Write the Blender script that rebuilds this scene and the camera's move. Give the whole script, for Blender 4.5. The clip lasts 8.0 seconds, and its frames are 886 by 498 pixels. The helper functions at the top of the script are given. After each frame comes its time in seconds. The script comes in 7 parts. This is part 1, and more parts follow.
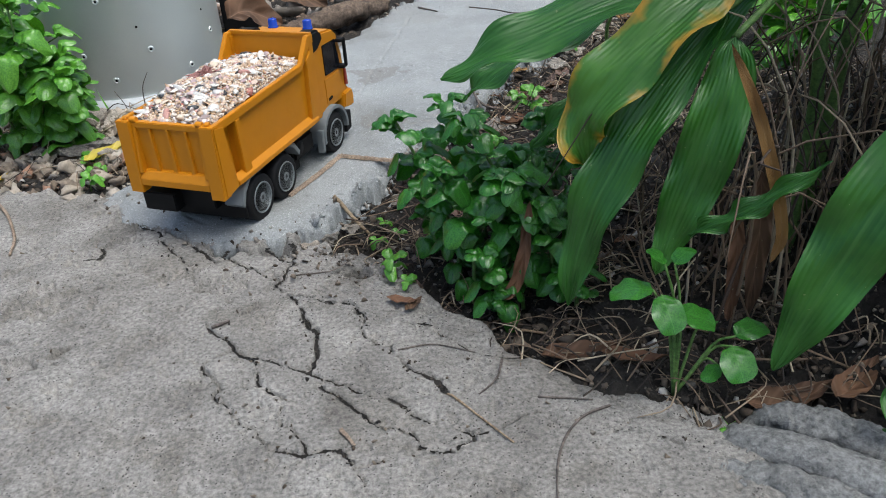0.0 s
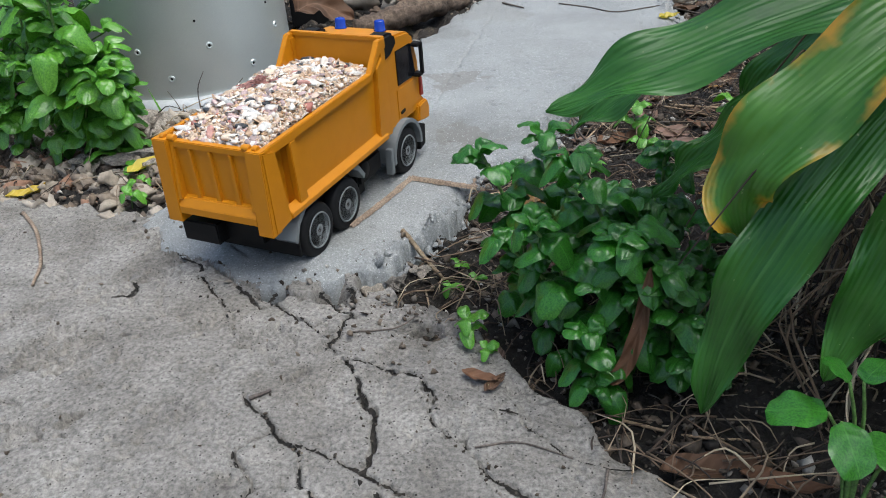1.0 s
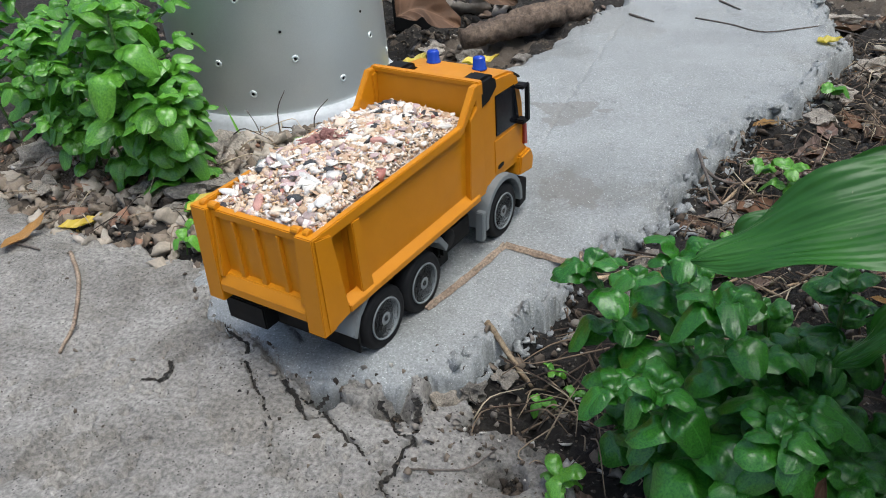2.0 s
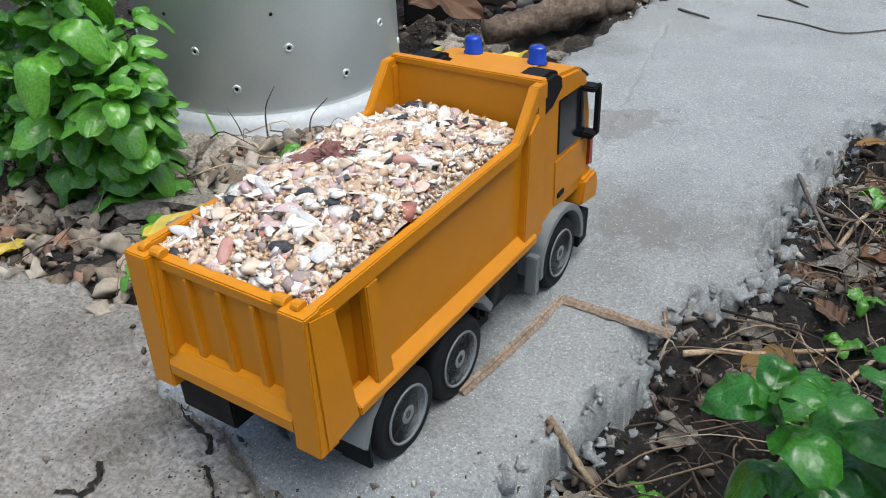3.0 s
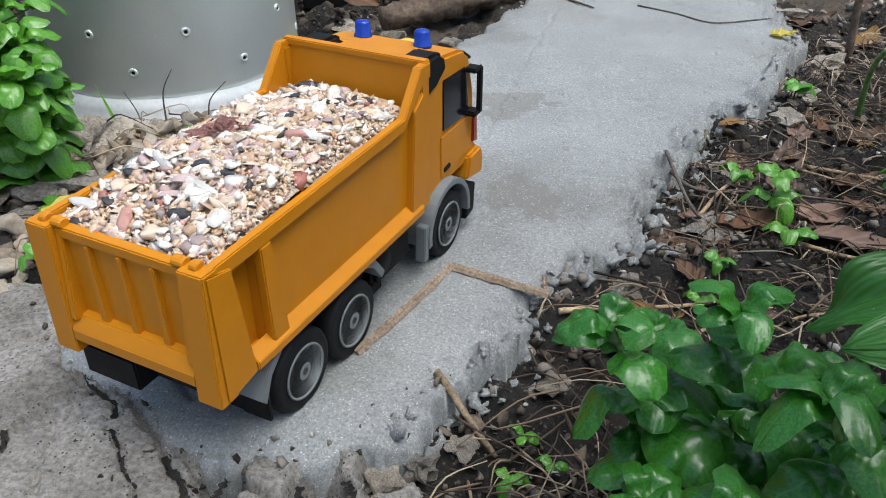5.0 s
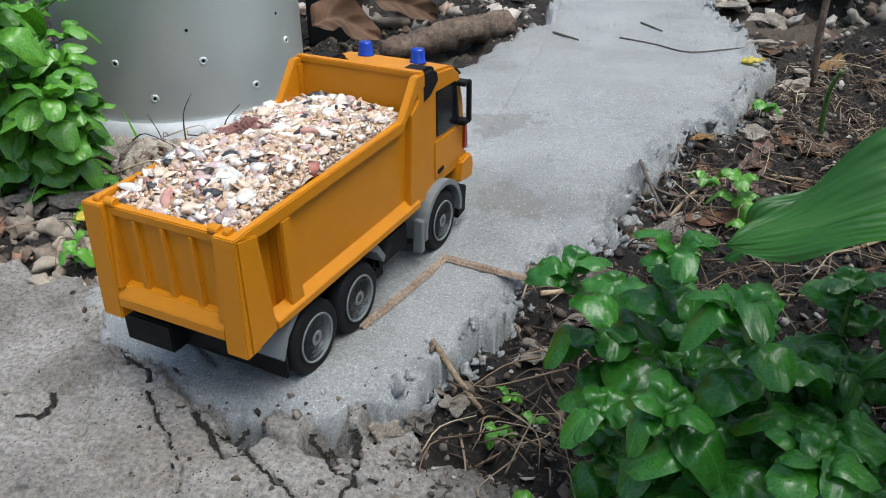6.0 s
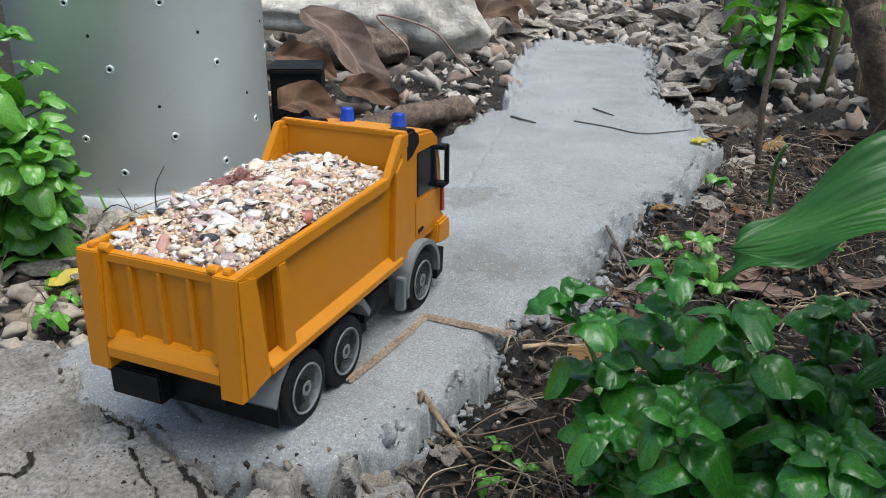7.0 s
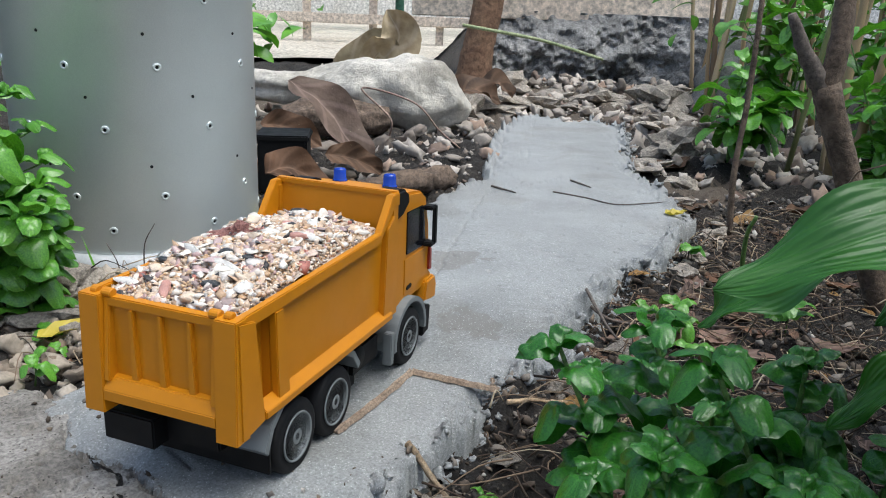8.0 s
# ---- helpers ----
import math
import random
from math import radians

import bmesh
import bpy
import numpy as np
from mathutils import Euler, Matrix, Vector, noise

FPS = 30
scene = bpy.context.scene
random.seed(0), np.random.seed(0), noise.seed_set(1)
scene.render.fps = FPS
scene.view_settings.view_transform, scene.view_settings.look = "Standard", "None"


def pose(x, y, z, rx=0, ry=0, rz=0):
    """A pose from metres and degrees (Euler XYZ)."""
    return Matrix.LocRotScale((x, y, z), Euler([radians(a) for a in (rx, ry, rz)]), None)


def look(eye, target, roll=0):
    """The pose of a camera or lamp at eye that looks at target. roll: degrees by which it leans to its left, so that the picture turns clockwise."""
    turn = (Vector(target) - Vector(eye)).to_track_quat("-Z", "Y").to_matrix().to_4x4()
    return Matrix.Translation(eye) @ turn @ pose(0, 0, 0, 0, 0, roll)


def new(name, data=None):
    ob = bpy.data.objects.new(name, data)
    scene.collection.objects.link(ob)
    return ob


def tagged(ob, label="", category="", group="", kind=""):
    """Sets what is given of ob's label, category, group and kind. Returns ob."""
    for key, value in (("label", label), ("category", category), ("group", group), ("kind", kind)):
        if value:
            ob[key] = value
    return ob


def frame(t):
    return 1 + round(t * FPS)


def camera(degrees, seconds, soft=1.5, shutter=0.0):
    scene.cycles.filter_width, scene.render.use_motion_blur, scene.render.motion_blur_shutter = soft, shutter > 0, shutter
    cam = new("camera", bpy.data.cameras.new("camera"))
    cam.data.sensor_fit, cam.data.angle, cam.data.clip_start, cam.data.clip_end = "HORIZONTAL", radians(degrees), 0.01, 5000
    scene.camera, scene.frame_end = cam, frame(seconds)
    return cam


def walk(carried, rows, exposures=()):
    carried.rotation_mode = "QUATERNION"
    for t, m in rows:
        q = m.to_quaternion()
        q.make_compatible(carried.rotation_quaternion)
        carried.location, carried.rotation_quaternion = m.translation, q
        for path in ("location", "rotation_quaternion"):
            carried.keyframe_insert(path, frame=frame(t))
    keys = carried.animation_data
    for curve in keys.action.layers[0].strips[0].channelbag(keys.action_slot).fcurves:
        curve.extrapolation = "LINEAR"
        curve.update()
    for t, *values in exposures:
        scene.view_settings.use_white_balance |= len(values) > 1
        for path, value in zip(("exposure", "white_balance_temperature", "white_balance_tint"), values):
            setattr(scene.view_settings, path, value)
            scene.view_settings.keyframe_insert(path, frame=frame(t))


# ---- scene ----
cam = camera(57.9, 8.0, soft=1.0)
PATH = [
    (0, (0.066, 0.044, 0.353), (-0.024, 1.763, -0.665), -4.0),
    (0.5, (0.058, 0.094, 0.344), (-0.072, 1.813, -0.669), -3.8),
    (1, (0.044, 0.17, 0.334), (-0.206, 1.865, -0.698), -4.3),
    (1.5, (0.038, 0.234, 0.33), (-0.366, 1.884, -0.725), -5.0),
    (2, (0.03, 0.314, 0.338), (-0.467, 1.937, -0.72), -4.7),
    (2.2, (0.014, 0.352, 0.32), (-0.505, 1.967, -0.739), -4.3),
    (3.3, (-0.05, 0.48, 0.281), (-0.487, 2.12, -0.777), -1.7),
    (3.5, (-0.055, 0.496, 0.281), (-0.452, 2.142, -0.783), -1.2),
    (4, (-0.051, 0.499, 0.279), (-0.354, 2.159, -0.794), -0.5),
    (4.5, (-0.028, 0.462, 0.281), (-0.287, 2.127, -0.795), -0.3),
    (4.7, (-0.026, 0.444, 0.283), (-0.275, 2.105, -0.802), 0.1),
    (5.8, (-0.002, 0.365, 0.303), (-0.277, 2.062, -0.72), -0.4),
    (6, (-0.006, 0.353, 0.292), (-0.27, 2.07, -0.699), -0.5),
    (6.5, (-0.022, 0.347, 0.275), (-0.229, 2.128, -0.612), 0.1),
    (7, (-0.027, 0.329, 0.272), (-0.172, 2.168, -0.501), 0.7),
    (7.5, (-0.027, 0.321, 0.27), (-0.137, 2.201, -0.403), 1.4),
    (8, (-0.035, 0.307, 0.267), (-0.124, 2.213, -0.331), 2.3),
]
walk(cam, [(t, look(eye, target, roll)) for t, eye, target, roll in PATH], [(0.0, 0.90, 5980, 5.0), (8.0, 0.90, 5980, 5.0)])

# ---------------- light ----------------
SUN_ELEV, SUN_TURN = 72.0, 115.0   # degrees above the horizon; turn from +y towards +x
world = bpy.data.worlds.new("world")
scene.world = world
world.use_nodes = True
wn = world.node_tree
wn.nodes.clear()
w_out = wn.nodes.new("ShaderNodeOutputWorld")
w_bg = wn.nodes.new("ShaderNodeBackground")
w_sky = wn.nodes.new("ShaderNodeTexSky")
w_sky.sky_type, w_sky.sun_disc = "NISHITA", False
w_sky.sun_elevation, w_sky.sun_rotation = radians(SUN_ELEV), radians(SUN_TURN)
w_sky.dust_density, w_sky.ozone_density = 5.0, 0.6
w_bg.inputs["Strength"].default_value = 0.10
wn.links.new(w_sky.outputs[0], w_bg.inputs[0])
wn.links.new(w_bg.outputs[0], w_out.inputs[0])
sun = new("sun", bpy.data.lights.new("sun", "SUN"))
sun.data.energy, sun.data.angle, sun.data.color = 1.5, radians(45), (1.0, 0.98, 0.93)
a, e = radians(SUN_TURN), radians(SUN_ELEV)
sun.matrix_world = look((3 * math.sin(a) * math.cos(e), 3 * math.cos(a) * math.cos(e), 3 * math.sin(e)), (0, 0, 0))


# ---------------- materials ----------------
def material(name):
    m = bpy.data.materials.new(name)
    m.use_nodes = True
    return m, m.node_tree, m.node_tree.nodes["Principled BSDF"]


def ramp(nt, src, stops):
    r = nt.nodes.new("ShaderNodeValToRGB")
    while len(r.color_ramp.elements) < len(stops):
        r.color_ramp.elements.new(0.5)
    for el, (p, c) in zip(r.color_ramp.elements, stops):
        el.position, el.color = p, (*c, 1)
    nt.links.new(src, r.inputs[0])
    return r.outputs[0]


def noise_tex(nt, coords, scale, detail=6, rough=0.6):
    n = nt.nodes.new("ShaderNodeTexNoise")
    n.inputs["Scale"].default_value, n.inputs["Detail"].default_value, n.inputs["Roughness"].default_value = scale, detail, rough
    nt.links.new(coords, n.inputs["Vector"])
    return n.outputs["Fac"]


def mixed(nt, fac, a, b, mode="MIX"):
    m = nt.nodes.new("ShaderNodeMix")
    m.data_type, m.blend_type = "RGBA", mode
    for sock, v in ((m.inputs[0], fac), (m.inputs[6], a), (m.inputs[7], b)):
        if isinstance(v, (int, float)):
            sock.default_value = v
        elif isinstance(v, tuple):
            sock.default_value = (*v, 1)
        else:
            nt.links.new(v, sock)
    return m.outputs[2]


def bumped(nt, bsdf, height, strength, dist):
    b = nt.nodes.new("ShaderNodeBump")
    b.inputs["Strength"].default_value, b.inputs["Distance"].default_value = strength, dist
    nt.links.new(height, b.inputs["Height"])
    nt.links.new(b.outputs[0], bsdf.inputs["Normal"])


def coords_of(nt, kind="Object"):
    return nt.nodes.new("ShaderNodeTexCoord").outputs[kind]


def rough_surface(name, dark, light, big, fine, roughness=0.9, bump=0.5, dist=0.002, speck=None, metal=0.0, spec=0.5, by_random=0.0, grain=(0.45, 1.35), stain=0.0, stain_scale=4.0, patches=(), patch_colour=(0.165, 0.155, 0.142)):
    """A two-scale mottled surface: big blotches, fine grain, bump from the grain, specks of another colour."""
    m, nt, b = material(name)
    co = coords_of(nt)
    n1, n2 = noise_tex(nt, co, big, 5), noise_tex(nt, co, fine, 8, 0.7)
    c = ramp(nt, n1, [(0.3, dark), (0.7, light)])
    g = ramp(nt, n2, [(0.34, (grain[0],) * 3), (0.64, (grain[1],) * 3)])
    c = mixed(nt, 1.0, c, g, "MULTIPLY")
    if stain:
        k = 1 - stain
        damp = ramp(nt, noise_tex(nt, co, stain_scale, 6, 0.55), [(0.40, (k, k * 0.985, k * 0.96)), (0.46, (1, 1, 1)), (0.60, (1, 1, 1)), (0.68, (1 + stain * 0.5,) * 3)])
        c = mixed(nt, 1.0, c, damp, "MULTIPLY")
    for px, py, pr in patches:
        # a worn damp patch with a ragged outline
        away = nt.nodes.new("ShaderNodeVectorMath")
        away.operation = "DISTANCE"
        nt.links.new(co, away.inputs[0])
        away.inputs[1].default_value = (px, py, 0.006)
        k = nt.nodes.new("ShaderNodeMath")
        k.operation, k.inputs[1].default_value = "MULTIPLY_ADD", -0.55 / pr
        nt.links.new(away.outputs["Value"], k.inputs[0])
        nt.links.new(noise_tex(nt, co, 38, 6, 0.55), k.inputs[2])
        c = mixed(nt, ramp(nt, k.outputs[0], [(0.10, (0, 0, 0)), (0.14, (0.62, 0.62, 0.62))]), c, patch_colour)
    if speck:
        v = nt.nodes.new("ShaderNodeTexVoronoi")
        v.inputs["Scale"].default_value = fine * 1.1
        nt.links.new(co, v.inputs["Vector"])
        s = ramp(nt, v.outputs["Distance"], [(0.16, (1, 1, 1)), (0.30, (0, 0, 0))])
        gate = ramp(nt, noise_tex(nt, co, fine * 0.5, 2), [(0.5, (0, 0, 0)), (0.58, (1, 1, 1))])
        c = mixed(nt, mixed(nt, 1.0, s, gate, "MULTIPLY"), c, speck)
    if by_random:
        oi = nt.nodes.new("ShaderNodeObjectInfo")
        lo, hi = 1 - by_random, 1 + by_random
        c = mixed(nt, 1.0, c, ramp(nt, oi.outputs["Random"], [(0, (lo, lo, lo)), (1, (hi, hi * 0.97, hi * 0.93))]), "MULTIPLY")
    nt.links.new(c, b.inputs["Base Color"])
    b.inputs["Roughness"].default_value, b.inputs["Metallic"].default_value, b.inputs["Specular IOR Level"].default_value = roughness, metal, spec
    bumped(nt, b, n2, bump, dist)
    return m


def plastic(name, col, roughness=0.42, bump=0.04, dusty=0.10, spec=0.5):
    m, nt, b = material(name)
    b.inputs["Specular IOR Level"].default_value = spec
    co = coords_of(nt)
    n = noise_tex(nt, co, 60, 4)
    lo = tuple(v * 0.93 for v in col)
    c = ramp(nt, n, [(0.35, lo), (0.7, col)])
    dust = ramp(nt, noise_tex(nt, co, 18, 8, 0.75), [(0.56, (0, 0, 0)), (0.8, (dusty,) * 3)])
    c = mixed(nt, dust, c, (0.42, 0.36, 0.28))
    nt.links.new(c, b.inputs["Base Color"])
    r = ramp(nt, noise_tex(nt, co, 35, 6), [(0.3, (roughness * 0.85,) * 3), (0.75, (min(1, roughness * 1.3),) * 3)])
    nt.links.new(r, b.inputs["Roughness"])
    bumped(nt, b, noise_tex(nt, co, 900, 3), bump, 0.0004)
    return m


def islands(name, stops, roughness=0.6, bump=0.3, fine=900, object_random=False):
    """Colour picked per loose piece, with grain."""
    m, nt, b = material(name)
    if object_random:
        src = nt.nodes.new("ShaderNodeObjectInfo").outputs["Random"]
    else:
        src = nt.nodes.new("ShaderNodeNewGeometry").outputs["Random Per Island"]
    c = ramp(nt, src, stops)
    c.node.color_ramp.interpolation = "CONSTANT"
    n = noise_tex(nt, coords_of(nt), fine, 5, 0.7)
    g = ramp(nt, n, [(0.3, (0.82, 0.80, 0.78)), (0.7, (1.22, 1.2, 1.18))])
    nt.links.new(mixed(nt, 1.0, c, g, "MULTIPLY"), b.inputs["Base Color"])
    b.inputs["Roughness"].default_value = roughness
    bumped(nt, b, n, bump, 0.0006)
    return m


def leafy(name, dark, light, vein, tip=None, roughness=0.32, bump=0.35, side_veins=26.0, lengthwise=False, blotch=None, vein_mix=0.3, puff=180.0, coat=0.0, spec=0.5, through_tint=(1.1, 1.25, 0.5), thin=0.22):
    """Leaf blades: UV x runs along the blade, UV y across it (0.5 on the midrib)."""
    m, nt, b = material(name)
    uv = coords_of(nt, "UV")
    sep = nt.nodes.new("ShaderNodeSeparateXYZ")
    nt.links.new(uv, sep.inputs[0])
    along, across = sep.outputs[0], sep.outputs[1]

    def m2(op, p, q=0.0):
        k = nt.nodes.new("ShaderNodeMath")
        k.operation = op
        for s, v in ((k.inputs[0], p), (k.inputs[1], q)):
            if isinstance(v, (int, float)):
                s.default_value = v
            else:
                nt.links.new(v, s)
        return k.outputs[0]

    off = m2("ABSOLUTE", m2("SUBTRACT", across, 0.5))
    rib = ramp(nt, off, [(0.008, (1, 1, 1)), (0.03, (0, 0, 0))])
    if lengthwise:
        phase = m2("MULTIPLY", off, side_veins * 6)
    else:
        phase = m2("MULTIPLY", m2("SUBTRACT", along, m2("MULTIPLY", off, 0.45)), side_veins)
    wave = m2("SINE", phase)
    co = coords_of(nt)
    n1 = noise_tex(nt, co, 22, 4)
    c = ramp(nt, n1, [(0.32, dark), (0.68, light)])
    oi = nt.nodes.new("ShaderNodeObjectInfo")
    c = mixed(nt, 1.0, c, ramp(nt, oi.outputs["Random"], [(0, (0.72, 0.78, 0.7)), (1, (1.2, 1.14, 1.0))]), "MULTIPLY")
    c = mixed(nt, m2("MULTIPLY", ramp(nt, wave, [(0.55, (0, 0, 0)), (0.98, (1, 1, 1))]), vein_mix), c, vein)
    c = mixed(nt, m2("MULTIPLY", rib, 0.5), c, vein)
    if blotch:
        edge = m2("ADD", m2("MULTIPLY", off, 0.55), m2("MULTIPLY", noise_tex(nt, co, 24, 4), 0.75))
        c = mixed(nt, ramp(nt, edge, [(0.55, (0, 0, 0)), (0.66, (1, 1, 1))]), c, blotch)
    spots = ramp(nt, noise_tex(nt, co, 260, 2), [(0.73, (0, 0, 0)), (0.78, (1, 1, 1))])
    c = mixed(nt, m2("MULTIPLY", spots, 0.5), c, (0.5, 0.52, 0.3))
    if tip:
        c = mixed(nt, ramp(nt, m2("ADD", along, m2("MULTIPLY", noise_tex(nt, co, 60, 3), 0.12)), [(1.02, (0, 0, 0)), (1.06, (1, 1, 1))]), c, tip)
    nt.links.new(c, b.inputs["Base Color"])
    b.inputs["Roughness"].default_value = roughness
    b.inputs["Specular IOR Level"].default_value = spec
    b.inputs["Coat Weight"].default_value, b.inputs["Coat Roughness"].default_value = coat, 0.12
    h = m2("ADD", m2("MULTIPLY", wave, 0.5), m2("MULTIPLY", noise_tex(nt, co, puff, 2), 0.9 if puff < 50 else 0.6))
    bumped(nt, b, h, bump, 0.0012)
    tr = nt.nodes.new("ShaderNodeBsdfTranslucent")
    nt.links.new(mixed(nt, 1.0, c, through_tint, "MULTIPLY"), tr.inputs[0])
    mx = nt.nodes.new("ShaderNodeMixShader")
    mx.inputs[0].default_value = thin
    out = nt.nodes["Material Output"]
    nt.links.new(b.outputs[0], mx.inputs[1])
    nt.links.new(tr.outputs[0], mx.inputs[2])
    nt.links.new(mx.outputs[0], out.inputs[0])
    return m


M_OLD = rough_surface("old_concrete", (0.155, 0.143, 0.129), (0.285, 0.268, 0.246), 18, 330, 0.93, 0.9, 0.0017, speck=(0.030, 0.026, 0.022), stain=0.20, stain_scale=13, grain=(0.46, 1.36))
M_SLAB = rough_surface("new_concrete", (0.222, 0.229, 0.229), (0.310, 0.319, 0.319), 9, 620, 0.80, 0.8, 0.0013, speck=(0.56, 0.57, 0.57), grain=(0.62, 1.24), stain=0.12, stain_scale=6,
                       patches=[(-0.235, 0.775, 0.040), (-0.185, 0.812, 0.050), (-0.037, 0.930, 0.040), (-0.062, 1.105, 0.045)])
M_SOIL = rough_surface("soil", (0.010, 0.0085, 0.007), (0.040, 0.033, 0.027), 14, 220, 0.97, 1.0, 0.006, speck=(0.13, 0.11, 0.09),
                       patches=[(-0.36, 0.98, 0.16), (-0.55, 0.95, 0.2), (-0.22, 1.36, 0.12), (0.10, 2.6, 0.7), (-0.5, 2.2, 0.5), (0.33, 1.6, 0.12)], patch_colour=(0.155, 0.122, 0.092))
M_ROCK = rough_surface("rock", (0.22, 0.195, 0.165), (0.42, 0.38, 0.33), 3, 18, 0.93, 1.0, 0.003, by_random=0.22)
M_RUBBLE = rough_surface("rubble_wall", (0.15, 0.15, 0.15), (0.38, 0.375, 0.37), 9, 90, 0.95, 1.0, 0.012)
M_ORANGE = plastic("orange_plastic", (0.52, 0.198, 0.004), 0.38, dusty=0.02, spec=0.32)
M_BLACK = plastic("black_plastic", (0.004, 0.004, 0.0045), 0.6, dusty=0.02, spec=0.25)
M_GREY = plastic("grey_plastic", (0.17, 0.185, 0.19), 0.5, dusty=0.05)
M_RIM = plastic("silver_grey_plastic", (0.19, 0.205, 0.21), 0.45, dusty=0.05)
M_TYRE = plastic("tyre_rubber", (0.007, 0.007, 0.008), 0.7, dusty=0.02, spec=0.3)
M_RED = plastic("red_plastic", (0.28, 0.025, 0.012), 0.3)
M_WINDOW = plastic("dark_window", (0.008, 0.009, 0.012), 0.12, 0.0, 0.02)
M_PEBBLE = islands("pebbles", [(0, (0.085, 0.066, 0.050)), (0.25, (0.19, 0.170, 0.148)), (0.42, (0.055, 0.040, 0.028)), (0.65, (0.15, 0.120, 0.092)), (0.87, (0.42, 0.40, 0.37)), (0.92, (0.03, 0.025, 0.02))], 0.9, 0.8, 500)
M_CLOD = islands("dry_clods", [(0, (0.22, 0.18, 0.14)), (0.3, (0.30, 0.26, 0.21)), (0.55, (0.15, 0.115, 0.085)), (0.75, (0.36, 0.32, 0.27)), (0.92, (0.26, 0.15, 0.10))], 0.95, 0.9, 300)
M_CRUMB = islands("soil_crumbs", [(0, (0.030, 0.022, 0.016)), (0.4, (0.06, 0.046, 0.034)), (0.7, (0.015, 0.012, 0.01)), (0.9, (0.16, 0.13, 0.10))], 0.95, 0.8, 500)
# far ground: the paleness stands for strong sun on it
M_SUNLIT_YARD = rough_surface("sunlit_yard", (0.42, 0.37, 0.30), (0.58, 0.53, 0.45), 3, 60, 0.95, 0.6, 0.004)
# near-white surface of the added backdrop, for brightness behind the canes
M_BACKDROP = rough_surface("pale_backdrop", (0.68, 0.66, 0.61), (0.82, 0.80, 0.76), 1.2, 40, 0.9, 0.4, 0.003, stain=0.12, stain_scale=2)
M_PALE = islands("pale_rubble", [(0, (0.28, 0.25, 0.22)), (0.3, (0.38, 0.345, 0.31)), (0.5, (0.20, 0.17, 0.145)), (0.65, (0.45, 0.41, 0.37)), (0.85, (0.30, 0.22, 0.17)), (0.95, (0.16, 0.12, 0.10))], 0.92, 0.8, 120)
SHELL_STOPS = [(0, (0.52, 0.40, 0.30)), (0.14, (0.62, 0.56, 0.50)), (0.30, (0.42, 0.29, 0.19)), (0.40, (0.64, 0.60, 0.57)),
               (0.56, (0.55, 0.43, 0.36)), (0.66, (0.42, 0.30, 0.29)), (0.74, (0.56, 0.43, 0.31)), (0.84, (0.28, 0.22, 0.21)),
               (0.90, (0.36, 0.14, 0.11)), (0.92, (0.035, 0.032, 0.032)), (0.965, (0.54, 0.46, 0.39))]
M_SHELL = islands("shell_bits", SHELL_STOPS, 0.55, 0.35)
M_SHELL_BIG = islands("shell_large", [(0, (0.76, 0.72, 0.66)), (0.5, (0.64, 0.53, 0.42)), (0.72, (0.46, 0.35, 0.35)), (0.86, (0.09, 0.09, 0.09)), (0.95, (0.45, 0.24, 0.20))], 0.4, 0.4, 700, True)
M_GRAIN = islands("shell_grains", [(0, (0.54, 0.38, 0.24)), (0.2, (0.62, 0.50, 0.38)), (0.42, (0.48, 0.31, 0.17)), (0.56, (0.66, 0.58, 0.49)), (0.74, (0.56, 0.41, 0.32)), (0.88, (0.40, 0.28, 0.20)), (0.94, (0.10, 0.08, 0.07)), (0.97, (0.52, 0.24, 0.18))], 0.45, 0.3)
M_SHELL_WHITE = rough_surface("bleached_shell", (0.60, 0.57, 0.53), (0.70, 0.68, 0.65), 120, 700, 0.42, 0.5, 0.0006, grain=(0.88, 1.06))
M_SHELL_BLACK = rough_surface("mussel_black", (0.012, 0.013, 0.016), (0.06, 0.065, 0.07), 150, 700, 0.35, 0.5, 0.0006)
M_BARK = rough_surface("bark", (0.07, 0.048, 0.035), (0.20, 0.145, 0.105), 45, 160, 0.9, 1.0, 0.004)
M_REDBARK = rough_surface("red_bark", (0.15, 0.08, 0.05), (0.30, 0.18, 0.11), 12, 70, 0.9, 1.0, 0.006)
M_TWIG = rough_surface("dry_twig", (0.22, 0.15, 0.09), (0.46, 0.35, 0.23), 40, 400, 0.85, 0.8, 0.001, by_random=0.35)
M_STRAW = rough_surface("split_straw", (0.17, 0.115, 0.08), (0.36, 0.275, 0.20), 30, 500, 0.8, 0.8, 0.001)
M_DARKTWIG = rough_surface("dark_twig", (0.06, 0.05, 0.045), (0.16, 0.13, 0.11), 40, 300, 0.9, 0.8, 0.001)
M_DRIFT = rough_surface("bleached_wood", (0.42, 0.39, 0.335), (0.68, 0.64, 0.57), 8, 60, 0.9, 1.0, 0.008, grain=(0.75, 1.15), stain=0.3, stain_scale=9)
M_DRYLEAF = leafy("dry_leaf", (0.060, 0.030, 0.017), (0.16, 0.080, 0.045), (0.20, 0.115, 0.07), None, 0.75, 0.8, through_tint=(1.0, 0.9, 0.75), thin=0.08)
M_TANLEAF = leafy("tan_leaf", (0.30, 0.15, 0.045), (0.46, 0.26, 0.09), (0.45, 0.3, 0.15), None, 0.6, 0.7, lengthwise=True, through_tint=(1.0, 0.9, 0.75), thin=0.08)
M_MAUVELEAF = leafy("mauve_dry_leaf", (0.085, 0.050, 0.041), (0.22, 0.140, 0.115), (0.30, 0.21, 0.18), None, 0.75, 0.9, through_tint=(1.0, 0.9, 0.75), thin=0.08)
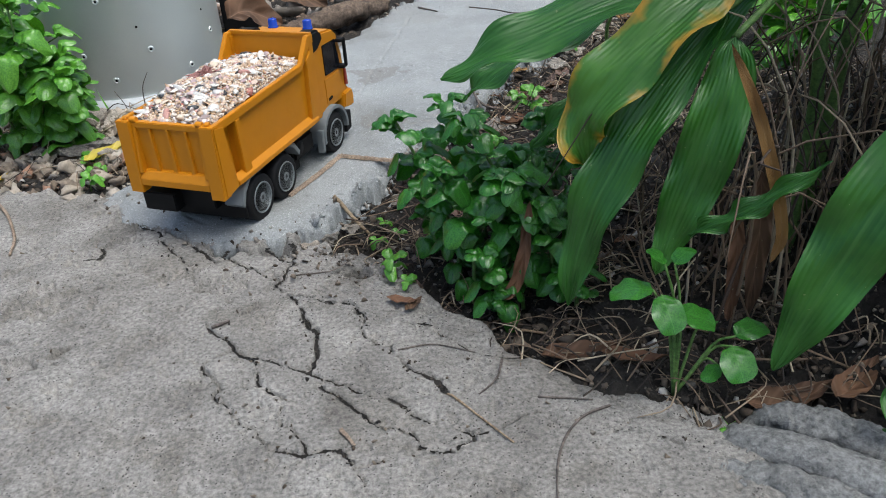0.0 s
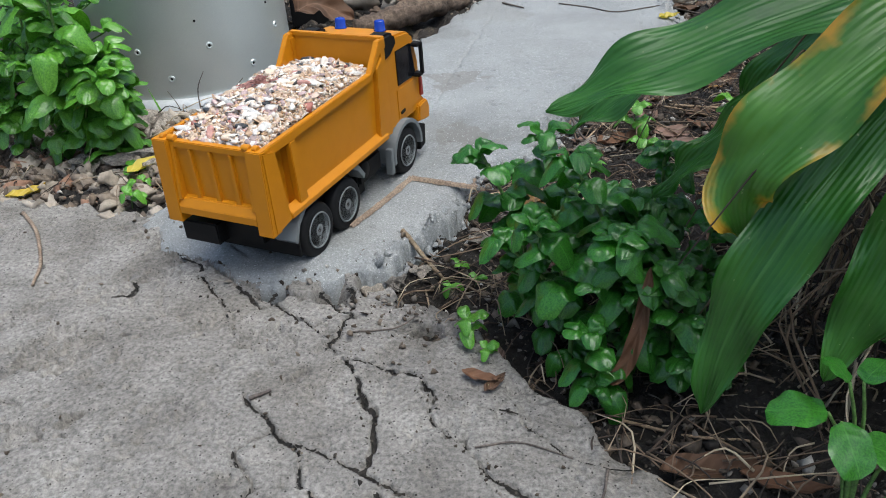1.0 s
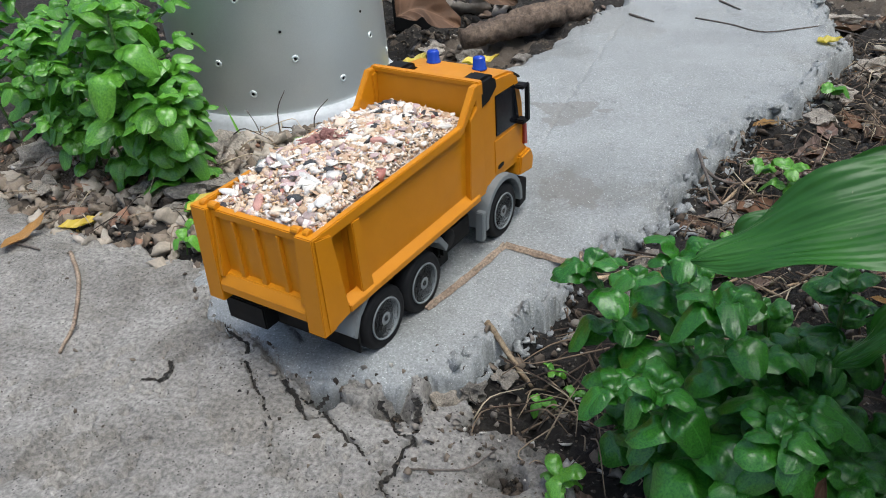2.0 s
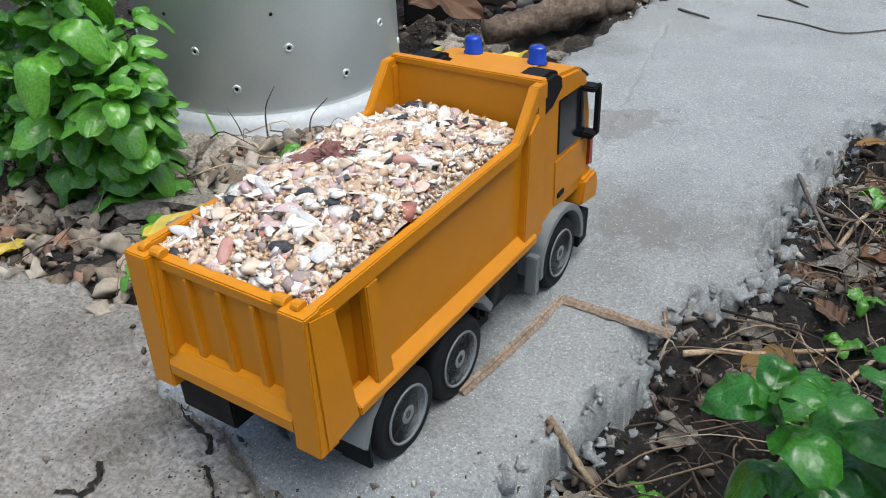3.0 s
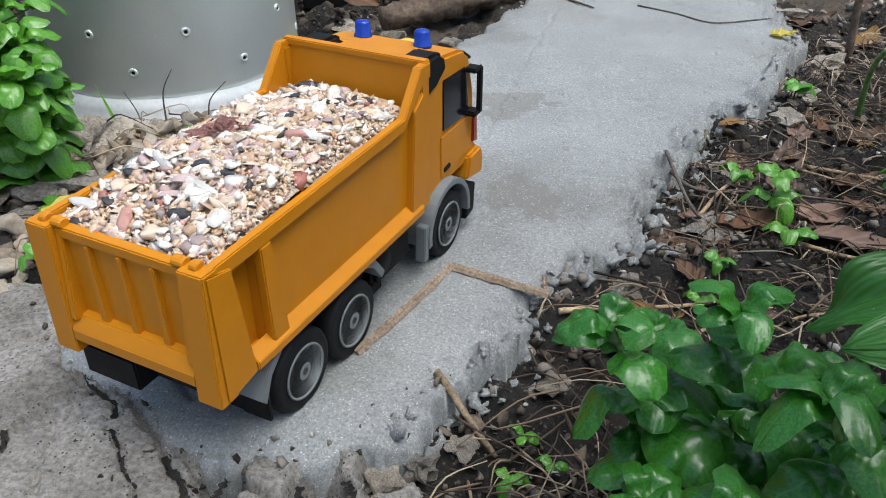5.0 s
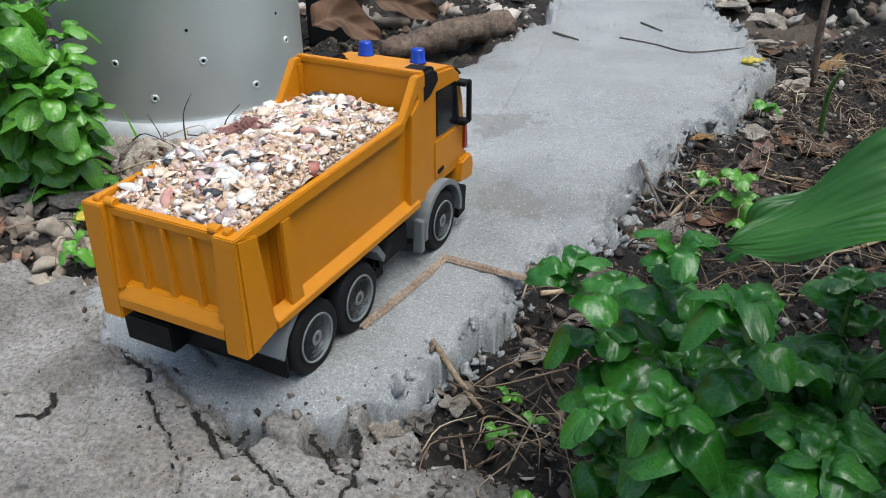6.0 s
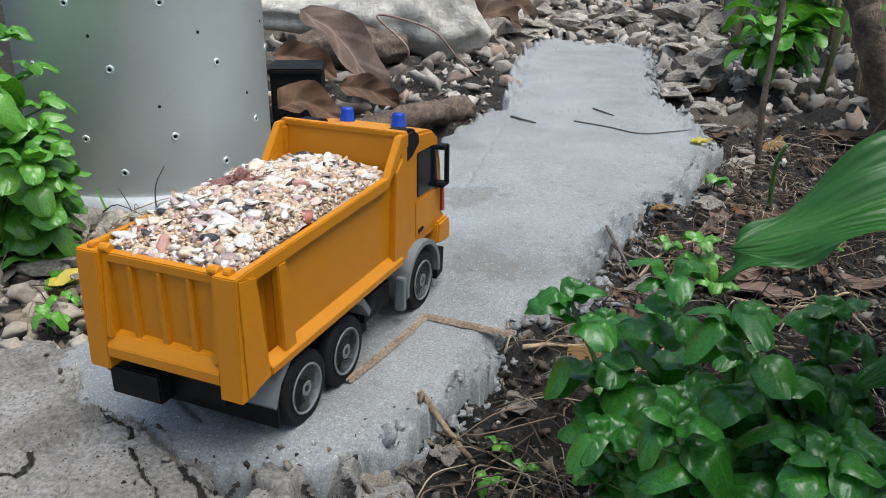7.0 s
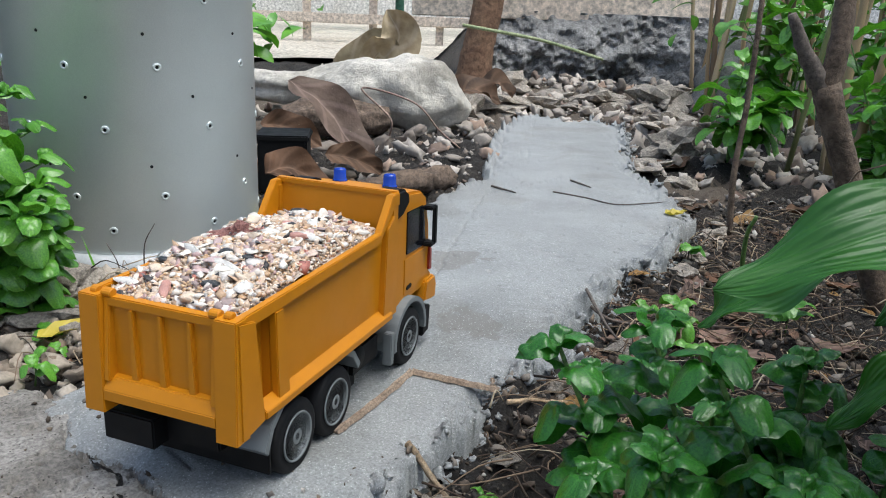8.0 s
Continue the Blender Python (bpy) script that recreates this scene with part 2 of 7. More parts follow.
M_YELLOW = leafy("yellow_leaf", (0.50, 0.33, 0.03), (0.68, 0.52, 0.08), (0.7, 0.58, 0.2), (0.3, 0.15, 0.04), 0.5, 0.5)
M_BIGLEAF = leafy("big_leaf", (0.022, 0.098, 0.014), (0.052, 0.180, 0.026), (0.075, 0.20, 0.045), (0.42, 0.20, 0.03), 0.36, 0.30, 13, True, vein_mix=0.13, spec=0.5)
M_BIGLEAF_Y = leafy("big_leaf_yellowing", (0.040, 0.135, 0.017), (0.085, 0.225, 0.032), (0.09, 0.22, 0.05), (0.42, 0.2, 0.02), 0.36, 0.30, 13, True, blotch=(0.50, 0.28, 0.03), vein_mix=0.13, spec=0.5)
M_WEED = leafy("weed_leaf", (0.017, 0.105, 0.010), (0.058, 0.230, 0.023), (0.085, 0.27, 0.04), None, 0.38, 0.28, 20, vein_mix=0.14, puff=7.0, coat=0.40)
M_WEED_L = leafy("weed_leaf_light", (0.060, 0.205, 0.018), (0.150, 0.380, 0.042), (0.15, 0.34, 0.07), None, 0.38, 0.28, 20, vein_mix=0.14, puff=7.0, coat=0.35)
M_STEM = rough_surface("green_stem", (0.07, 0.15, 0.03), (0.14, 0.24, 0.06), 40, 300, 0.6, 0.3, 0.0006)

M_BEACON, nt, b = material("blue_beacon")
b.inputs["Base Color"].default_value = (0.012, 0.06, 0.50, 1)
b.inputs["Roughness"].default_value, b.inputs["Transmission Weight"].default_value = 0.15, 0.35
M_BEACON_CORE = plastic("beacon_core", (0.03, 0.12, 0.6), 0.3)
M_CORAL = rough_surface("coral", (0.34, 0.14, 0.12), (0.56, 0.29, 0.25), 200, 900, 0.8, 0.9, 0.002)
M_SHELL_SAND = rough_surface("shell_sand", (0.46, 0.34, 0.25), (0.72, 0.62, 0.52), 160, 900, 0.9, 0.8, 0.002)
M_DRUM = rough_surface("dull_aluminium", (0.58, 0.615, 0.595), (0.68, 0.715, 0.695), 5, 900, 0.38, 0.05, 0.0003, metal=0.45, grain=(0.94, 1.05))
M_RING = rough_surface("white_ring", (0.37, 0.385, 0.40), (0.47, 0.485, 0.50), 20, 200, 0.5, 0.2, 0.0006, grain=(0.9, 1.08))

M_KERB = rough_surface("mortar", (0.17, 0.168, 0.162), (0.30, 0.298, 0.288), 20, 260, 0.95, 1.0, 0.004, speck=(0.2, 0.2, 0.19))
M_BOARD = rough_surface("weathered_board", (0.58, 0.49, 0.41), (0.78, 0.69, 0.60), 6, 60, 0.85, 0.5, 0.002, by_random=0.12)
M_POST = rough_surface("green_paint", (0.03, 0.10, 0.06), (0.06, 0.16, 0.10), 8, 80, 0.6, 0.3, 0.001)
M_PALELEAF = leafy("pale_dead_leaf", (0.30, 0.22, 0.14), (0.58, 0.47, 0.34), (0.6, 0.5, 0.38), None, 0.7, 0.8, through_tint=(1.0, 0.9, 0.75), thin=0.08)
M_MAUVETWIG = rough_surface("vine_brown", (0.20, 0.13, 0.10), (0.34, 0.24, 0.19), 30, 200, 0.8, 0.5, 0.001)
M_WEED_STEM = rough_surface("pale_green_vine", (0.22, 0.27, 0.12), (0.36, 0.40, 0.22), 30, 200, 0.7, 0.5, 0.001)


# ---------------- mesh helpers ----------------
def finish(name, mesh, mat, parent=None, label="", smooth=False):
    mesh.materials.append(mat)
    if smooth:
        mesh.polygons.foreach_set("use_smooth", np.ones(len(mesh.polygons), bool))
    ob = new(name, mesh)
    if parent:
        ob.parent = parent
    return tagged(ob, label)


def part(name, bm, mat, parent=None, label="", smooth=False):
    mesh = bpy.data.meshes.new(name)
    bm.to_mesh(mesh)
    bm.free()
    return finish(name, mesh, mat, parent, label, smooth)


def raw(name, verts, faces, mat, parent=None, label="", smooth=True, uvs=None):
    mesh = bpy.data.meshes.new(name)
    mesh.from_pydata([tuple(v) for v in verts], [], [tuple(f) for f in faces])
    if uvs is not None:
        lay = mesh.uv_layers.new(name="UVMap")
        idx = np.empty(len(mesh.loops), int)
        mesh.loops.foreach_get("vertex_index", idx)
        lay.data.foreach_set("uv", np.asarray(uvs, float)[idx].ravel())
    mesh.update()
    return finish(name, mesh, mat, parent, label, smooth)


def empty(name, m, label, category, group="", kind=""):
    ob = new(name)
    ob.empty_display_size = 0.01
    ob.matrix_world = m
    return tagged(ob, label, category, group, kind)


def box(bm, x0, x1, y0, y1, z0, z1, bevel=0.0006):
    r = bmesh.ops.create_cube(bm, size=1)
    vs = r["verts"]
    for v in vs:
        v.co = Vector(((x0 + x1) / 2 + v.co.x * (x1 - x0), (y0 + y1) / 2 + v.co.y * (y1 - y0), (z0 + z1) / 2 + v.co.z * (z1 - z0)))
    if bevel:
        es = list({ed for v in vs for ed in v.link_edges})
        bmesh.ops.bevel(bm, geom=es, offset=bevel, segments=2, affect="EDGES")
    return bm


def prism(bm, outline, x0, x1, bevel=0.0006, axis="x"):
    """An outline of (y, z) pushed along x from x0 to x1 (axis 'y': outline of (x, z) along y)."""
    def at(p, d):
        return (d, p[0], p[1]) if axis == "x" else (p[0], d, p[1])
    lo = [bm.verts.new(at(p, x0)) for p in outline]
    hi = [bm.verts.new(at(p, x1)) for p in outline]
    n = len(outline)
    fs = [bm.faces.new(lo), bm.faces.new(hi[::-1])]
    fs += [bm.faces.new((lo[i], hi[i], hi[(i + 1) % n], lo[(i + 1) % n])) for i in range(n)]
    bmesh.ops.recalc_face_normals(bm, faces=fs)
    if bevel:
        es = list({ed for f in fs for ed in f.edges})
        bmesh.ops.bevel(bm, geom=es, offset=bevel, segments=2, affect="EDGES")
    return bm


def lathe(bm, profile, n=32, axis="z", centre=(0, 0, 0)):
    """Profile of (radius, height) turned about an axis."""
    rings = []
    for r, h in profile:
        ring = []
        for k in range(n):
            t = 2 * math.pi * k / n
            c, s = r * math.cos(t), r * math.sin(t)
            p = (c, s, h) if axis == "z" else (h, c, s)
            ring.append(bm.verts.new(Vector(p) + Vector(centre)))
        rings.append(ring)
    for r0, r1 in zip(rings, rings[1:]):
        for k in range(n):
            bm.faces.new((r0[k], r0[(k + 1) % n], r1[(k + 1) % n], r1[k]))
    bm.faces.new(rings[0][::-1])
    bm.faces.new(rings[-1])
    bmesh.ops.recalc_face_normals(bm, faces=bm.faces[:])
    return bm


def smooth_path(pts, n):
    """Catmull-Rom through a few points."""
    p = [np.array(q, float) for q in pts]
    p = [2 * p[0] - p[1]] + p + [2 * p[-1] - p[-2]]
    out = []
    segs = len(p) - 3
    for i in range(n + 1):
        u = i / n * segs
        k = min(int(u), segs - 1)
        t = u - k
        a0, a1, a2, a3 = p[k:k + 4]
        out.append(0.5 * (2 * a1 + (a2 - a0) * t + (2 * a0 - 5 * a1 + 4 * a2 - a3) * t * t + (3 * a1 - a0 - 3 * a2 + a3) * t ** 3))
    return np.array(out)


def tube_mesh(path, radii, seg=7, rng=None, lump=0.0):
    """Vertices and faces of a tapering tube along a path."""
    path = np.asarray(path, float)
    n = len(path)
    radii = np.interp(np.linspace(0, 1, n), np.linspace(0, 1, len(radii)), radii)
    tang = np.gradient(path, axis=0)
    tang /= np.linalg.norm(tang, axis=1)[:, None] + 1e-9
    ref = np.array((0.31, 0.17, 0.93)) if abs(tang[0][2]) < 0.9 else np.array((1.0, 0.1, 0.0))
    verts, faces = [], []
    for i in range(n):
        u = np.cross(tang[i], ref)
        u /= np.linalg.norm(u) + 1e-9
        w = np.cross(tang[i], u)
        for k in range(seg):
            t = 2 * math.pi * k / seg
            r = radii[i] * (1 + (rng.uniform(-lump, lump) if lump else 0))
            verts.append(path[i] + r * (math.cos(t) * u + math.sin(t) * w))
    for i in range(n - 1):
        for k in range(seg):
            faces.append((i * seg + k, i * seg + (k + 1) % seg, (i + 1) * seg + (k + 1) % seg, (i + 1) * seg + k))
    faces.append(tuple(range(seg))[::-1])
    faces.append(tuple((n - 1) * seg + k for k in range(seg)))
    return verts, faces


def tube(name, pts, radii, mat, parent=None, seg=7, n=14, label="", rng=None, lump=0.0):
    v, f = tube_mesh(smooth_path(pts, n), radii, seg, rng, lump)
    return raw(name, v, f, mat, parent, label)


def blade_mesh(pts, width, up=(0, 0, 1), nl=18, nw=8, fold=0.25, wave=0.0, waves=5, shape=(0.55, 1.15), quilt=0.0, seed=0, droop=0.0, puff=0.0, veins=24.0):
    """A leaf blade along a path: vertices, faces, UVs. fold: how far the halves rise; shape: powers of the outline near base and tip."""
    path = smooth_path(pts, nl)
    tang = np.gradient(path, axis=0)
    tang /= np.linalg.norm(tang, axis=1)[:, None] + 1e-9
    up = np.array(up, float)
    rng = np.random.default_rng(seed)
    ph = rng.uniform(0, 6.28, 4)
    peak = (shape[0] / (shape[0] + shape[1])) ** shape[0] * (shape[1] / (shape[0] + shape[1])) ** shape[1]
    verts, uvs, faces = [], [], []
    for i in range(nl + 1):
        s = i / nl
        side = np.cross(tang[i], up)
        side /= np.linalg.norm(side) + 1e-9
        nrm = np.cross(side, tang[i])
        w = width / 2 * max(0.015, (s ** shape[0]) * ((1 - s) ** shape[1]) / peak)
        for j in range(nw + 1):
            q = 2 * j / nw - 1
            lift = fold * abs(q) * w - droop * q * q * w
            lift += wave * abs(q) ** 2 * math.sin(waves * 6.28 * s + ph[0] + (1.3 if q > 0 else 0)) * min(1, w / (width * 0.2))
            lift += quilt * math.sin(9 * 3.14 * (s - 0.35 * abs(q)) + ph[1]) * math.cos(q * 4.5 + ph[2]) * (1 - abs(q) * 0.3)
            lift -= puff * w * math.sin(veins * (s - 0.225 * abs(q))) * math.sin(3.14 * min(1.0, abs(q) * 1.05 + 0.08))
            verts.append(path[i] + side * q * w + nrm * lift)
            uvs.append((s, j / nw))
    for i in range(nl):
        for j in range(nw):
            k = i * (nw + 1) + j
            faces.append((k, k + 1, k + nw + 2, k + nw + 1))
    return verts, faces, uvs


def blade(name, pts, width, mat, parent=None, label="", **kw):
    v, f, u = blade_mesh(pts, width, **kw)
    return raw(name, v, f, mat, parent, label, True, u)


# ---- plan noise and outlines ----
def lattice(ix, iy, seed):
    h = (ix * 374761393 + iy * 668265263 + seed * 974711) & 0x7FFFFFFF
    h = ((h ^ (h >> 13)) * 1274126177) & 0x7FFFFFFF
    return ((h ^ (h >> 16)) & 0xFFFF) / 65535.0


def vnoise(x, y, seed=0):
    ix, iy = np.floor(x).astype(np.int64), np.floor(y).astype(np.int64)
    fx, fy = x - ix, y - iy
    fx, fy = fx * fx * (3 - 2 * fx), fy * fy * (3 - 2 * fy)
    a0, a1 = lattice(ix, iy, seed), lattice(ix + 1, iy, seed)
    b0, b1 = lattice(ix, iy + 1, seed), lattice(ix + 1, iy + 1, seed)
    return (a0 * (1 - fx) + a1 * fx) * (1 - fy) + (b0 * (1 - fx) + b1 * fx) * fy - 0.5


def fbm(x, y, scale, octaves=4, seed=0, gain=0.5):
    out, amp = 0.0, 1.0
    for k in range(octaves):
        out = out + amp * vnoise(x * scale * 2 ** k, y * scale * 2 ** k, seed + k)
        amp *= gain
    return out


def line_distance(x, y, pts):
    d = np.full(np.shape(x), 1e9)
    for (x0, y0), (x1, y1) in zip(pts, pts[1:]):
        dx, dy = x1 - x0, y1 - y0
        t = np.clip(((x - x0) * dx + (y - y0) * dy) / (dx * dx + dy * dy), 0, 1)
        d = np.minimum(d, np.hypot(x - x0 - t * dx, y - y0 - t * dy))
    return d


def inside(x, y, poly):
    """Distance to an outline, positive inside."""
    c = np.zeros(np.shape(x), bool)
    for (x0, y0), (x1, y1) in zip(poly, poly[1:] + poly[:1]):
        if y0 != y1:
            c ^= ((y0 > y) != (y1 > y)) & (x < (x1 - x0) * (y - y0) / (y1 - y0) + x0)
    d = line_distance(x, y, poly + poly[:1])
    return np.where(c, d, -d)


def smoothstep(lo, hi, v):
    t = np.clip((v - lo) / (hi - lo), 0, 1)
    return t * t * (3 - 2 * t)


def axis_steps(lo, a, b, hi, fine, grow=1.35):
    """Even steps between a and b, growing ones out to lo and hi."""
    mid = list(np.arange(a, b + fine / 2, fine))
    for end, sign in ((hi, 1), (lo, -1)):
        step, v, extra = fine, mid[-1] if sign > 0 else mid[0], []
        while (end - v) * sign > 0:
            step = min(step * grow, 20)
            v += sign * step
            extra.append(min(v, end) if sign > 0 else max(v, end))
        mid = mid + extra if sign > 0 else extra[::-1] + mid
    return np.array(mid)


def sheet(name, xs, ys, height, mat, keep=None, parent=None, label=""):
    """A height field over a grid; keep(x, y) picks the cells that stay."""
    X, Y = np.meshgrid(xs, ys)
    Z = height(X, Y)
    nx, ny = len(xs), len(ys)
    idx = np.arange(nx * ny).reshape(ny, nx)
    quads = np.stack([idx[:-1, :-1], idx[:-1, 1:], idx[1:, 1:], idx[1:, :-1]], -1).reshape(-1, 4)
    if keep is not None:
        k = keep(X, Y)
        quads = quads[(k.ravel()[quads]).any(1)]
    used = np.unique(quads)
    back = np.full(nx * ny, -1)
    back[used] = np.arange(len(used))
    P = np.stack([X, Y, Z], -1).reshape(-1, 3)[used]
    quads = back[quads]
    mesh = bpy.data.meshes.new(name)
    mesh.vertices.add(len(P))
    mesh.vertices.foreach_set("co", P.ravel())
    mesh.loops.add(len(quads) * 4)
    mesh.loops.foreach_set("vertex_index", quads.ravel().astype(np.int32))
    mesh.polygons.add(len(quads))
    mesh.polygons.foreach_set("loop_start", np.arange(0, len(quads) * 4, 4, dtype=np.int32))
    mesh.update(calc_edges=True)
    mesh.validate()
    return finish(name, mesh, mat, parent, label, True)


# unit stones to scatter
def stone_unit(subdiv, seed, flat=0.7, rough=0.25):
    bm = bmesh.new()
    bmesh.ops.create_icosphere(bm, subdivisions=subdiv, radius=0.5)
    for v in bm.verts:
        p = v.co * 2
        k = 1 + rough * noise.noise(p * 1.3 + Vector((seed * 3.1, seed * 1.7, 0))) * 2 + rough * 0.5 * noise.noise(p * 3.1 + Vector((seed, 0, 0)))
        v.co = Vector((v.co.x, v.co.y * 0.85, v.co.z * flat)) * k
    bm.verts.index_update()
    V = np.array([v.co[:] for v in bm.verts])
    F = np.array([[v.index for v in f.verts] for f in bm.faces])
    bm.free()
    return V, F


def rot_matrix(rng, tilt=1.0):
    m = Euler((rng.uniform(-tilt, tilt), rng.uniform(-tilt, tilt), rng.uniform(0, 6.28))).to_matrix()
    return np.array(m)


def scatter(name, units, places, mat, rng, tilt=0.7, stretch=(0.6, 1.3), parent=None, label="", smooth=False):
    """One mesh of many pieces: places are rows of x, y, z, size."""
    VS, FS, n = [], [], 0
    for x, y, z, s in places:
        V, F = units[rng.integers(len(units))]
        sc = np.array((s * rng.uniform(*stretch), s * rng.uniform(*stretch), s))
        VS.append((V * sc) @ rot_matrix(rng, tilt).T + (x, y, z))
        FS.append(F + n)
        n += len(V)
    P, Q = np.concatenate(VS), np.concatenate(FS)
    mesh = bpy.data.meshes.new(name)
    k = Q.shape[1]
    mesh.vertices.add(len(P))
    mesh.vertices.foreach_set("co", P.ravel())
    mesh.loops.add(Q.size)
    mesh.loops.foreach_set("vertex_index", Q.ravel().astype(np.int32))
    mesh.polygons.add(len(Q))
    mesh.polygons.foreach_set("loop_start", np.arange(0, Q.size, k, dtype=np.int32))
    mesh.update(calc_edges=True)
    return finish(name, mesh, mat, parent, label, smooth)


# ---------------- ground ----------------
OLD_EDGE = [(-1.6, 1.25), (-0.9, 0.98), (-0.585, 0.867), (-0.495, 0.834), (-0.419, 0.81), (-0.348, 0.790), (-0.31, 0.795), (-0.25, 0.785),
            (-0.13, 0.735), (-0.088, 0.705), (-0.05, 0.658), (-0.01, 0.617), (0.064, 0.531), (0.121, 0.475), (0.17, 0.448), (0.22, 0.415), (0.40, 0.36), (0.9, 0.15), (0.9, -0.9), (-1.6, -0.9)]
SLAB_EDGE = [(-0.312, 0.785), (-0.3125, 0.763), (-0.299, 0.744), (-0.2775, 0.724), (-0.251, 0.7065), (-0.223, 0.693), (-0.199, 0.676), (-0.1795, 0.666),
             (-0.16, 0.662), (-0.149, 0.665), (-0.131, 0.665), (-0.12, 0.671), (-0.1045, 0.682), (-0.087, 0.685), (-0.074, 0.693), (-0.0734, 0.711),
             (-0.064, 0.726), (-0.049, 0.745), (-0.035, 0.769), (-0.026, 0.804), (-0.003, 0.84), (0.017, 0.857), (0.045, 0.879), (0.048, 0.926),
             (0.065, 0.983), (0.086, 1.031), (0.128, 1.11), (0.172, 1.153), (0.201, 1.256), (0.243, 1.329), (0.232, 1.451), (0.217, 1.65),
             (0.25, 1.9), (0.28, 2.12), (0.22, 2.24), (0.15, 2.20), (0.09, 2.30), (0.03, 2.22), (-0.02, 1.9), (-0.033, 1.554), (-0.094, 1.401), (-0.14, 1.263), (-0.2, 1.2),
             (-0.255, 1.11), (-0.262, 1.076), (-0.269, 1.028), (-0.278, 0.947), (-0.305, 0.899), (-0.2985, 0.819)]
SLAB_TOP = 0.006
CRACKS = [  # (width, depth, line)
    (0.0040, 0.011, [(-0.154, 0.640), (-0.133, 0.621), (-0.119, 0.612), (-0.1135, 0.620)]),
    (0.0046, 0.013, [(-0.104, 0.595), (-0.088, 0.581), (-0.073, 0.559), (-0.0635, 0.535), (-0.056, 0.498), (-0.055, 0.479)]),
    (0.0036, 0.010, [(-0.088, 0.581), (-0.060, 0.570), (-0.035, 0.5585), (-0.026, 0.544)]),
    (0.0040, 0.011, [(-0.031, 0.554), (-0.020, 0.522), (0.0, 0.498), (0.020, 0.477), (0.036, 0.462), (0.042, 0.456)]),
    (0.0034, 0.010, [(-0.143, 0.538), (-0.1155, 0.511), (-0.10, 0.498)]),
    (0.0020, 0.006, [(-0.1155, 0.511), (-0.135, 0.491), (-0.114, 0.456), (-0.098, 0.439), (-0.0685, 0.408)]),
    (0.0024, 0.007, [(-0.10, 0.498), (-0.068, 0.487), (-0.0545, 0.479), (-0.031, 0.464), (-0.009, 0.454)]),
    (0.0026, 0.008, [(-0.047, 0.463), (-0.029, 0.449), (-0.004, 0.425), (0.016, 0.414), (0.032, 0.401), (0.044, 0.403), (0.060, 0.413)]),
    (0.0028, 0.008, [(0.0025, 0.452), (0.024, 0.427), (0.044, 0.418), (0.060, 0.413)]),
    (0.0036, 0.010, [(-0.066, 0.406), (-0.044, 0.400), (-0.025, 0.402), (-0.017, 0.390), (-0.005, 0.389), (0.007, 0.393)]),
    (0.0022, 0.006, [(-0.017, 0.390), (-0.008, 0.374), (-0.004, 0.365)]),
    (0.0018, 0.006, [(-0.10, 0.498), (-0.083, 0.462), (-0.066, 0.434), (-0.044, 0.400)]),
    (0.0032, 0.009, [(-0.2286, 0.678), (-0.213, 0.657), (-0.1935, 0.640), (-0.179, 0.624), (-0.173, 0.60)]),
    (0.0042, 0.012, [(-0.1956, 0.666), (-0.183, 0.655), (-0.172, 0.644), (-0.162, 0.6335), (-0.154, 0.640)]),
    (0.0042, 0.012, [(-0.1556, 0.657), (-0.158, 0.646), (-0.154, 0.640)]),
    (0.0050, 0.014, [(-0.122, 0.659), (-0.115, 0.643), (-0.105, 0.632), (-0.093, 0.629), (-0.104, 0.595)]),
    (0.0060, 0.016, [(-0.104, 0.6655), (-0.097, 0.659), (-0.0936, 0.633)]),
    (0.0030, 0.008, [(-0.289, 0.648), (-0.276, 0.647), (-0.274, 0.659), (-0.278, 0.6705)]),
    (0.0030, 0.009, [(-0.26, 0.7155), (-0.2426, 0.698), (-0.231, 0.684)]),
    (0.0016, 0.005, [(0.060, 0.413), (0.10, 0.43), (0.15, 0.415), (0.20, 0.40)]),
    (0.0018, 0.005, [(-0.026, 0.544), (0.02, 0.535), (0.06, 0.50), (0.09, 0.49)]),
]
CRUMBLE = [(-0.02, 0.60), (-0.06, 0.62), (-0.095, 0.66)]
HOLES = [(-0.162, 0.656, 0.010), (-0.114, 0.655, 0.013), (-0.088, 0.676, 0.012), (-0.062, 0.655, 0.010), (-0.035, 0.615, 0.009)]


def ragged(X, Y):
    """Unevenness of the newer slab's broken edge."""
    return 0.011 * fbm(X, Y, 34, 5, 55, 0.62)


def hole_distance(X, Y):
    """Distance outside the nearest hole that is broken through the paving down to the soil."""
    wob = 0.006 * fbm(X, Y, 90, 3, 83)
    return np.minimum.reduce([np.hypot(X - x, Y - y) - r for x, y, r in HOLES]) + wob


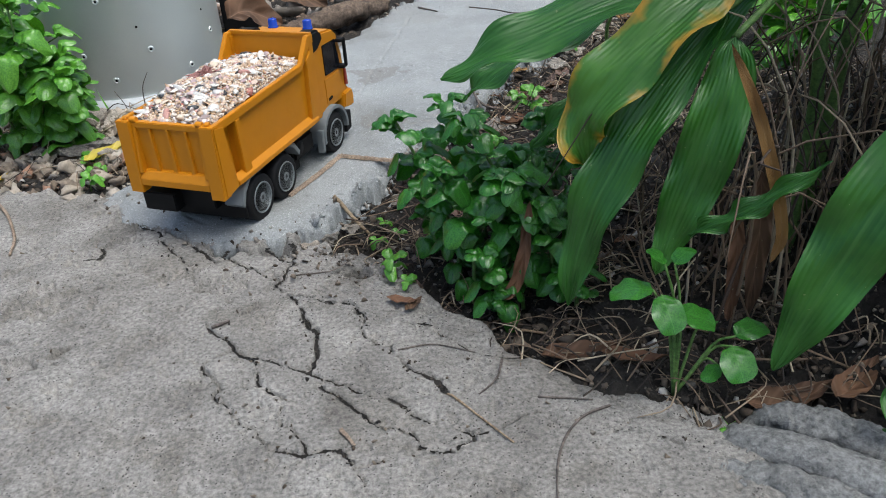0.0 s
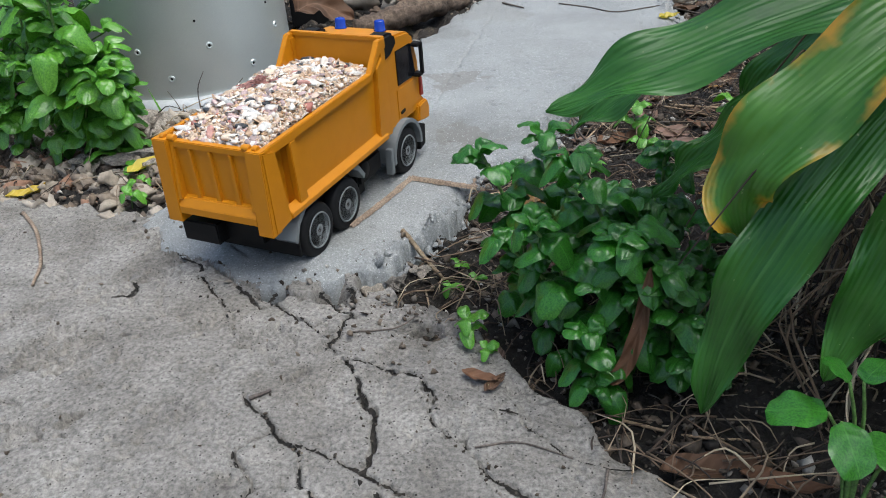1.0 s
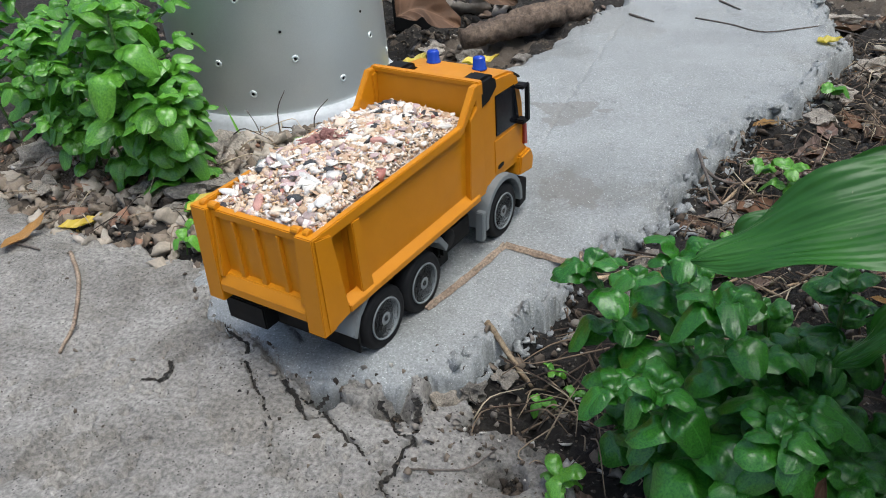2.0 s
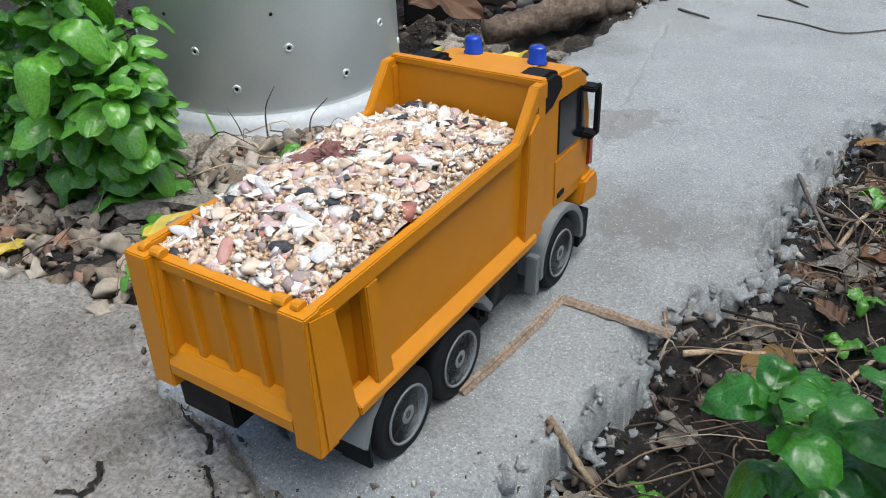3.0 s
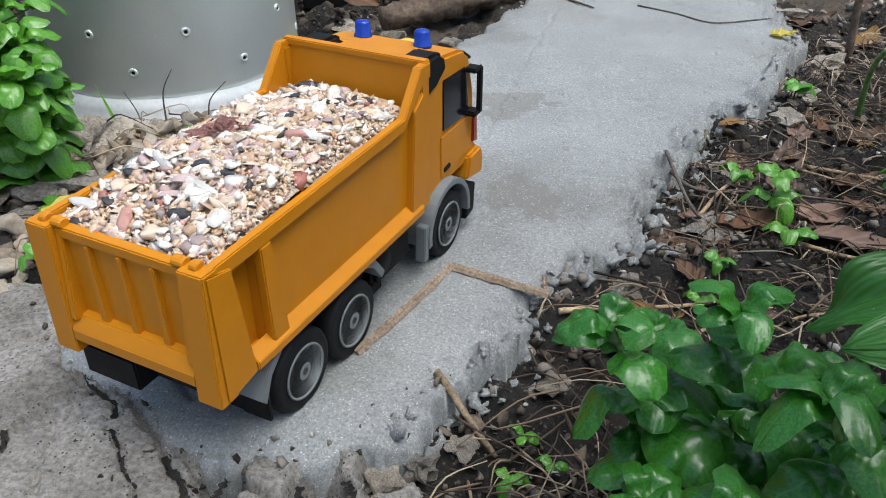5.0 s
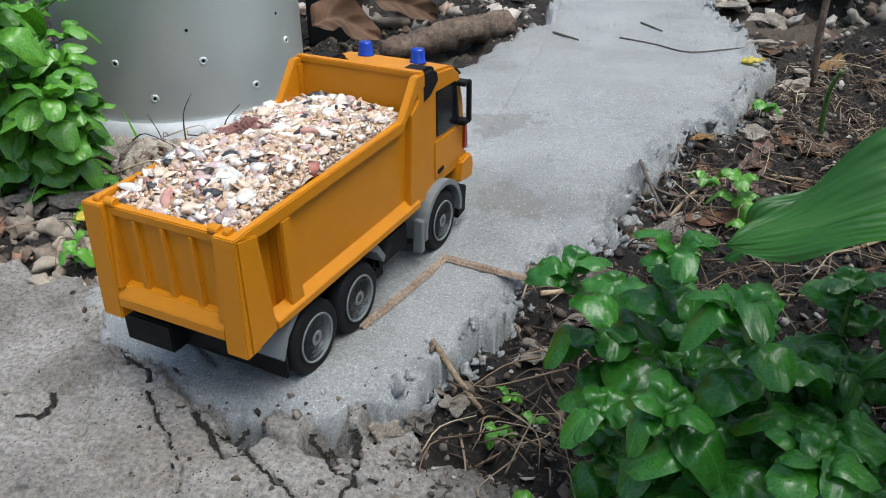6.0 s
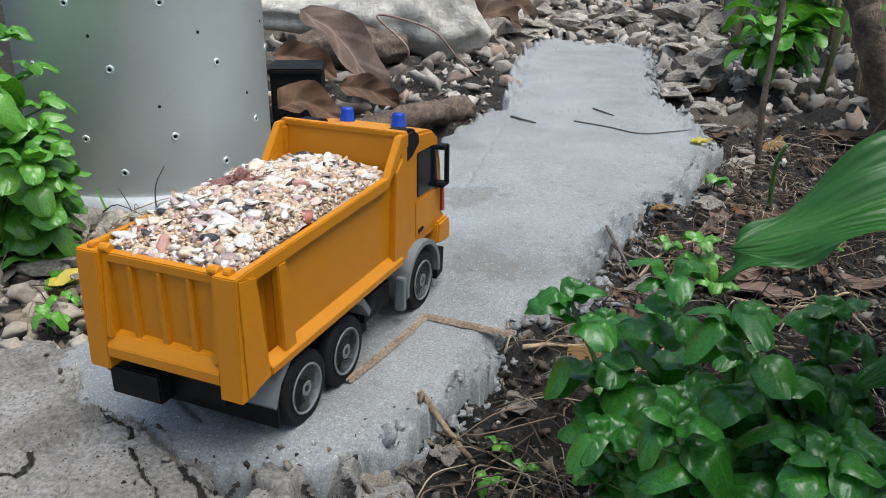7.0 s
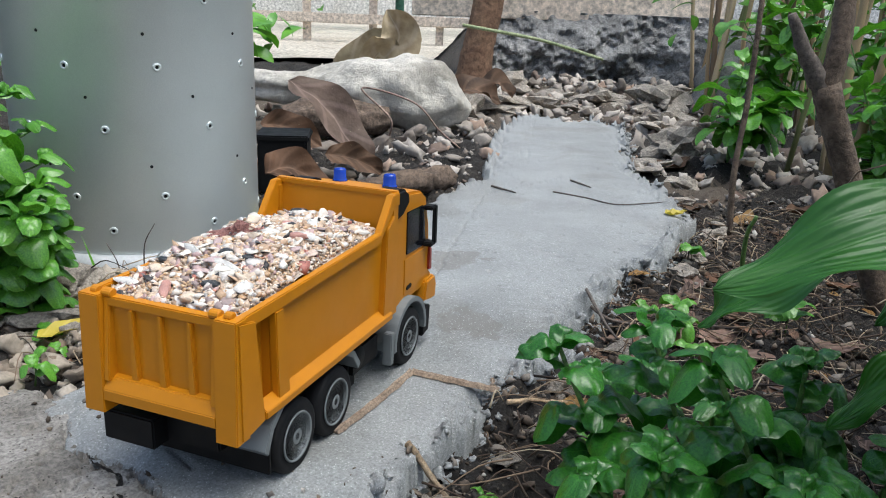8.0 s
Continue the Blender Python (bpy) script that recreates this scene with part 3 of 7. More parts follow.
def old_top(X, Y):
    wx, wy = X + 0.007 * fbm(X, Y, 55, 4, 7, 0.6), Y + 0.007 * fbm(X, Y, 55, 4, 17, 0.6)
    z = 0.003 * fbm(X, Y, 4, 2, 1) + 0.0009 * fbm(X, Y, 28, 4, 2) + 0.0006 * fbm(X, Y, 230, 2, 3)
    worn = smoothstep(-0.05, 0.35, fbm(X, Y, 7, 2, 13)) * smoothstep(0.05, -0.12, X)
    z = z - smoothstep(0.34, 0.42, fbm(X, Y, 110, 2, 5)) * 0.0036 * (0.6 + worn)
    z = z - smoothstep(0.26, 0.32, fbm(X, Y, 42, 5, 11, 0.6)) * 0.0032 * (0.4 + worn)
    vary = 0.45 + 1.5 * np.clip(fbm(X, Y, 26, 3, 23) + 0.35, 0, 1)
    for width, depth, pts in CRACKS:
        d = line_distance(wx, wy, pts)
        z = z - 1.5 * depth * (1 - smoothstep(width * 0.10 * vary, width * 0.30 * vary, d))
    web = np.abs(fbm(wx, wy, 11, 3, 71))
    gate = smoothstep(0.08, 0.26, fbm(X, Y, 6, 2, 73))
    z = z - 0.004 * gate * (1 - smoothstep(0.001, 0.0045, web))
    gap = -inside(X, Y, SLAB_EDGE) - ragged(X, Y)
    z = z - 0.007 * smoothstep(-0.002, 0.0005, gap) * (1 - smoothstep(0.001, 0.0045, gap)) * smoothstep(-0.3, 0.1, fbm(X, Y, 40, 2, 77))
    z = z - 0.022 * smoothstep(0.002, 0.010, -gap)
    crumb = 1 - smoothstep(0.0, 0.030, line_distance(X, Y, CRUMBLE))
    z = z - crumb * (0.002 + 0.008 * np.clip(fbm(X, Y, 60, 3, 31), -0.2, 1))
    z = z - 0.020 * (1 - smoothstep(-0.002, 0.004, hole_distance(X, Y)))
    edge = inside(X, Y, OLD_EDGE) + 0.016 * fbm(X, Y, 30, 4, 41)
    return z - 0.05 * (1 - smoothstep(-0.008, 0.003, edge)) - 0.004 * (1 - smoothstep(0.0, 0.03, edge)) * (1 + 2 * fbm(X, Y, 80, 2, 43))


def old_keep(X, Y):
    return (inside(X, Y, OLD_EDGE) > -0.03) & (hole_distance(X, Y) > -0.004)


def slab_top(X, Y):
    z = SLAB_TOP + 0.004 * fbm(X, Y, 5, 3, 51) + 0.0005 * fbm(X, Y, 50, 4, 52) + 0.0003 * fbm(X, Y, 240, 2, 53)
    z = z - smoothstep(0.42, 0.50, fbm(X, Y, 130, 2, 54)) * 0.0022
    edge = inside(X, Y, SLAB_EDGE) + ragged(X, Y)
    broken = smoothstep(-0.12, -0.02, X)   # lumpy along the bed, feathered thin over the old paving
    rough = 1 - smoothstep(0.0, 0.014 + 0.022 * broken, edge)
    z = z + rough * (0.003 + 0.019 * broken) * fbm(X, Y, 62, 5, 56, 0.65) - rough * 0.0025
    z = z - (1 - broken) * 0.0035 * (1 - smoothstep(0.0, 0.030, edge))
    z = z - 0.045 * (1 - smoothstep(-0.0030, 0.0006, edge))
    for pts in ([(0.065, 0.98), (0.036, 0.9425), (0.0, 0.917), (-0.03, 0.906)], [(-0.077, 1.037), (-0.066, 1.15), (-0.037, 1.37), (-0.0286, 1.407), (0.082, 1.531)], [(-0.212, 0.715), (-0.20, 0.708), (-0.193, 0.70)]):
        d = line_distance(X + 0.005 * fbm(X, Y, 60, 3, 57), Y + 0.005 * fbm(X, Y, 60, 3, 58), pts)
        z = z - 0.0028 * (1 - smoothstep(0.0004, 0.0018, d))
    return z


def slab_keep(X, Y):
    return inside(X, Y, SLAB_EDGE) > -0.022


def soil_top(X, Y):
    near = 1 - smoothstep(3.5, 6.0, np.hypot(X, Y - 1))
    z = -0.014 + near * (0.022 * fbm(X, Y, 6, 3, 61) + 0.018 * fbm(X, Y, 30, 4, 62, 0.6) + 0.009 * fbm(X, Y, 110, 2, 63))
    bank = smoothstep(0.27, 0.42, X) * (1 - smoothstep(0.75, 1.0, Y)) * smoothstep(0.36, 0.48, Y)
    tub = 1 - smoothstep(0.160, 0.205, np.hypot(X + 0.437, Y - 1.216))
    far = smoothstep(2.0, 3.0, Y) * near
    z = z + 0.10 * bank - 0.016 * tub + far * 0.02
    under = np.maximum(inside(X, Y, OLD_EDGE), inside(X, Y, SLAB_EDGE))
    covered = smoothstep(0.008, 0.03, under) * smoothstep(0.0, 0.010, hole_distance(X, Y))
    return z - 0.03 * covered


ground = sheet("ground", axis_steps(-60, -0.75, 0.62, 60, 0.0055), axis_steps(-60, 0.35, 1.75, 60, 0.0055), soil_top, M_SOIL)
tagged(ground, "dark brown crumbly garden soil with grit", "ground", kind="structure")
old = sheet("pavement", axis_steps(-1.6, -0.46, 0.30, 0.9, 0.0014, 1.06), axis_steps(-0.9, 0.34, 0.79, 1.25, 0.0014, 1.06), old_top, M_OLD, old_keep)
tagged(old, "weathered brown-grey concrete paving, cracked and pitted", "pavement", kind="structure")
slab = sheet("road", axis_steps(-0.40, -0.33, 0.26, 0.34, 0.0022), axis_steps(0.62, 0.64, 1.20, 2.34, 0.0019, 1.02), slab_top, M_SLAB, slab_keep)
tagged(slab, "pale grey newer concrete path with ragged edges", "path", kind="structure")


# ---------------- toy dump truck ----------------
TRUCK = pose(-0.1925, 0.668, SLAB_TOP - 0.002, 0, 0, -18.1)
truck = empty("toy_dump_truck", TRUCK, "orange plastic toy dump truck with grey wheels and two blue beacons", "toy truck")

# tipper bed: y runs forward from the tailgate
Z0, ZR, ZK, ZF = 0.055, 0.118, 0.121, 0.146
bed = part("bed", box(bmesh.new(), -0.0422, 0.0422, 0.006, 0.168, 0.056, 0.060), M_ORANGE, truck, "orange tipper bed floor")
for sx in (-1, 1):
    def across(a, b):
        return sorted((a * sx, b * sx))
    side = part("side_wall", prism(bmesh.new(), [(0.031, Z0), (0.170, Z0), (0.170, ZF), (0.163, ZF), (0.146, ZK), (0.031, ZR)], *across(0.0425, 0.0440)), M_ORANGE, bed)
    part("slot_back", box(bmesh.new(), *across(0.0360, 0.0376), 0.004, 0.033, Z0 + 0.001, ZR - 0.002), M_ORANGE, side)
    part("slot_cheek", box(bmesh.new(), *across(0.0370, 0.0430), 0.0310, 0.0325, Z0 + 0.001, ZR - 0.002, 0.0003), M_ORANGE, side)
    # top rail follows the kink
    part("top_rail", prism(bmesh.new(), [(0.0, ZR - 0.007), (0.145, ZK - 0.007), (0.166, ZF - 0.010), (0.173, ZF - 0.010), (0.173, ZF), (0.163, ZF), (0.146, ZK), (0.0, ZR)], *across(0.0428, 0.0476)), M_ORANGE, side)
    bm = bmesh.new()
    prism(bm, [(0.0435 * sx, Z0), (0.0496 * sx, Z0), (0.0496 * sx, Z0 + 0.006), (0.0435 * sx, Z0 + 0.013)], 0.018, 0.1615, 0.0005, "y")
    part("sill", bm, M_ORANGE, side)
    part("rear_post", prism(bmesh.new(), [(-0.001, Z0 - 0.004), (0.018, Z0), (0.0125, ZR - 0.004), (-0.001, ZR - 0.001)], *across(0.0405, 0.0488)), M_ORANGE, side)
    part("pillar", prism(bmesh.new(), [(0.0310, Z0 + 0.004), (0.0420, Z0 + 0.004), (0.0370, ZR - 0.006), (0.0300, ZR - 0.006)], *across(0.0432, 0.0480)), M_ORANGE, side)
    part("front_pillar", prism(bmesh.new(), [(0.1500, Z0 + 0.004), (0.1640, Z0 + 0.004), (0.1650, ZF - 0.016), (0.1550, ZF - 0.024)], *across(0.0432, 0.0482)), M_ORANGE, side)
    part("front_edge", box(bmesh.new(), *across(0.0415, 0.0470), 0.1645, 0.1725, Z0, ZF - 0.004), M_ORANGE, side)
front = part("front_wall", prism(bmesh.new(), [(0.164, Z0), (0.171, Z0), (0.173, ZF), (0.170, ZF)], -0.0420, 0.0420), M_ORANGE, bed)
part("front_lip", box(bmesh.new(), -0.0465, 0.0465, 0.169, 0.1745, ZF - 0.003, ZF + 0.0012), M_ORANGE, front)

tail = part("tailgate", box(bmesh.new(), -0.0360, 0.0360, 0.003, 0.006, 0.060, ZR - 0.002), M_ORANGE, truck, "ribbed orange tailgate")
for sx in (-1, 1):
    part("tail_post", prism(bmesh.new(), [(-0.005, Z0 - 0.005), (0.006, Z0 - 0.005), (0.006, ZR), (-0.0025, ZR)], *sorted((0.0350 * sx, 0.0482 * sx))), M_ORANGE, tail)
    part("wedge", prism(bmesh.new(), [(-0.0035, 0.074), (0.004, 0.074), (0.004, ZR - 0.003), (0.001, ZR - 0.003)], *sorted((0.0315 * sx, 0.0352 * sx))), M_ORANGE, tail)
    bm = bmesh.new()
    lathe(bm, [(0.0024, 0.0), (0.0027, 0.0005), (0.0027, 0.0055), (0.0022, 0.006)], 12, "x", (0.033 * sx - 0.003, 0.003, ZR + 0.0005))
    part("hinge", bm, M_ORANGE, tail, smooth=False)
    bm = bmesh.new()
    lathe(bm, [(0.0022, 0.0), (0.0026, 0.0005), (0.0026, 0.0035), (0.0020, 0.004)], 12, "x", (0.041 * sx - 0.002, 0.003, ZR + 0.0008))
    part("hinge", bm, M_ORANGE, tail)
for x in (-0.0180, 0.0, 0.0180):
    part("rib", prism(bmesh.new(), [(x - 0.0022, 0.074), (x + 0.0022, 0.074), (x + 0.0012, ZR - 0.006), (x - 0.0012, ZR - 0.006)], 0.0005, 0.0045, 0.0004, "y"), M_ORANGE, tail)
part("ledge", prism(bmesh.new(), [(-0.0045, 0.060), (0.004, 0.058), (0.004, 0.0765), (-0.0005, 0.0755), (-0.0045, 0.069)], -0.0355, 0.0355), M_ORANGE, tail)
part("top_lip", box(bmesh.new(), -0.0355, 0.0355, 0.001, 0.0065, ZR - 0.006, ZR - 0.001), M_ORANGE, tail)

# chassis
chassis = part("chassis", box(bmesh.new(), -0.022, 0.022, 0.015, 0.240, 0.026, 0.050, 0.001), M_BLACK, truck, "black plastic chassis")
part("cross_beam", box(bmesh.new(), -0.046, -0.012, 0.004, 0.020, 0.025, 0.043, 0.001), M_BLACK, chassis)
part("cross_beam", box(bmesh.new(), -0.013, 0.036, 0.024, 0.032, 0.018, 0.038, 0.001), M_BLACK, chassis)
# black block added under the chassis to make the shaded underside darker
part("undertray", box(bmesh.new(), -0.0400, 0.0330, 0.036, 0.150, 0.007, 0.045, 0.002), M_BLACK, chassis)
part("rear_block", box(bmesh.new(), -0.029, 0.031, 0.026, 0.038, 0.012, 0.046, 0.001), M_BLACK, chassis)
part("light_bracket", prism(bmesh.new(), [(-0.032, 0.046), (0.026, 0.046), (0.020, 0.054), (-0.028, 0.054)], 0.012, 0.018, 0.0005, "y"), M_GREY, chassis)
part("tank", box(bmesh.new(), 0.024, 0.040, 0.130, 0.172, 0.020, 0.042, 0.003), M_BLACK, chassis)
part("tank", box(bmesh.new(), -0.040, -0.024, 0.130, 0.172, 0.020, 0.042, 0.003), M_BLACK, chassis)
bm = bmesh.new()
lathe(bm, [(0.007, 0), (0.008, 0.001), (0.008, 0.021), (0.007, 0.022)], 14, "x", (0.020, 0.139, 0.034))
part("air_tank", bm, M_BLACK, chassis, smooth=True)

WHEEL_R = 0.0222
def wheel(x, y, sx):
    bm = bmesh.new()
    w = 0.0135
    prof = [(0.0145, 0.0), (0.0150, 0.0008), (0.0188, 0.0002), (0.0210, 0.0008), (WHEEL_R, 0.0026), (WHEEL_R, w - 0.0026), (0.0210, w - 0.0008), (0.0188, w), (0.0145, w - 0.002)]
    lathe(bm, [(r, -h * sx) for r, h in prof], 36, "x", (0, 0, 0))
    # tread blocks
    tyre = part("wheel", bm, M_TYRE, truck, "black rubber tyre on a grey rim", smooth=True)
    tyre.location = (x, y, WHEEL_R)
    bm = bmesh.new()
    prof = [(0.0150, 0.0000), (0.0147, -0.0008), (0.0137, -0.0006), (0.0128, 0.0026), (0.0100, 0.0036), (0.0084, 0.0012), (0.0054, 0.0010), (0.0046, 0.0000), (0.0026, -0.0002), (0.0005, 0.0006)]
    lathe(bm, [(r, -h * sx) for r, h in prof], 30, "x")
    rim = part("rim", bm, M_RIM, tyre, "grey plastic rim", smooth=True)
    bm = bmesh.new()
    for k in range(10):
        t = 2 * math.pi * k / 10
        r = bmesh.ops.create_icosphere(bm, subdivisions=1, radius=0.0017)
        for v in r["verts"]:
            v.co = Vector((v.co.x * 0.6 - 0.0030 * sx, v.co.y + 0.0112 * math.cos(t), v.co.z + 0.0112 * math.sin(t)))
    part("vent_hole", bm, M_BLACK, rim, "dark vent holes")
    return tyre


for sx in (-1, 1):
    for y in (0.0535, 0.0985, 0.211):
        wheel(0.0462 * sx, y, sx)
    # mudguard over the two rear wheels
    top = [(0.020, 0.030), (0.026, 0.043), (0.036, 0.0515), (0.112, 0.0535), (0.122, 0.047), (0.130, 0.036)]
    under = [(y + (0.003 if y < 0.07 else -0.003), z - 0.0035) for y, z in top][::-1]
    part("mudguard", prism(bmesh.new(), top + under, *sorted((0.028 * sx, 0.0472 * sx)), 0.0004), M_GREY, truck, "grey plastic mudguard")
    part("mudflap", box(bmesh.new(), *sorted((0.030 * sx, 0.0465 * sx)), 0.024, 0.0265, 0.014, 0.034, 0.0005), M_BLACK, truck)
    # arch round the front wheel
    arc = [(0.211 + 0.0292 * math.cos(t), 0.0235 + 0.0292 * math.sin(t)) for t in [math.radians(q) for q in range(-8, 189, 14)]]
    arc2 = [(0.211 + 0.0252 * math.cos(t), 0.0235 + 0.0252 * math.sin(t)) for t in [math.radians(q) for q in range(188, -9, -14)]]
    part("wheel_arch", prism(bmesh.new(), arc + arc2, *sorted((0.030 * sx, 0.0478 * sx)), 0.0004), M_GREY, truck, "grey plastic wheel arch")
    part("arch_tail", prism(bmesh.new(), [(0.1770, 0.012), (0.1825, 0.012), (0.1840, 0.036), (0.1785, 0.036)], *sorted((0.040 * sx, 0.0468 * sx))), M_GREY, truck)
    part("step", prism(bmesh.new(), [(0.236, 0.012), (0.248, 0.014), (0.250, 0.034), (0.238, 0.036)], *sorted((0.034 * sx, 0.0465 * sx))), M_BLACK, truck, "black ribbed cab step")

# cab
CAB = [(0.178, 0.040), (0.186, 0.052), (0.236, 0.052), (0.238, 0.040), (0.256, 0.040), (0.2575, 0.064), (0.2535, 0.068), (0.250, 0.104), (0.242, 0.128), (0.232, 0.1345), (0.205, 0.138), (0.180, 0.136)]
cab = part("cab", prism(bmesh.new(), CAB, -0.0415, 0.0415, 0.0022), M_ORANGE, truck, "orange cab with dark side windows")
part("roof_panel", prism(bmesh.new(), [(0.190, 0.1365), (0.226, 0.1350), (0.224, 0.1372), (0.192, 0.1387)], -0.024, 0.024, 0.0008), M_ORANGE, cab)
part("windscreen", prism(bmesh.new(), [(0.2515, 0.092), (0.2438, 0.126), (0.2420, 0.125), (0.2495, 0.091)], -0.036, 0.036, 0.0004), M_WINDOW, cab, "dark windscreen")
part("sun_visor", prism(bmesh.new(), [(0.238, 0.1275), (0.2500, 0.1215), (0.2500, 0.1240), (0.239, 0.1310)], -0.0395, 0.0395, 0.0006), M_BLACK, cab, "black sun visor")
part("bumper", prism(bmesh.new(), [(0.234, 0.040), (0.259, 0.036), (0.261, 0.050), (0.257, 0.062), (0.238, 0.060)], -0.0455, 0.0455, 0.0018), M_ORANGE, cab)
part("grille", prism(bmesh.new(), [(0.254, 0.066), (0.2575, 0.066), (0.2535, 0.088), (0.251, 0.088)], -0.026, 0.026, 0.0004), M_BLACK, cab)
for sx in (-1, 1):
    x0, x1 = sorted((0.0408 * sx, 0.0424 * sx))
    part("side_window", prism(bmesh.new(), [(0.2020, 0.092), (0.2420, 0.091), (0.2350, 0.1215), (0.2020, 0.1225)], x0, x1, 0.0006), M_WINDOW, cab, "dark side window")
    part("door", prism(bmesh.new(), [(0.1985, 0.060), (0.2400, 0.064), (0.2405, 0.0895), (0.1985, 0.0895)], *sorted((0.0410 * sx, 0.0422 * sx)), 0.0005), M_ORANGE, cab)
    part("door_handle", prism(bmesh.new(), [(0.2020, 0.0660), (0.2030, 0.0640), (0.2110, 0.0650), (0.2120, 0.0675), (0.2110, 0.0695), (0.2030, 0.0685)], *sorted((0.0415 * sx, 0.0430 * sx)), 0.0004), M_BLACK, cab, "dark door handle")
    part("corner_deflector", prism(bmesh.new(), [(0.1765, 0.118), (0.1920, 0.121), (0.2060, 0.1300), (0.2040, 0.1395), (0.1960, 0.1440), (0.1770, 0.1440)], *sorted((0.0250 * sx, 0.0428 * sx)), 0.0025), M_BLACK, cab, "black wind deflector")
    part("marker_light", prism(bmesh.new(), [(0.2480, 0.070), (0.2545, 0.068), (0.2535, 0.086), (0.2485, 0.088)], *sorted((0.0395 * sx, 0.0432 * sx)), 0.0006), M_RED, cab, "red marker light")
    mirror = part("mirror", box(bmesh.new(), *sorted((0.0465 * sx, 0.0492 * sx)), 0.2420, 0.2480, 0.0905, 0.1205, 0.0012), M_BLACK, cab, "black side mirror on two arms")
    for z in (0.0920, 0.1185):
        part("mirror_arm", box(bmesh.new(), *sorted((0.0400 * sx, 0.0488 * sx)), 0.2360, 0.2460, z - 0.0015, z + 0.0018, 0.0008), M_BLACK, mirror)
    beacon = part("beacon", lathe(bmesh.new(), [(0.0058, 0), (0.0058, 0.0015), (0.0050, 0.0020), (0.0048, 0.0095), (0.0040, 0.0108), (0.0012, 0.0112)], 20, "z", (0.0205 * sx, 0.219, 0.1370)), M_BEACON, cab, "translucent blue beacon", True)
    part("beacon_core", lathe(bmesh.new(), [(0.0030, 0), (0.0028, 0.006), (0.0010, 0.0075)], 10, "z", (0.0205 * sx, 0.219, 0.1382)), M_BEACON_CORE, beacon, "", True)

# the body sits a little lower and longer than its plain parts: ease bed, tailgate and cab onto the chassis
def eased(ob):
    if ob.type == "MESH":
        co = np.empty(len(ob.data.vertices) * 3)
        ob.data.vertices.foreach_get("co", co)
        co = co.reshape(-1, 3)
        co[:, 1] = np.interp(co[:, 1], (-0.01, 0.0, 0.1725, 0.2575, 0.27), (-0.01, 0.0, 0.1850, 0.2615, 0.274))
        co[:, 2] = np.interp(co[:, 2], (0.0, 0.040, 0.055, 0.071, 0.118, 0.146, 0.16), (0.0, 0.039, 0.0508, 0.0620, 0.1125, 0.1372, 0.1512))
        ob.data.vertices.foreach_set("co", co.ravel())
        ob.data.update()
    for child in ob.children:
        eased(child)


for body in (bed, tail, cab):
    eased(body)

# ---------------- shell gravel in the bed ----------------
rng = np.random.default_rng(5)
GRAINS = [stone_unit(1, s, f, 0.6) for s, f in ((1, 0.8), (2, 0.6), (3, 0.45), (4, 0.7), (5, 0.3))]


def shell_unit(seed, ridges=0.05, deep=0.2, narrow=0.72):
    """A cupped half shell with a worn, broken outline and real thickness."""
    V, F = [], []
    nr, na = 4, 12
    cut_at, cut_by = seed * 1.9, 0.25 + 0.12 * (seed % 3)
    for low in (0.0, 0.07):
        for i in range(nr + 1):
            r = i / nr
            for k in range(na):
                t = 2 * math.pi * k / na
                rr = r * 0.5 * (1 + 0.15 * math.cos(t + seed) + ridges * math.sin(5 * t) - cut_by * max(0.0, math.cos(t - cut_at)) ** 3)
                V.append((rr * math.cos(t), rr * math.sin(t) * narrow, deep * (1 - r * r) * (1 + 0.2 * math.cos(3 * t)) - low * (1 - 0.6 * r)))
    m = (nr + 1) * na
    for i in range(nr):
        for k in range(na):
            a, b, c, d = i * na + k, i * na + (k + 1) % na, (i + 1) * na + (k + 1) % na, (i + 1) * na + k
            F += [(a, b, c, d), (m + d, m + c, m + b, m + a)]
    for k in range(na):
        F.append((nr * na + k, nr * na + (k + 1) % na, m + nr * na + (k + 1) % na, m + nr * na + k))
    return np.array(V), np.array(F)


def heap(x, y):
    """Height of the load in the truck's own frame."""
    u, v = np.abs(x) / 0.0425, (y - 0.006) / 0.170
    dome = (1 - u ** 2.5) * np.clip(4.2 * v * (1.18 - v), 0, 1)
    return 0.1090 + 0.0050 * np.clip(v * 3, 0, 1) + 0.0125 * dome - 0.008 * np.clip(v * 3 - 2, 0, 1) + 0.005 * vnoise(x * 60, y * 60, 3)


load = empty("shell_gravel", TRUCK @ pose(0, 0, 0.056), "heap of crushed cream and pink seashell gravel in the truck bed", "gravel", kind="stuff")
BED_Z = 0.056
xs, ys = np.linspace(-0.0424, 0.0424, 34), np.linspace(0.0062, 0.1755, 60)
sheet("gravel_bed", xs, ys, lambda X, Y: heap(X, Y) - BED_Z - 0.0015, M_SHELL_SAND, None, load)


def strewn(n, smin, smax, power, edge=0.0415):
    out = []
    for _ in range(n):
        x, y = rng.uniform(-edge, edge), rng.uniform(0.007, 0.174)
        s = smin + (smax - smin) * rng.random() ** power
        out.append((x, y, heap(x, y) - BED_Z + rng.uniform(-0.0010, 0.0012), s))
    return out


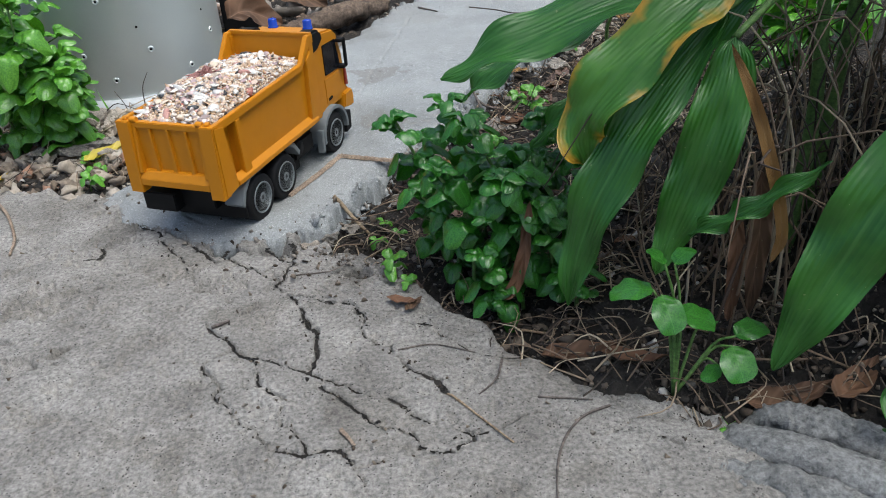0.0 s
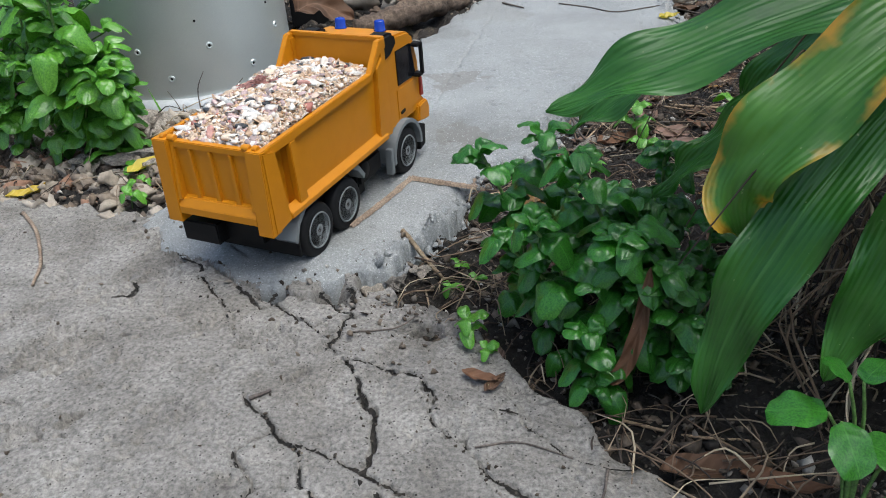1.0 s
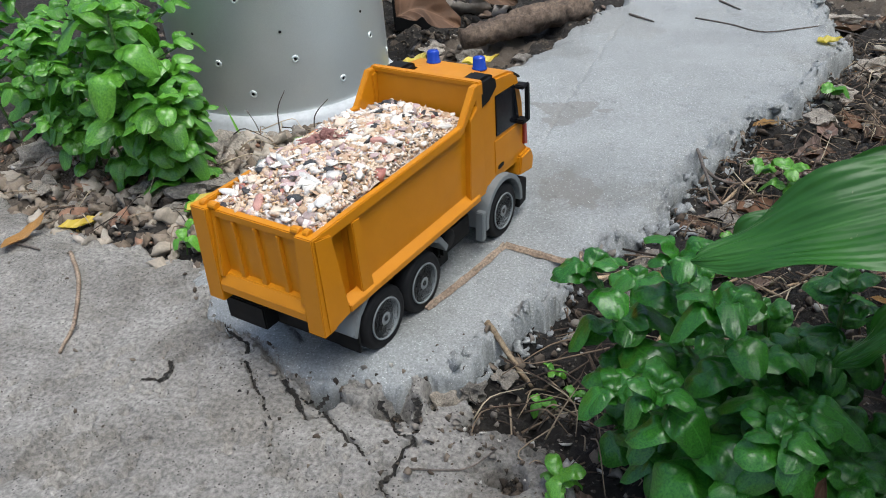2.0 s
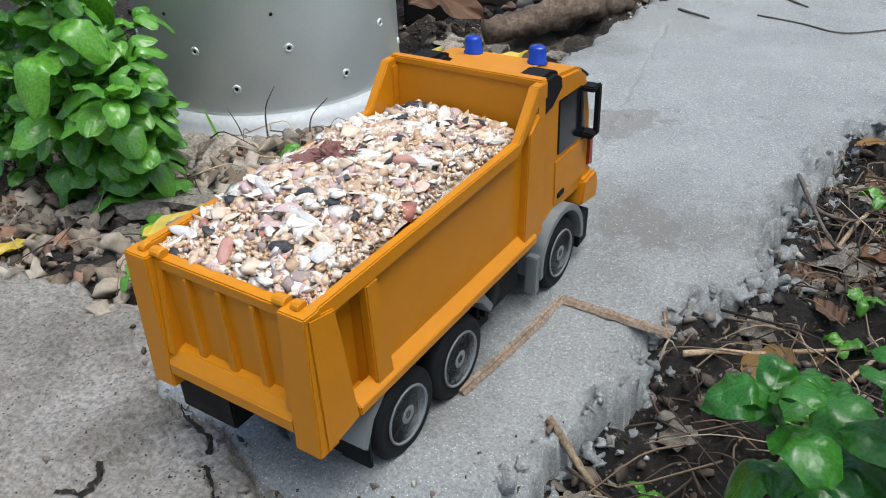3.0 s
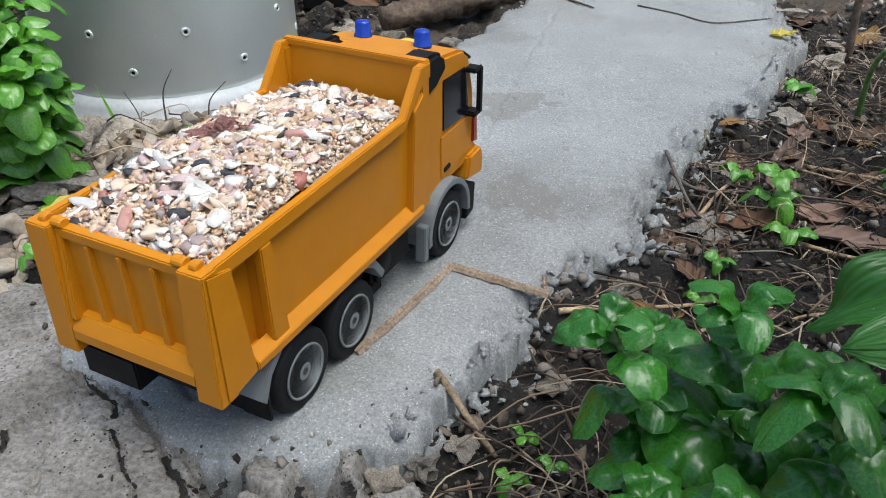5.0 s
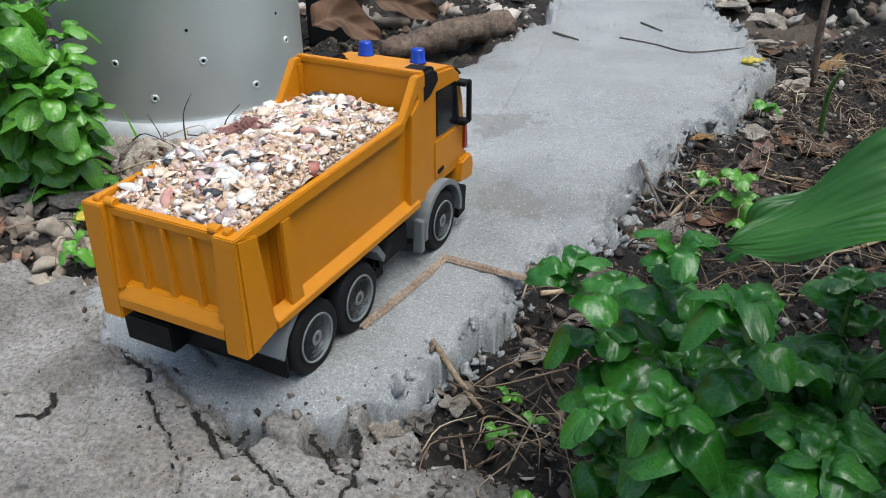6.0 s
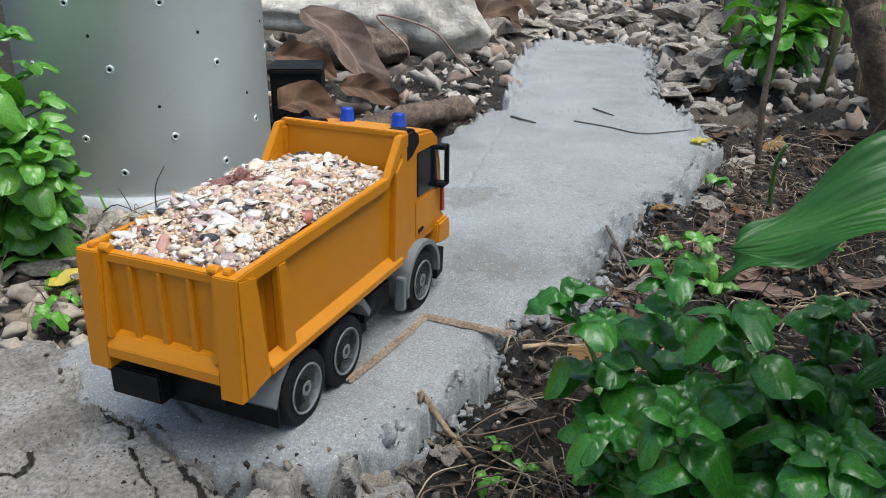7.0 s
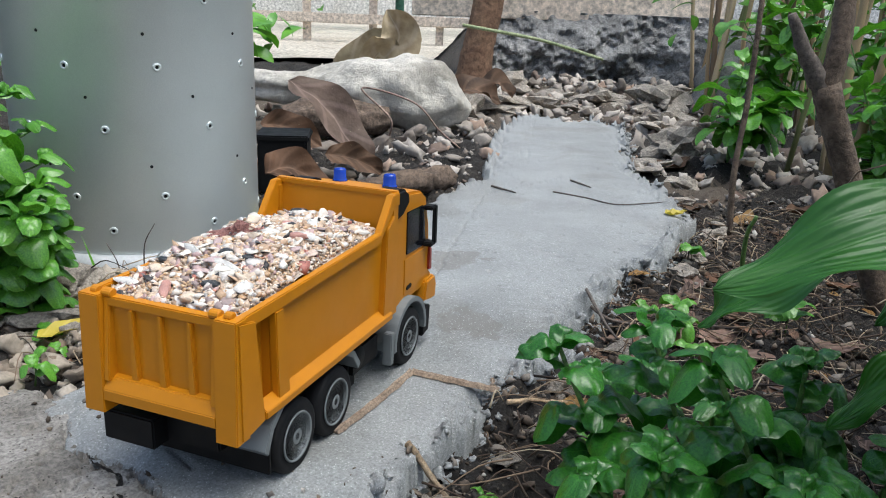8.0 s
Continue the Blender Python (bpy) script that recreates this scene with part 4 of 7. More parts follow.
scatter("shell_sand", GRAINS, strewn(7500, 0.0013, 0.0036, 1.6), M_GRAIN, rng, 1.2, (0.7, 1.3), load)
scatter("shell_bits", GRAINS, strewn(1500, 0.0028, 0.0068, 2.0), M_SHELL, rng, 0.9, (0.55, 1.6), load)
scatter("shell_chips", [shell_unit(k, 0.05, 0.16, 0.6 + 0.1 * k) for k in range(4)], strewn(430, 0.0045, 0.0105, 1.5, 0.039), M_SHELL, rng, 0.7, (0.5, 1.4), load, smooth=True)
scatter("shell_spines", GRAINS, [(x, y, z + 0.001, s) for x, y, z, s in strewn(110, 0.0022, 0.0034, 1.0, 0.038)], M_SHELL_BIG, rng, 0.35, (0.5, 4.2), load)
big_mesh = []
for k in range(5):
    V, F = shell_unit(k, 0.07, 0.22, (0.7, 0.85, 0.5, 0.6)[k]) if k < 4 else stone_unit(2, 9, 0.5, 0.45)
    me = bpy.data.meshes.new("seashell")
    me.from_pydata([tuple(v) for v in V], [], [tuple(int(i) for i in f) for f in F])
    me.materials.append(M_SHELL_BIG)
    me.polygons.foreach_set("use_smooth", np.ones(len(me.polygons), bool))
    big_mesh.append(me)


def seashell(x, y, sx, sy, turn, k, tilt=(0.0, 0.0), label="worn seashell fragment lying on the gravel heap", mat=None, name="seashell"):
    me = big_mesh[k]
    if mat:
        me = me.copy()
        me.materials[0] = mat
    ob = new(name, me)
    ob.matrix_world = TRUCK @ Matrix.LocRotScale((x, y, heap(x, y) + 0.0012), Euler((tilt[0], tilt[1], turn)), (sx, sy, (sx + sy) * 0.4))
    return tagged(ob, label, "seashell", "shells on the load")


for k in range(58):
    s = rng.uniform(0.007, 0.0125)
    seashell(rng.uniform(-0.034, 0.034), rng.uniform(0.012, 0.168), s * rng.uniform(0.8, 1.6), s * rng.uniform(0.6, 1.0), rng.uniform(0, 6.28), int(rng.integers(5)), (rng.uniform(-0.5, 0.5), rng.uniform(-0.5, 0.5)))
WHITE = "large bleached white seashell on the gravel heap"
for x, y, sx, sy, turn, k in [(0.010, 0.040, 0.026, 0.011, 0.1, 2), (-0.012, 0.046, 0.020, 0.008, -0.4, 3), (0.012, 0.128, 0.012, 0.019, -0.2, 0), (0.026, 0.100, 0.020, 0.011, 0.6, 0), (-0.006, 0.078, 0.013, 0.011, 0.0, 1),
                              (0.006, 0.090, 0.012, 0.010, 0.4, 1), (-0.022, 0.126, 0.014, 0.010, 0.2, 1), (0.036, 0.150, 0.020, 0.006, 1.2, 2), (0.030, 0.030, 0.010, 0.018, 0.0, 0), (-0.034, 0.020, 0.018, 0.010, 0.2, 3)]:
    seashell(x, y, sx, sy, turn, k, (0.1, 0.15), WHITE, M_SHELL_WHITE)
for x, y, sx, sy, turn in [(0.014, 0.024, 0.011, 0.008, 0.4), (-0.028, 0.040, 0.008, 0.006, 0.0), (0.004, 0.052, 0.010, 0.007, 1.0), (0.018, 0.052, 0.008, 0.006, 0.3), (0.008, 0.112, 0.007, 0.006, 0.0), (-0.010, 0.140, 0.008, 0.006, 0.8), (0.022, 0.158, 0.009, 0.006, 0.2), (-0.016, 0.160, 0.014, 0.009, 0.5)]:
    seashell(x, y, sx, sy, turn, 4, (0, 0), "black mussel fragment on the gravel heap", M_SHELL_BLACK)
coral = new("coral_lump", bpy.data.meshes.new("coral_lump"))
V, F = stone_unit(4, 21, 0.6, 0.8)
V = np.array([v * (1 + 0.55 * noise.noise(Vector(v) * 9) + 0.4 * noise.noise(Vector(v) * 22)) for v in V])
coral.data.from_pydata([tuple(v) for v in V], [], [tuple(int(i) for i in f) for f in F])
coral.data.materials.append(M_CORAL)
coral.matrix_world = TRUCK @ Matrix.LocRotScale((-0.007, 0.080, heap(-0.007, 0.080) + 0.0015), Euler((0.2, 0.1, 0.6)), (0.017, 0.012, 0.011))
tagged(coral, "dark pink knobbly coral lump on the gravel", "coral")

# ---------------- washing-machine tub ----------------
TX, TY, TR, TB = -0.437, 1.216, 0.133, -0.034
tub = empty("metal_drum", pose(TX, TY, TB), "upright dull aluminium washing-machine drum with punched dimples", "metal drum")
part("drum_wall", lathe(bmesh.new(), [(TR - 0.02, 0.02), (TR - 0.002, 0.026), (TR, 0.034), (TR, 0.37), (TR + 0.004, 0.374), (TR + 0.004, 0.380), (TR - 0.004, 0.381), (TR - 0.006, 0.372), (TR - 0.006, 0.05), (0.01, 0.045)], 96), M_DRUM, tub, "", True)
part("base_ring", lathe(bmesh.new(), [(TR - 0.01, 0.0), (TR + 0.016, 0.0), (TR + 0.020, 0.004), (TR + 0.019, 0.012), (TR + 0.012, 0.016), (TR + 0.011, 0.022), (TR + 0.004, 0.030), (TR - 0.003, 0.031), (TR - 0.006, 0.026)], 96), M_RING, tub, "white-grey plastic base ring", True)
dim_v = bmesh.new()
lathe(dim_v, [(0.0046, -0.0002), (0.0040, 0.0009), (0.0030, 0.0013), (0.0022, 0.0010), (0.0016, -0.0006), (0.0004, -0.0012)], 16, "x")
dim_me = bpy.data.meshes.new("dimple")
dim_v.to_mesh(dim_me)
dim_v.free()
dim_me.materials.append(M_DRUM)
hole_v = bmesh.new()
lathe(hole_v, [(0.0017, 0.0), (0.0013, 0.0006), (0.0003, 0.0006)], 10, "x")
hole_me = bpy.data.meshes.new("hole")
hole_v.to_mesh(hole_me)
hole_v.free()
hole_me.materials.append(M_BLACK)
def punch(z, degrees_round, big):
    t = math.radians(degrees_round)
    d = new("dimple" if big else "hole", dim_me if big else hole_me)
    d.parent = tub
    d.matrix_local = Matrix.Translation((TR * math.cos(t), TR * math.sin(t), z - TB)) @ pose(0, 0, 0, 0, 0, degrees_round)
    if big:
        h = new("hole", hole_me)
        h.parent = d


for row, z in enumerate((0.023, 0.058, 0.128, 0.190, 0.255, 0.315)):
    for k in range(8):
        punch(z, -80 + 46 * k + (23 if row % 2 else 0), True)
for row, z in enumerate((0.090, 0.160, 0.222, 0.285)):
    for k in range(8):
        punch(z, -62 + 45 * k + (20 if row % 2 else 0), False)

# ---------------- stones and litter ----------------
def ground_heights(x, y):
    """Height of whatever lies on top, for arrays of plan points."""
    X, Y = np.asarray(x, float).reshape(1, -1), np.asarray(y, float).reshape(1, -1)
    z = soil_top(X, Y)
    z = np.where((inside(X, Y, OLD_EDGE) > 0.004) & (hole_distance(X, Y) > 0), np.maximum(z, old_top(X, Y)), z)
    return np.where(inside(X, Y, SLAB_EDGE) > 0.004, np.maximum(z, slab_top(X, Y)), z)[0]


def ground_z(x, y):
    return float(ground_heights([x], [y])[0])


def settled(rows, sink):
    """Rows of x, y, size set down on the ground."""
    rows = np.array(rows)
    z = ground_heights(rows[:, 0], rows[:, 1]) + rows[:, 2] * sink
    return [(x, y, h, s) for (x, y, s), h in zip(rows, z)]


STONE_MESHES = []
for k in range(6):
    V, F = stone_unit(3, 30 + k, (0.55, 0.7, 0.4, 0.8, 0.5, 0.62)[k], 0.75)
    me = bpy.data.meshes.new("stone")
    me.from_pydata([tuple(v) for v in V], [], [tuple(int(i) for i in f) for f in F])
    me.materials.append(M_ROCK)
    STONE_MESHES.append(me)


def stone(x, y, size, k, turn=0.0, squash=1.0, label="rough grey-brown broken concrete lump lying on the soil", name="stone", group="stones on the soil", z=None):
    ob = new(name, STONE_MESHES[k % 6])
    zz = ground_z(x, y) if z is None else z
    ob.matrix_world = Matrix.LocRotScale((x, y, zz + size * 0.12 * squash), Euler((0.15 * math.sin(k * 2.1), 0.15 * math.cos(k * 1.3), turn)), (size, size, size * squash))
    return tagged(ob, label, "stone", group)


for x, y, s, k, t, q in [(-0.375, 0.905, 0.052, 0, 0.4, 0.7), (-0.328, 0.938, 0.060, 2, 0.9, 0.6), (-0.410, 0.985, 0.045, 1, 1.4, 0.8), (-0.455, 0.94, 0.040, 3, 2.0, 0.7),
                        (-0.36, 1.015, 0.026, 4, 0.3, 0.9), (-0.315, 1.0, 0.022, 5, 1.0, 0.8), (-0.43, 0.89, 0.030, 4, 2.2, 0.8), (-0.385, 0.855, 0.026, 5, 0.2, 0.7),
                        (-0.345, 0.862, 0.018, 1, 0.7, 0.9), (-0.47, 1.02, 0.050, 0, 2.6, 0.6), (-0.54, 0.95, 0.045, 2, 1.9, 0.7), (-0.62, 0.96, 0.040, 1, 0.5, 0.8),
                        (-0.30, 1.045, 0.018, 3, 1.5, 0.8), (-0.35, 0.96, 0.020, 3, 2.9, 0.8), (-0.50, 0.885, 0.024, 0, 1.1, 0.8), (-0.56, 0.90, 0.022, 4, 0.1, 0.8)]:
    stone(x, y, s, k, t, q)
for x, y, s, k, t, q in [(-0.088, 0.676, 0.020, 1, 0.3, 0.8), (-0.072, 0.69, 0.015, 3, 1.0, 0.8), (-0.055, 0.700, 0.013, 4, 2.0, 0.8), (-0.10, 0.655, 0.011, 5, 0.5, 0.9),
                        (-0.045, 0.66, 0.014, 0, 1.2, 0.7), (-0.02, 0.64, 0.012, 2, 0.6, 0.9), (0.095, 0.93, 0.034, 2, 0.8, 0.6), (0.075, 0.90, 0.022, 4, 1.4, 0.7),
                        (0.12, 1.04, 0.024, 0, 0.2, 0.8), (0.19, 1.13, 0.030, 1, 2.2, 0.8), (0.03, 0.835, 0.018, 3, 1.7, 0.7), (0.22, 1.22, 0.028, 5, 0.6, 0.9),
                        (0.02, 0.79, 0.015, 4, 0.4, 0.7), (-0.01, 0.755, 0.014, 5, 2.4, 0.8), (0.26, 1.30, 0.032, 3, 1.1, 0.7), (0.30, 1.38, 0.026, 0, 0.0, 0.8)]:
    stone(x, y, s, k, t, q, "small weathered stone at the edge of the concrete path")
for x, y, s, k, t, q in [(0.255, 1.74, 0.085, 2, 0.1, 0.45), (0.25, 1.50, 0.06, 0, 0.5, 0.6), (0.30, 1.62, 0.05, 1, 1.2, 0.7), (0.33, 1.86, 0.09, 3, 0.4, 0.7),
                        (0.43, 2.50, 0.13, 1, 0.9, 0.7), (0.36, 2.15, 0.10, 4, 2.0, 0.7), (0.42, 2.28, 0.09, 5, 0.3, 0.8), (-0.03, 2.42, 0.16, 2, 1.6, 0.6),
                        (0.09, 2.45, 0.12, 0, 0.2, 0.6), (-0.10, 2.28, 0.10, 3, 0.7, 0.8), (0.20, 2.50, 0.09, 4, 2.5, 0.7), (0.30, 2.62, 0.12, 5, 1.0, 0.7),
                        (-0.22, 2.45, 0.14, 1, 1.4, 0.7), (0.16, 2.72, 0.11, 2, 0.2, 0.7), (0.02, 2.75, 0.13, 3, 1.9, 0.6), (0.50, 2.75, 0.12, 0, 0.6, 0.7),
                        (-0.224, 1.335, 0.032, 3, 0.6, 0.9), (-0.15, 1.34, 0.022, 1, 1.1, 0.8), (-0.17, 1.42, 0.028, 0, 2.0, 0.7), (-0.28, 1.36, 0.03, 4, 0.1, 0.7)]:
    stone(x, y, s, k, t, q, "pale broken rubble stone lying at the end of the path")

rng = np.random.default_rng(11)
UN2 = [stone_unit(1, 50 + k, f, 0.75) for k, f in enumerate((0.5, 0.65, 0.4, 0.8, 0.3))]


def soil_places(n, x0, x1, y0, y1, smin, smax, power=2.5, bias=None):
    out = []
    while len(out) < n:
        x, y = rng.uniform(x0, x1, 4 * n), rng.uniform(y0, y1, 4 * n)
        ok = (inside(x, y, OLD_EDGE) < 0.012) & (inside(x, y, SLAB_EDGE) < 0.006) & (np.hypot(x - TX, y - TY) > TR + 0.02)
        z = soil_top(x, y)
        for xi, yi, zi in zip(x[ok], y[ok], z[ok]):
            s = smin + (smax - smin) * rng.random() ** power
            out.append((xi, yi, zi + s * 0.15, s))
    return out[:n]


grit = soil_places(2600, -0.75, -0.24, 0.75, 1.5, 0.003, 0.014) + soil_places(9000, -0.10, 0.45, 0.40, 1.5, 0.0018, 0.0105, 3.2)
clods = soil_places(1500, -0.72, -0.25, 0.76, 1.12, 0.004, 0.024, 3.0)
tagged(scatter("soil_clods", [stone_unit(2, 70 + k, f, 0.7) for k, f in enumerate((0.6, 0.75, 0.5))], clods, M_CLOD, rng, 0.8), "dry grey-brown clods of earth and broken mortar", "soil", kind="stuff")
tagged(scatter("grit", UN2, grit, M_PEBBLE, rng, 1.0), "loose grey and brown grit and pebbles on the soil", "gravel", kind="stuff")
far_rub = soil_places(2400, -0.6, 0.75, 1.50, 3.1, 0.006, 0.045, 3.2)
tagged(scatter("rubble", [stone_unit(2, 60 + k, f, 0.7) for k, f in enumerate((0.5, 0.65, 0.4, 0.7))], far_rub, M_PALE, rng, 1.0), "pale broken stone rubble behind the path", "rubble", kind="stuff")
crumbs = []
for _ in range(260):
    x, y = rng.normal(-0.05, 0.035), rng.normal(0.645, 0.03)
    s = 0.0012 + 0.0048 * rng.random() ** 3
    crumbs.append((x, y, s))
for _ in range(500):
    x, y = rng.uniform(-0.6, 0.25), rng.uniform(0.33, 0.78)
    if inside(np.array(x), np.array(y), OLD_EDGE) > 0.01:
        s = 0.001 + 0.0028 * rng.random() ** 3
        crumbs.append((x, y, s))
for _ in range(50):
    k = rng.integers(len(SLAB_EDGE) - 16)
    p, q = np.array(SLAB_EDGE[k]), np.array(SLAB_EDGE[k + 1])
    x, y = p + (q - p) * rng.random() + rng.normal(0, 0.010, 2)
    s = 0.0015 + 0.0055 * rng.random() ** 2
    crumbs.append((x, y, s))
# dark soil-coloured ribbons along the cracks, standing in for the shade in them
V, F, n = [], [], 0
for width, depth, pts in CRACKS:
    p = np.array([(q[0], q[1]) for q in smooth_path([(x, y, 0) for x, y in pts], 14 * (len(pts) - 1))])
    p = p - 0.007 * np.stack([fbm(p[:, 0], p[:, 1], 55, 4, 7, 0.6), fbm(p[:, 0], p[:, 1], 55, 4, 17, 0.6)], 1)
    d = np.gradient(p, axis=0)
    d /= np.linalg.norm(d, axis=1)[:, None]
    across = np.stack([-d[:, 1], d[:, 0]], 1)
    half = width * np.clip(rng.uniform(0.10, 0.42, len(p)) * (0.6 + 1.6 * np.clip(fbm(p[:, 0], p[:, 1], 26, 3, 23) + 0.35, 0, 1)), 0.05, 0.6)
    z = 0.003 * fbm(p[:, 0], p[:, 1], 4, 2, 1) - 0.0016
    for k in range(len(p)):
        V += [(*(p[k] - across[k] * half[k]), z[k]), (*p[k], z[k] - 0.0008 + rng.normal(0, 0.0003)), (*(p[k] + across[k] * half[k]), z[k])]
    for k in range(len(p) - 1):
        for m in (0, 1):
            F.append((n + 3 * k + m, n + 3 * k + 3 + m, n + 3 * k + 4 + m, n + 3 * k + 1 + m))
    n += 3 * len(p)
tagged(raw("crack_soil", V, F, M_SOIL, None, "", False), "dark soil-coloured strips standing in for the shade inside the paving cracks", "soil", kind="stuff")
# loose soil crumbs, strewn along the cracks to darken them too
lodged = []
for width, depth, pts in CRACKS:
    for p, q in zip(pts, pts[1:]):
        for _ in range(int(math.dist(p, q) / 0.004 * min(1.0, width / 0.004))):
            u = rng.random()
            s = 0.0009 + 0.0022 * rng.random() ** 3
            lodged.append((p[0] + (q[0] - p[0]) * u + rng.normal(0, 0.004), p[1] + (q[1] - p[1]) * u + rng.normal(0, 0.004), s))
for x0, y0, r0 in HOLES:
    for _ in range(90):
        lodged.append((rng.normal(x0, r0 * 0.4), rng.normal(y0, r0 * 0.4), 0.0015 + 0.004 * rng.random() ** 2))
tagged(scatter("soil_crumbs", UN2, settled(lodged, 0.15), M_CRUMB, rng, 1.0), "dark crumbs of soil by the cracks", "soil", kind="stuff")
lumps = []
for p, q in zip(SLAB_EDGE[14:34], SLAB_EDGE[15:35]):
    for _ in range(int(math.dist(p, q) / 0.0022)):
        u = rng.random()
        lumps.append((p[0] + (q[0] - p[0]) * u + rng.normal(0.002, 0.007), p[1] + (q[1] - p[1]) * u + rng.normal(0, 0.007), 0.003 + 0.009 * rng.random() ** 2.5))
tagged(scatter("edge_lumps", [stone_unit(2, 90 + k, f, 0.8) for k, f in enumerate((0.6, 0.8, 0.5))], settled(lumps, -0.05), M_SLAB, rng, 1.0), "knobbly grey mortar lumps along the path's broken edge", "mortar", kind="stuff")
tagged(scatter("concrete_crumbs", UN2, settled(crumbs, 0.2), M_PEBBLE, rng, 1.0), "crumbled bits of concrete along the cracks", "gravel", kind="stuff")


def bent(name, pts2, radius, mat, lift=0.0, label="", group="", category="twig", taper=0.6, n=12, seg=6, seed=1, lump=0.18):
    """A twig that lies on the ground along plan points."""
    plan = smooth_path([(x, y, 0) for x, y in pts2], max(3, 4 * (len(pts2) - 1)))
    low = np.array([ground_z(x, y) + radius * 0.9 + lift for x, y, _ in plan])
    up = low.copy()
    for _ in range(14):
        up[1:-1] = np.maximum(low[1:-1], (up[:-2] + up[2:]) / 2)
    pts = [(p[0], p[1], z) for p, z in zip(plan, up)]
    ob = tube(name, pts, (radius, radius * taper), mat, None, seg, 2 * len(pts), "", np.random.default_rng(seed), lump)
    return tagged(ob, label, category, group)


def strip(name, pts2, width, thick, mat, label, seed=3):
    """A flat split strip of straw lying on the concrete."""
    p = smooth_path([(x, y, max(ground_z(x + 0.003 * k, y + 0.003 * k) for k in (-1, 0, 1)) + 0.0006) for x, y in pts2], 16)
    r = np.random.default_rng(seed)
    t = np.gradient(p, axis=0)
    side = np.stack([-t[:, 1], t[:, 0], 0 * t[:, 0]], 1)
    side /= np.linalg.norm(side, axis=1)[:, None]
    V, F = [], []
    for i in range(len(p)):
        w = width / 2 * r.uniform(0.7, 1.15)
        mid = (0, 0, thick * r.uniform(0.9, 1.3))
        V += [p[i] - side[i] * w, p[i] - side[i] * w * 0.5 + mid, p[i] + np.array(mid) * 0.6, p[i] + side[i] * w * 0.55 + mid, p[i] + side[i] * w]
    for i in range(len(p) - 1):
        for j in range(5):
            F.append((i * 5 + j, i * 5 + (j + 1) % 5, (i + 1) * 5 + (j + 1) % 5, (i + 1) * 5 + j))
    F += [(4, 3, 2, 1, 0), tuple(len(V) - 5 + j for j in range(5))]
    return tagged(raw(name, V, F, mat, None, "", False), label, "straw")


straw = strip("split_straw", [(-0.118, 0.745), (-0.098, 0.790), (-0.079, 0.836)], 0.0066, 0.0022, M_STRAW, "tan split straw strip lying on the concrete path")
strip("split_straw", [(-0.079, 0.836), (-0.050, 0.825), (-0.016, 0.812)], 0.0064, 0.0022, M_STRAW, "tan split straw strip lying on the concrete path", 4)
strip("split_straw", [(-0.018, 0.815), (-0.020, 0.838)], 0.0035, 0.0014, M_STRAW, "tan split straw strip lying on the concrete path", 5)
bent("broken_stick", [(-0.072, 0.733), (-0.0536, 0.720), (-0.0367, 0.705)], 0.0024, M_TWIG, 0.001, "pale broken stick lying on the soil beside the path", seed=6)
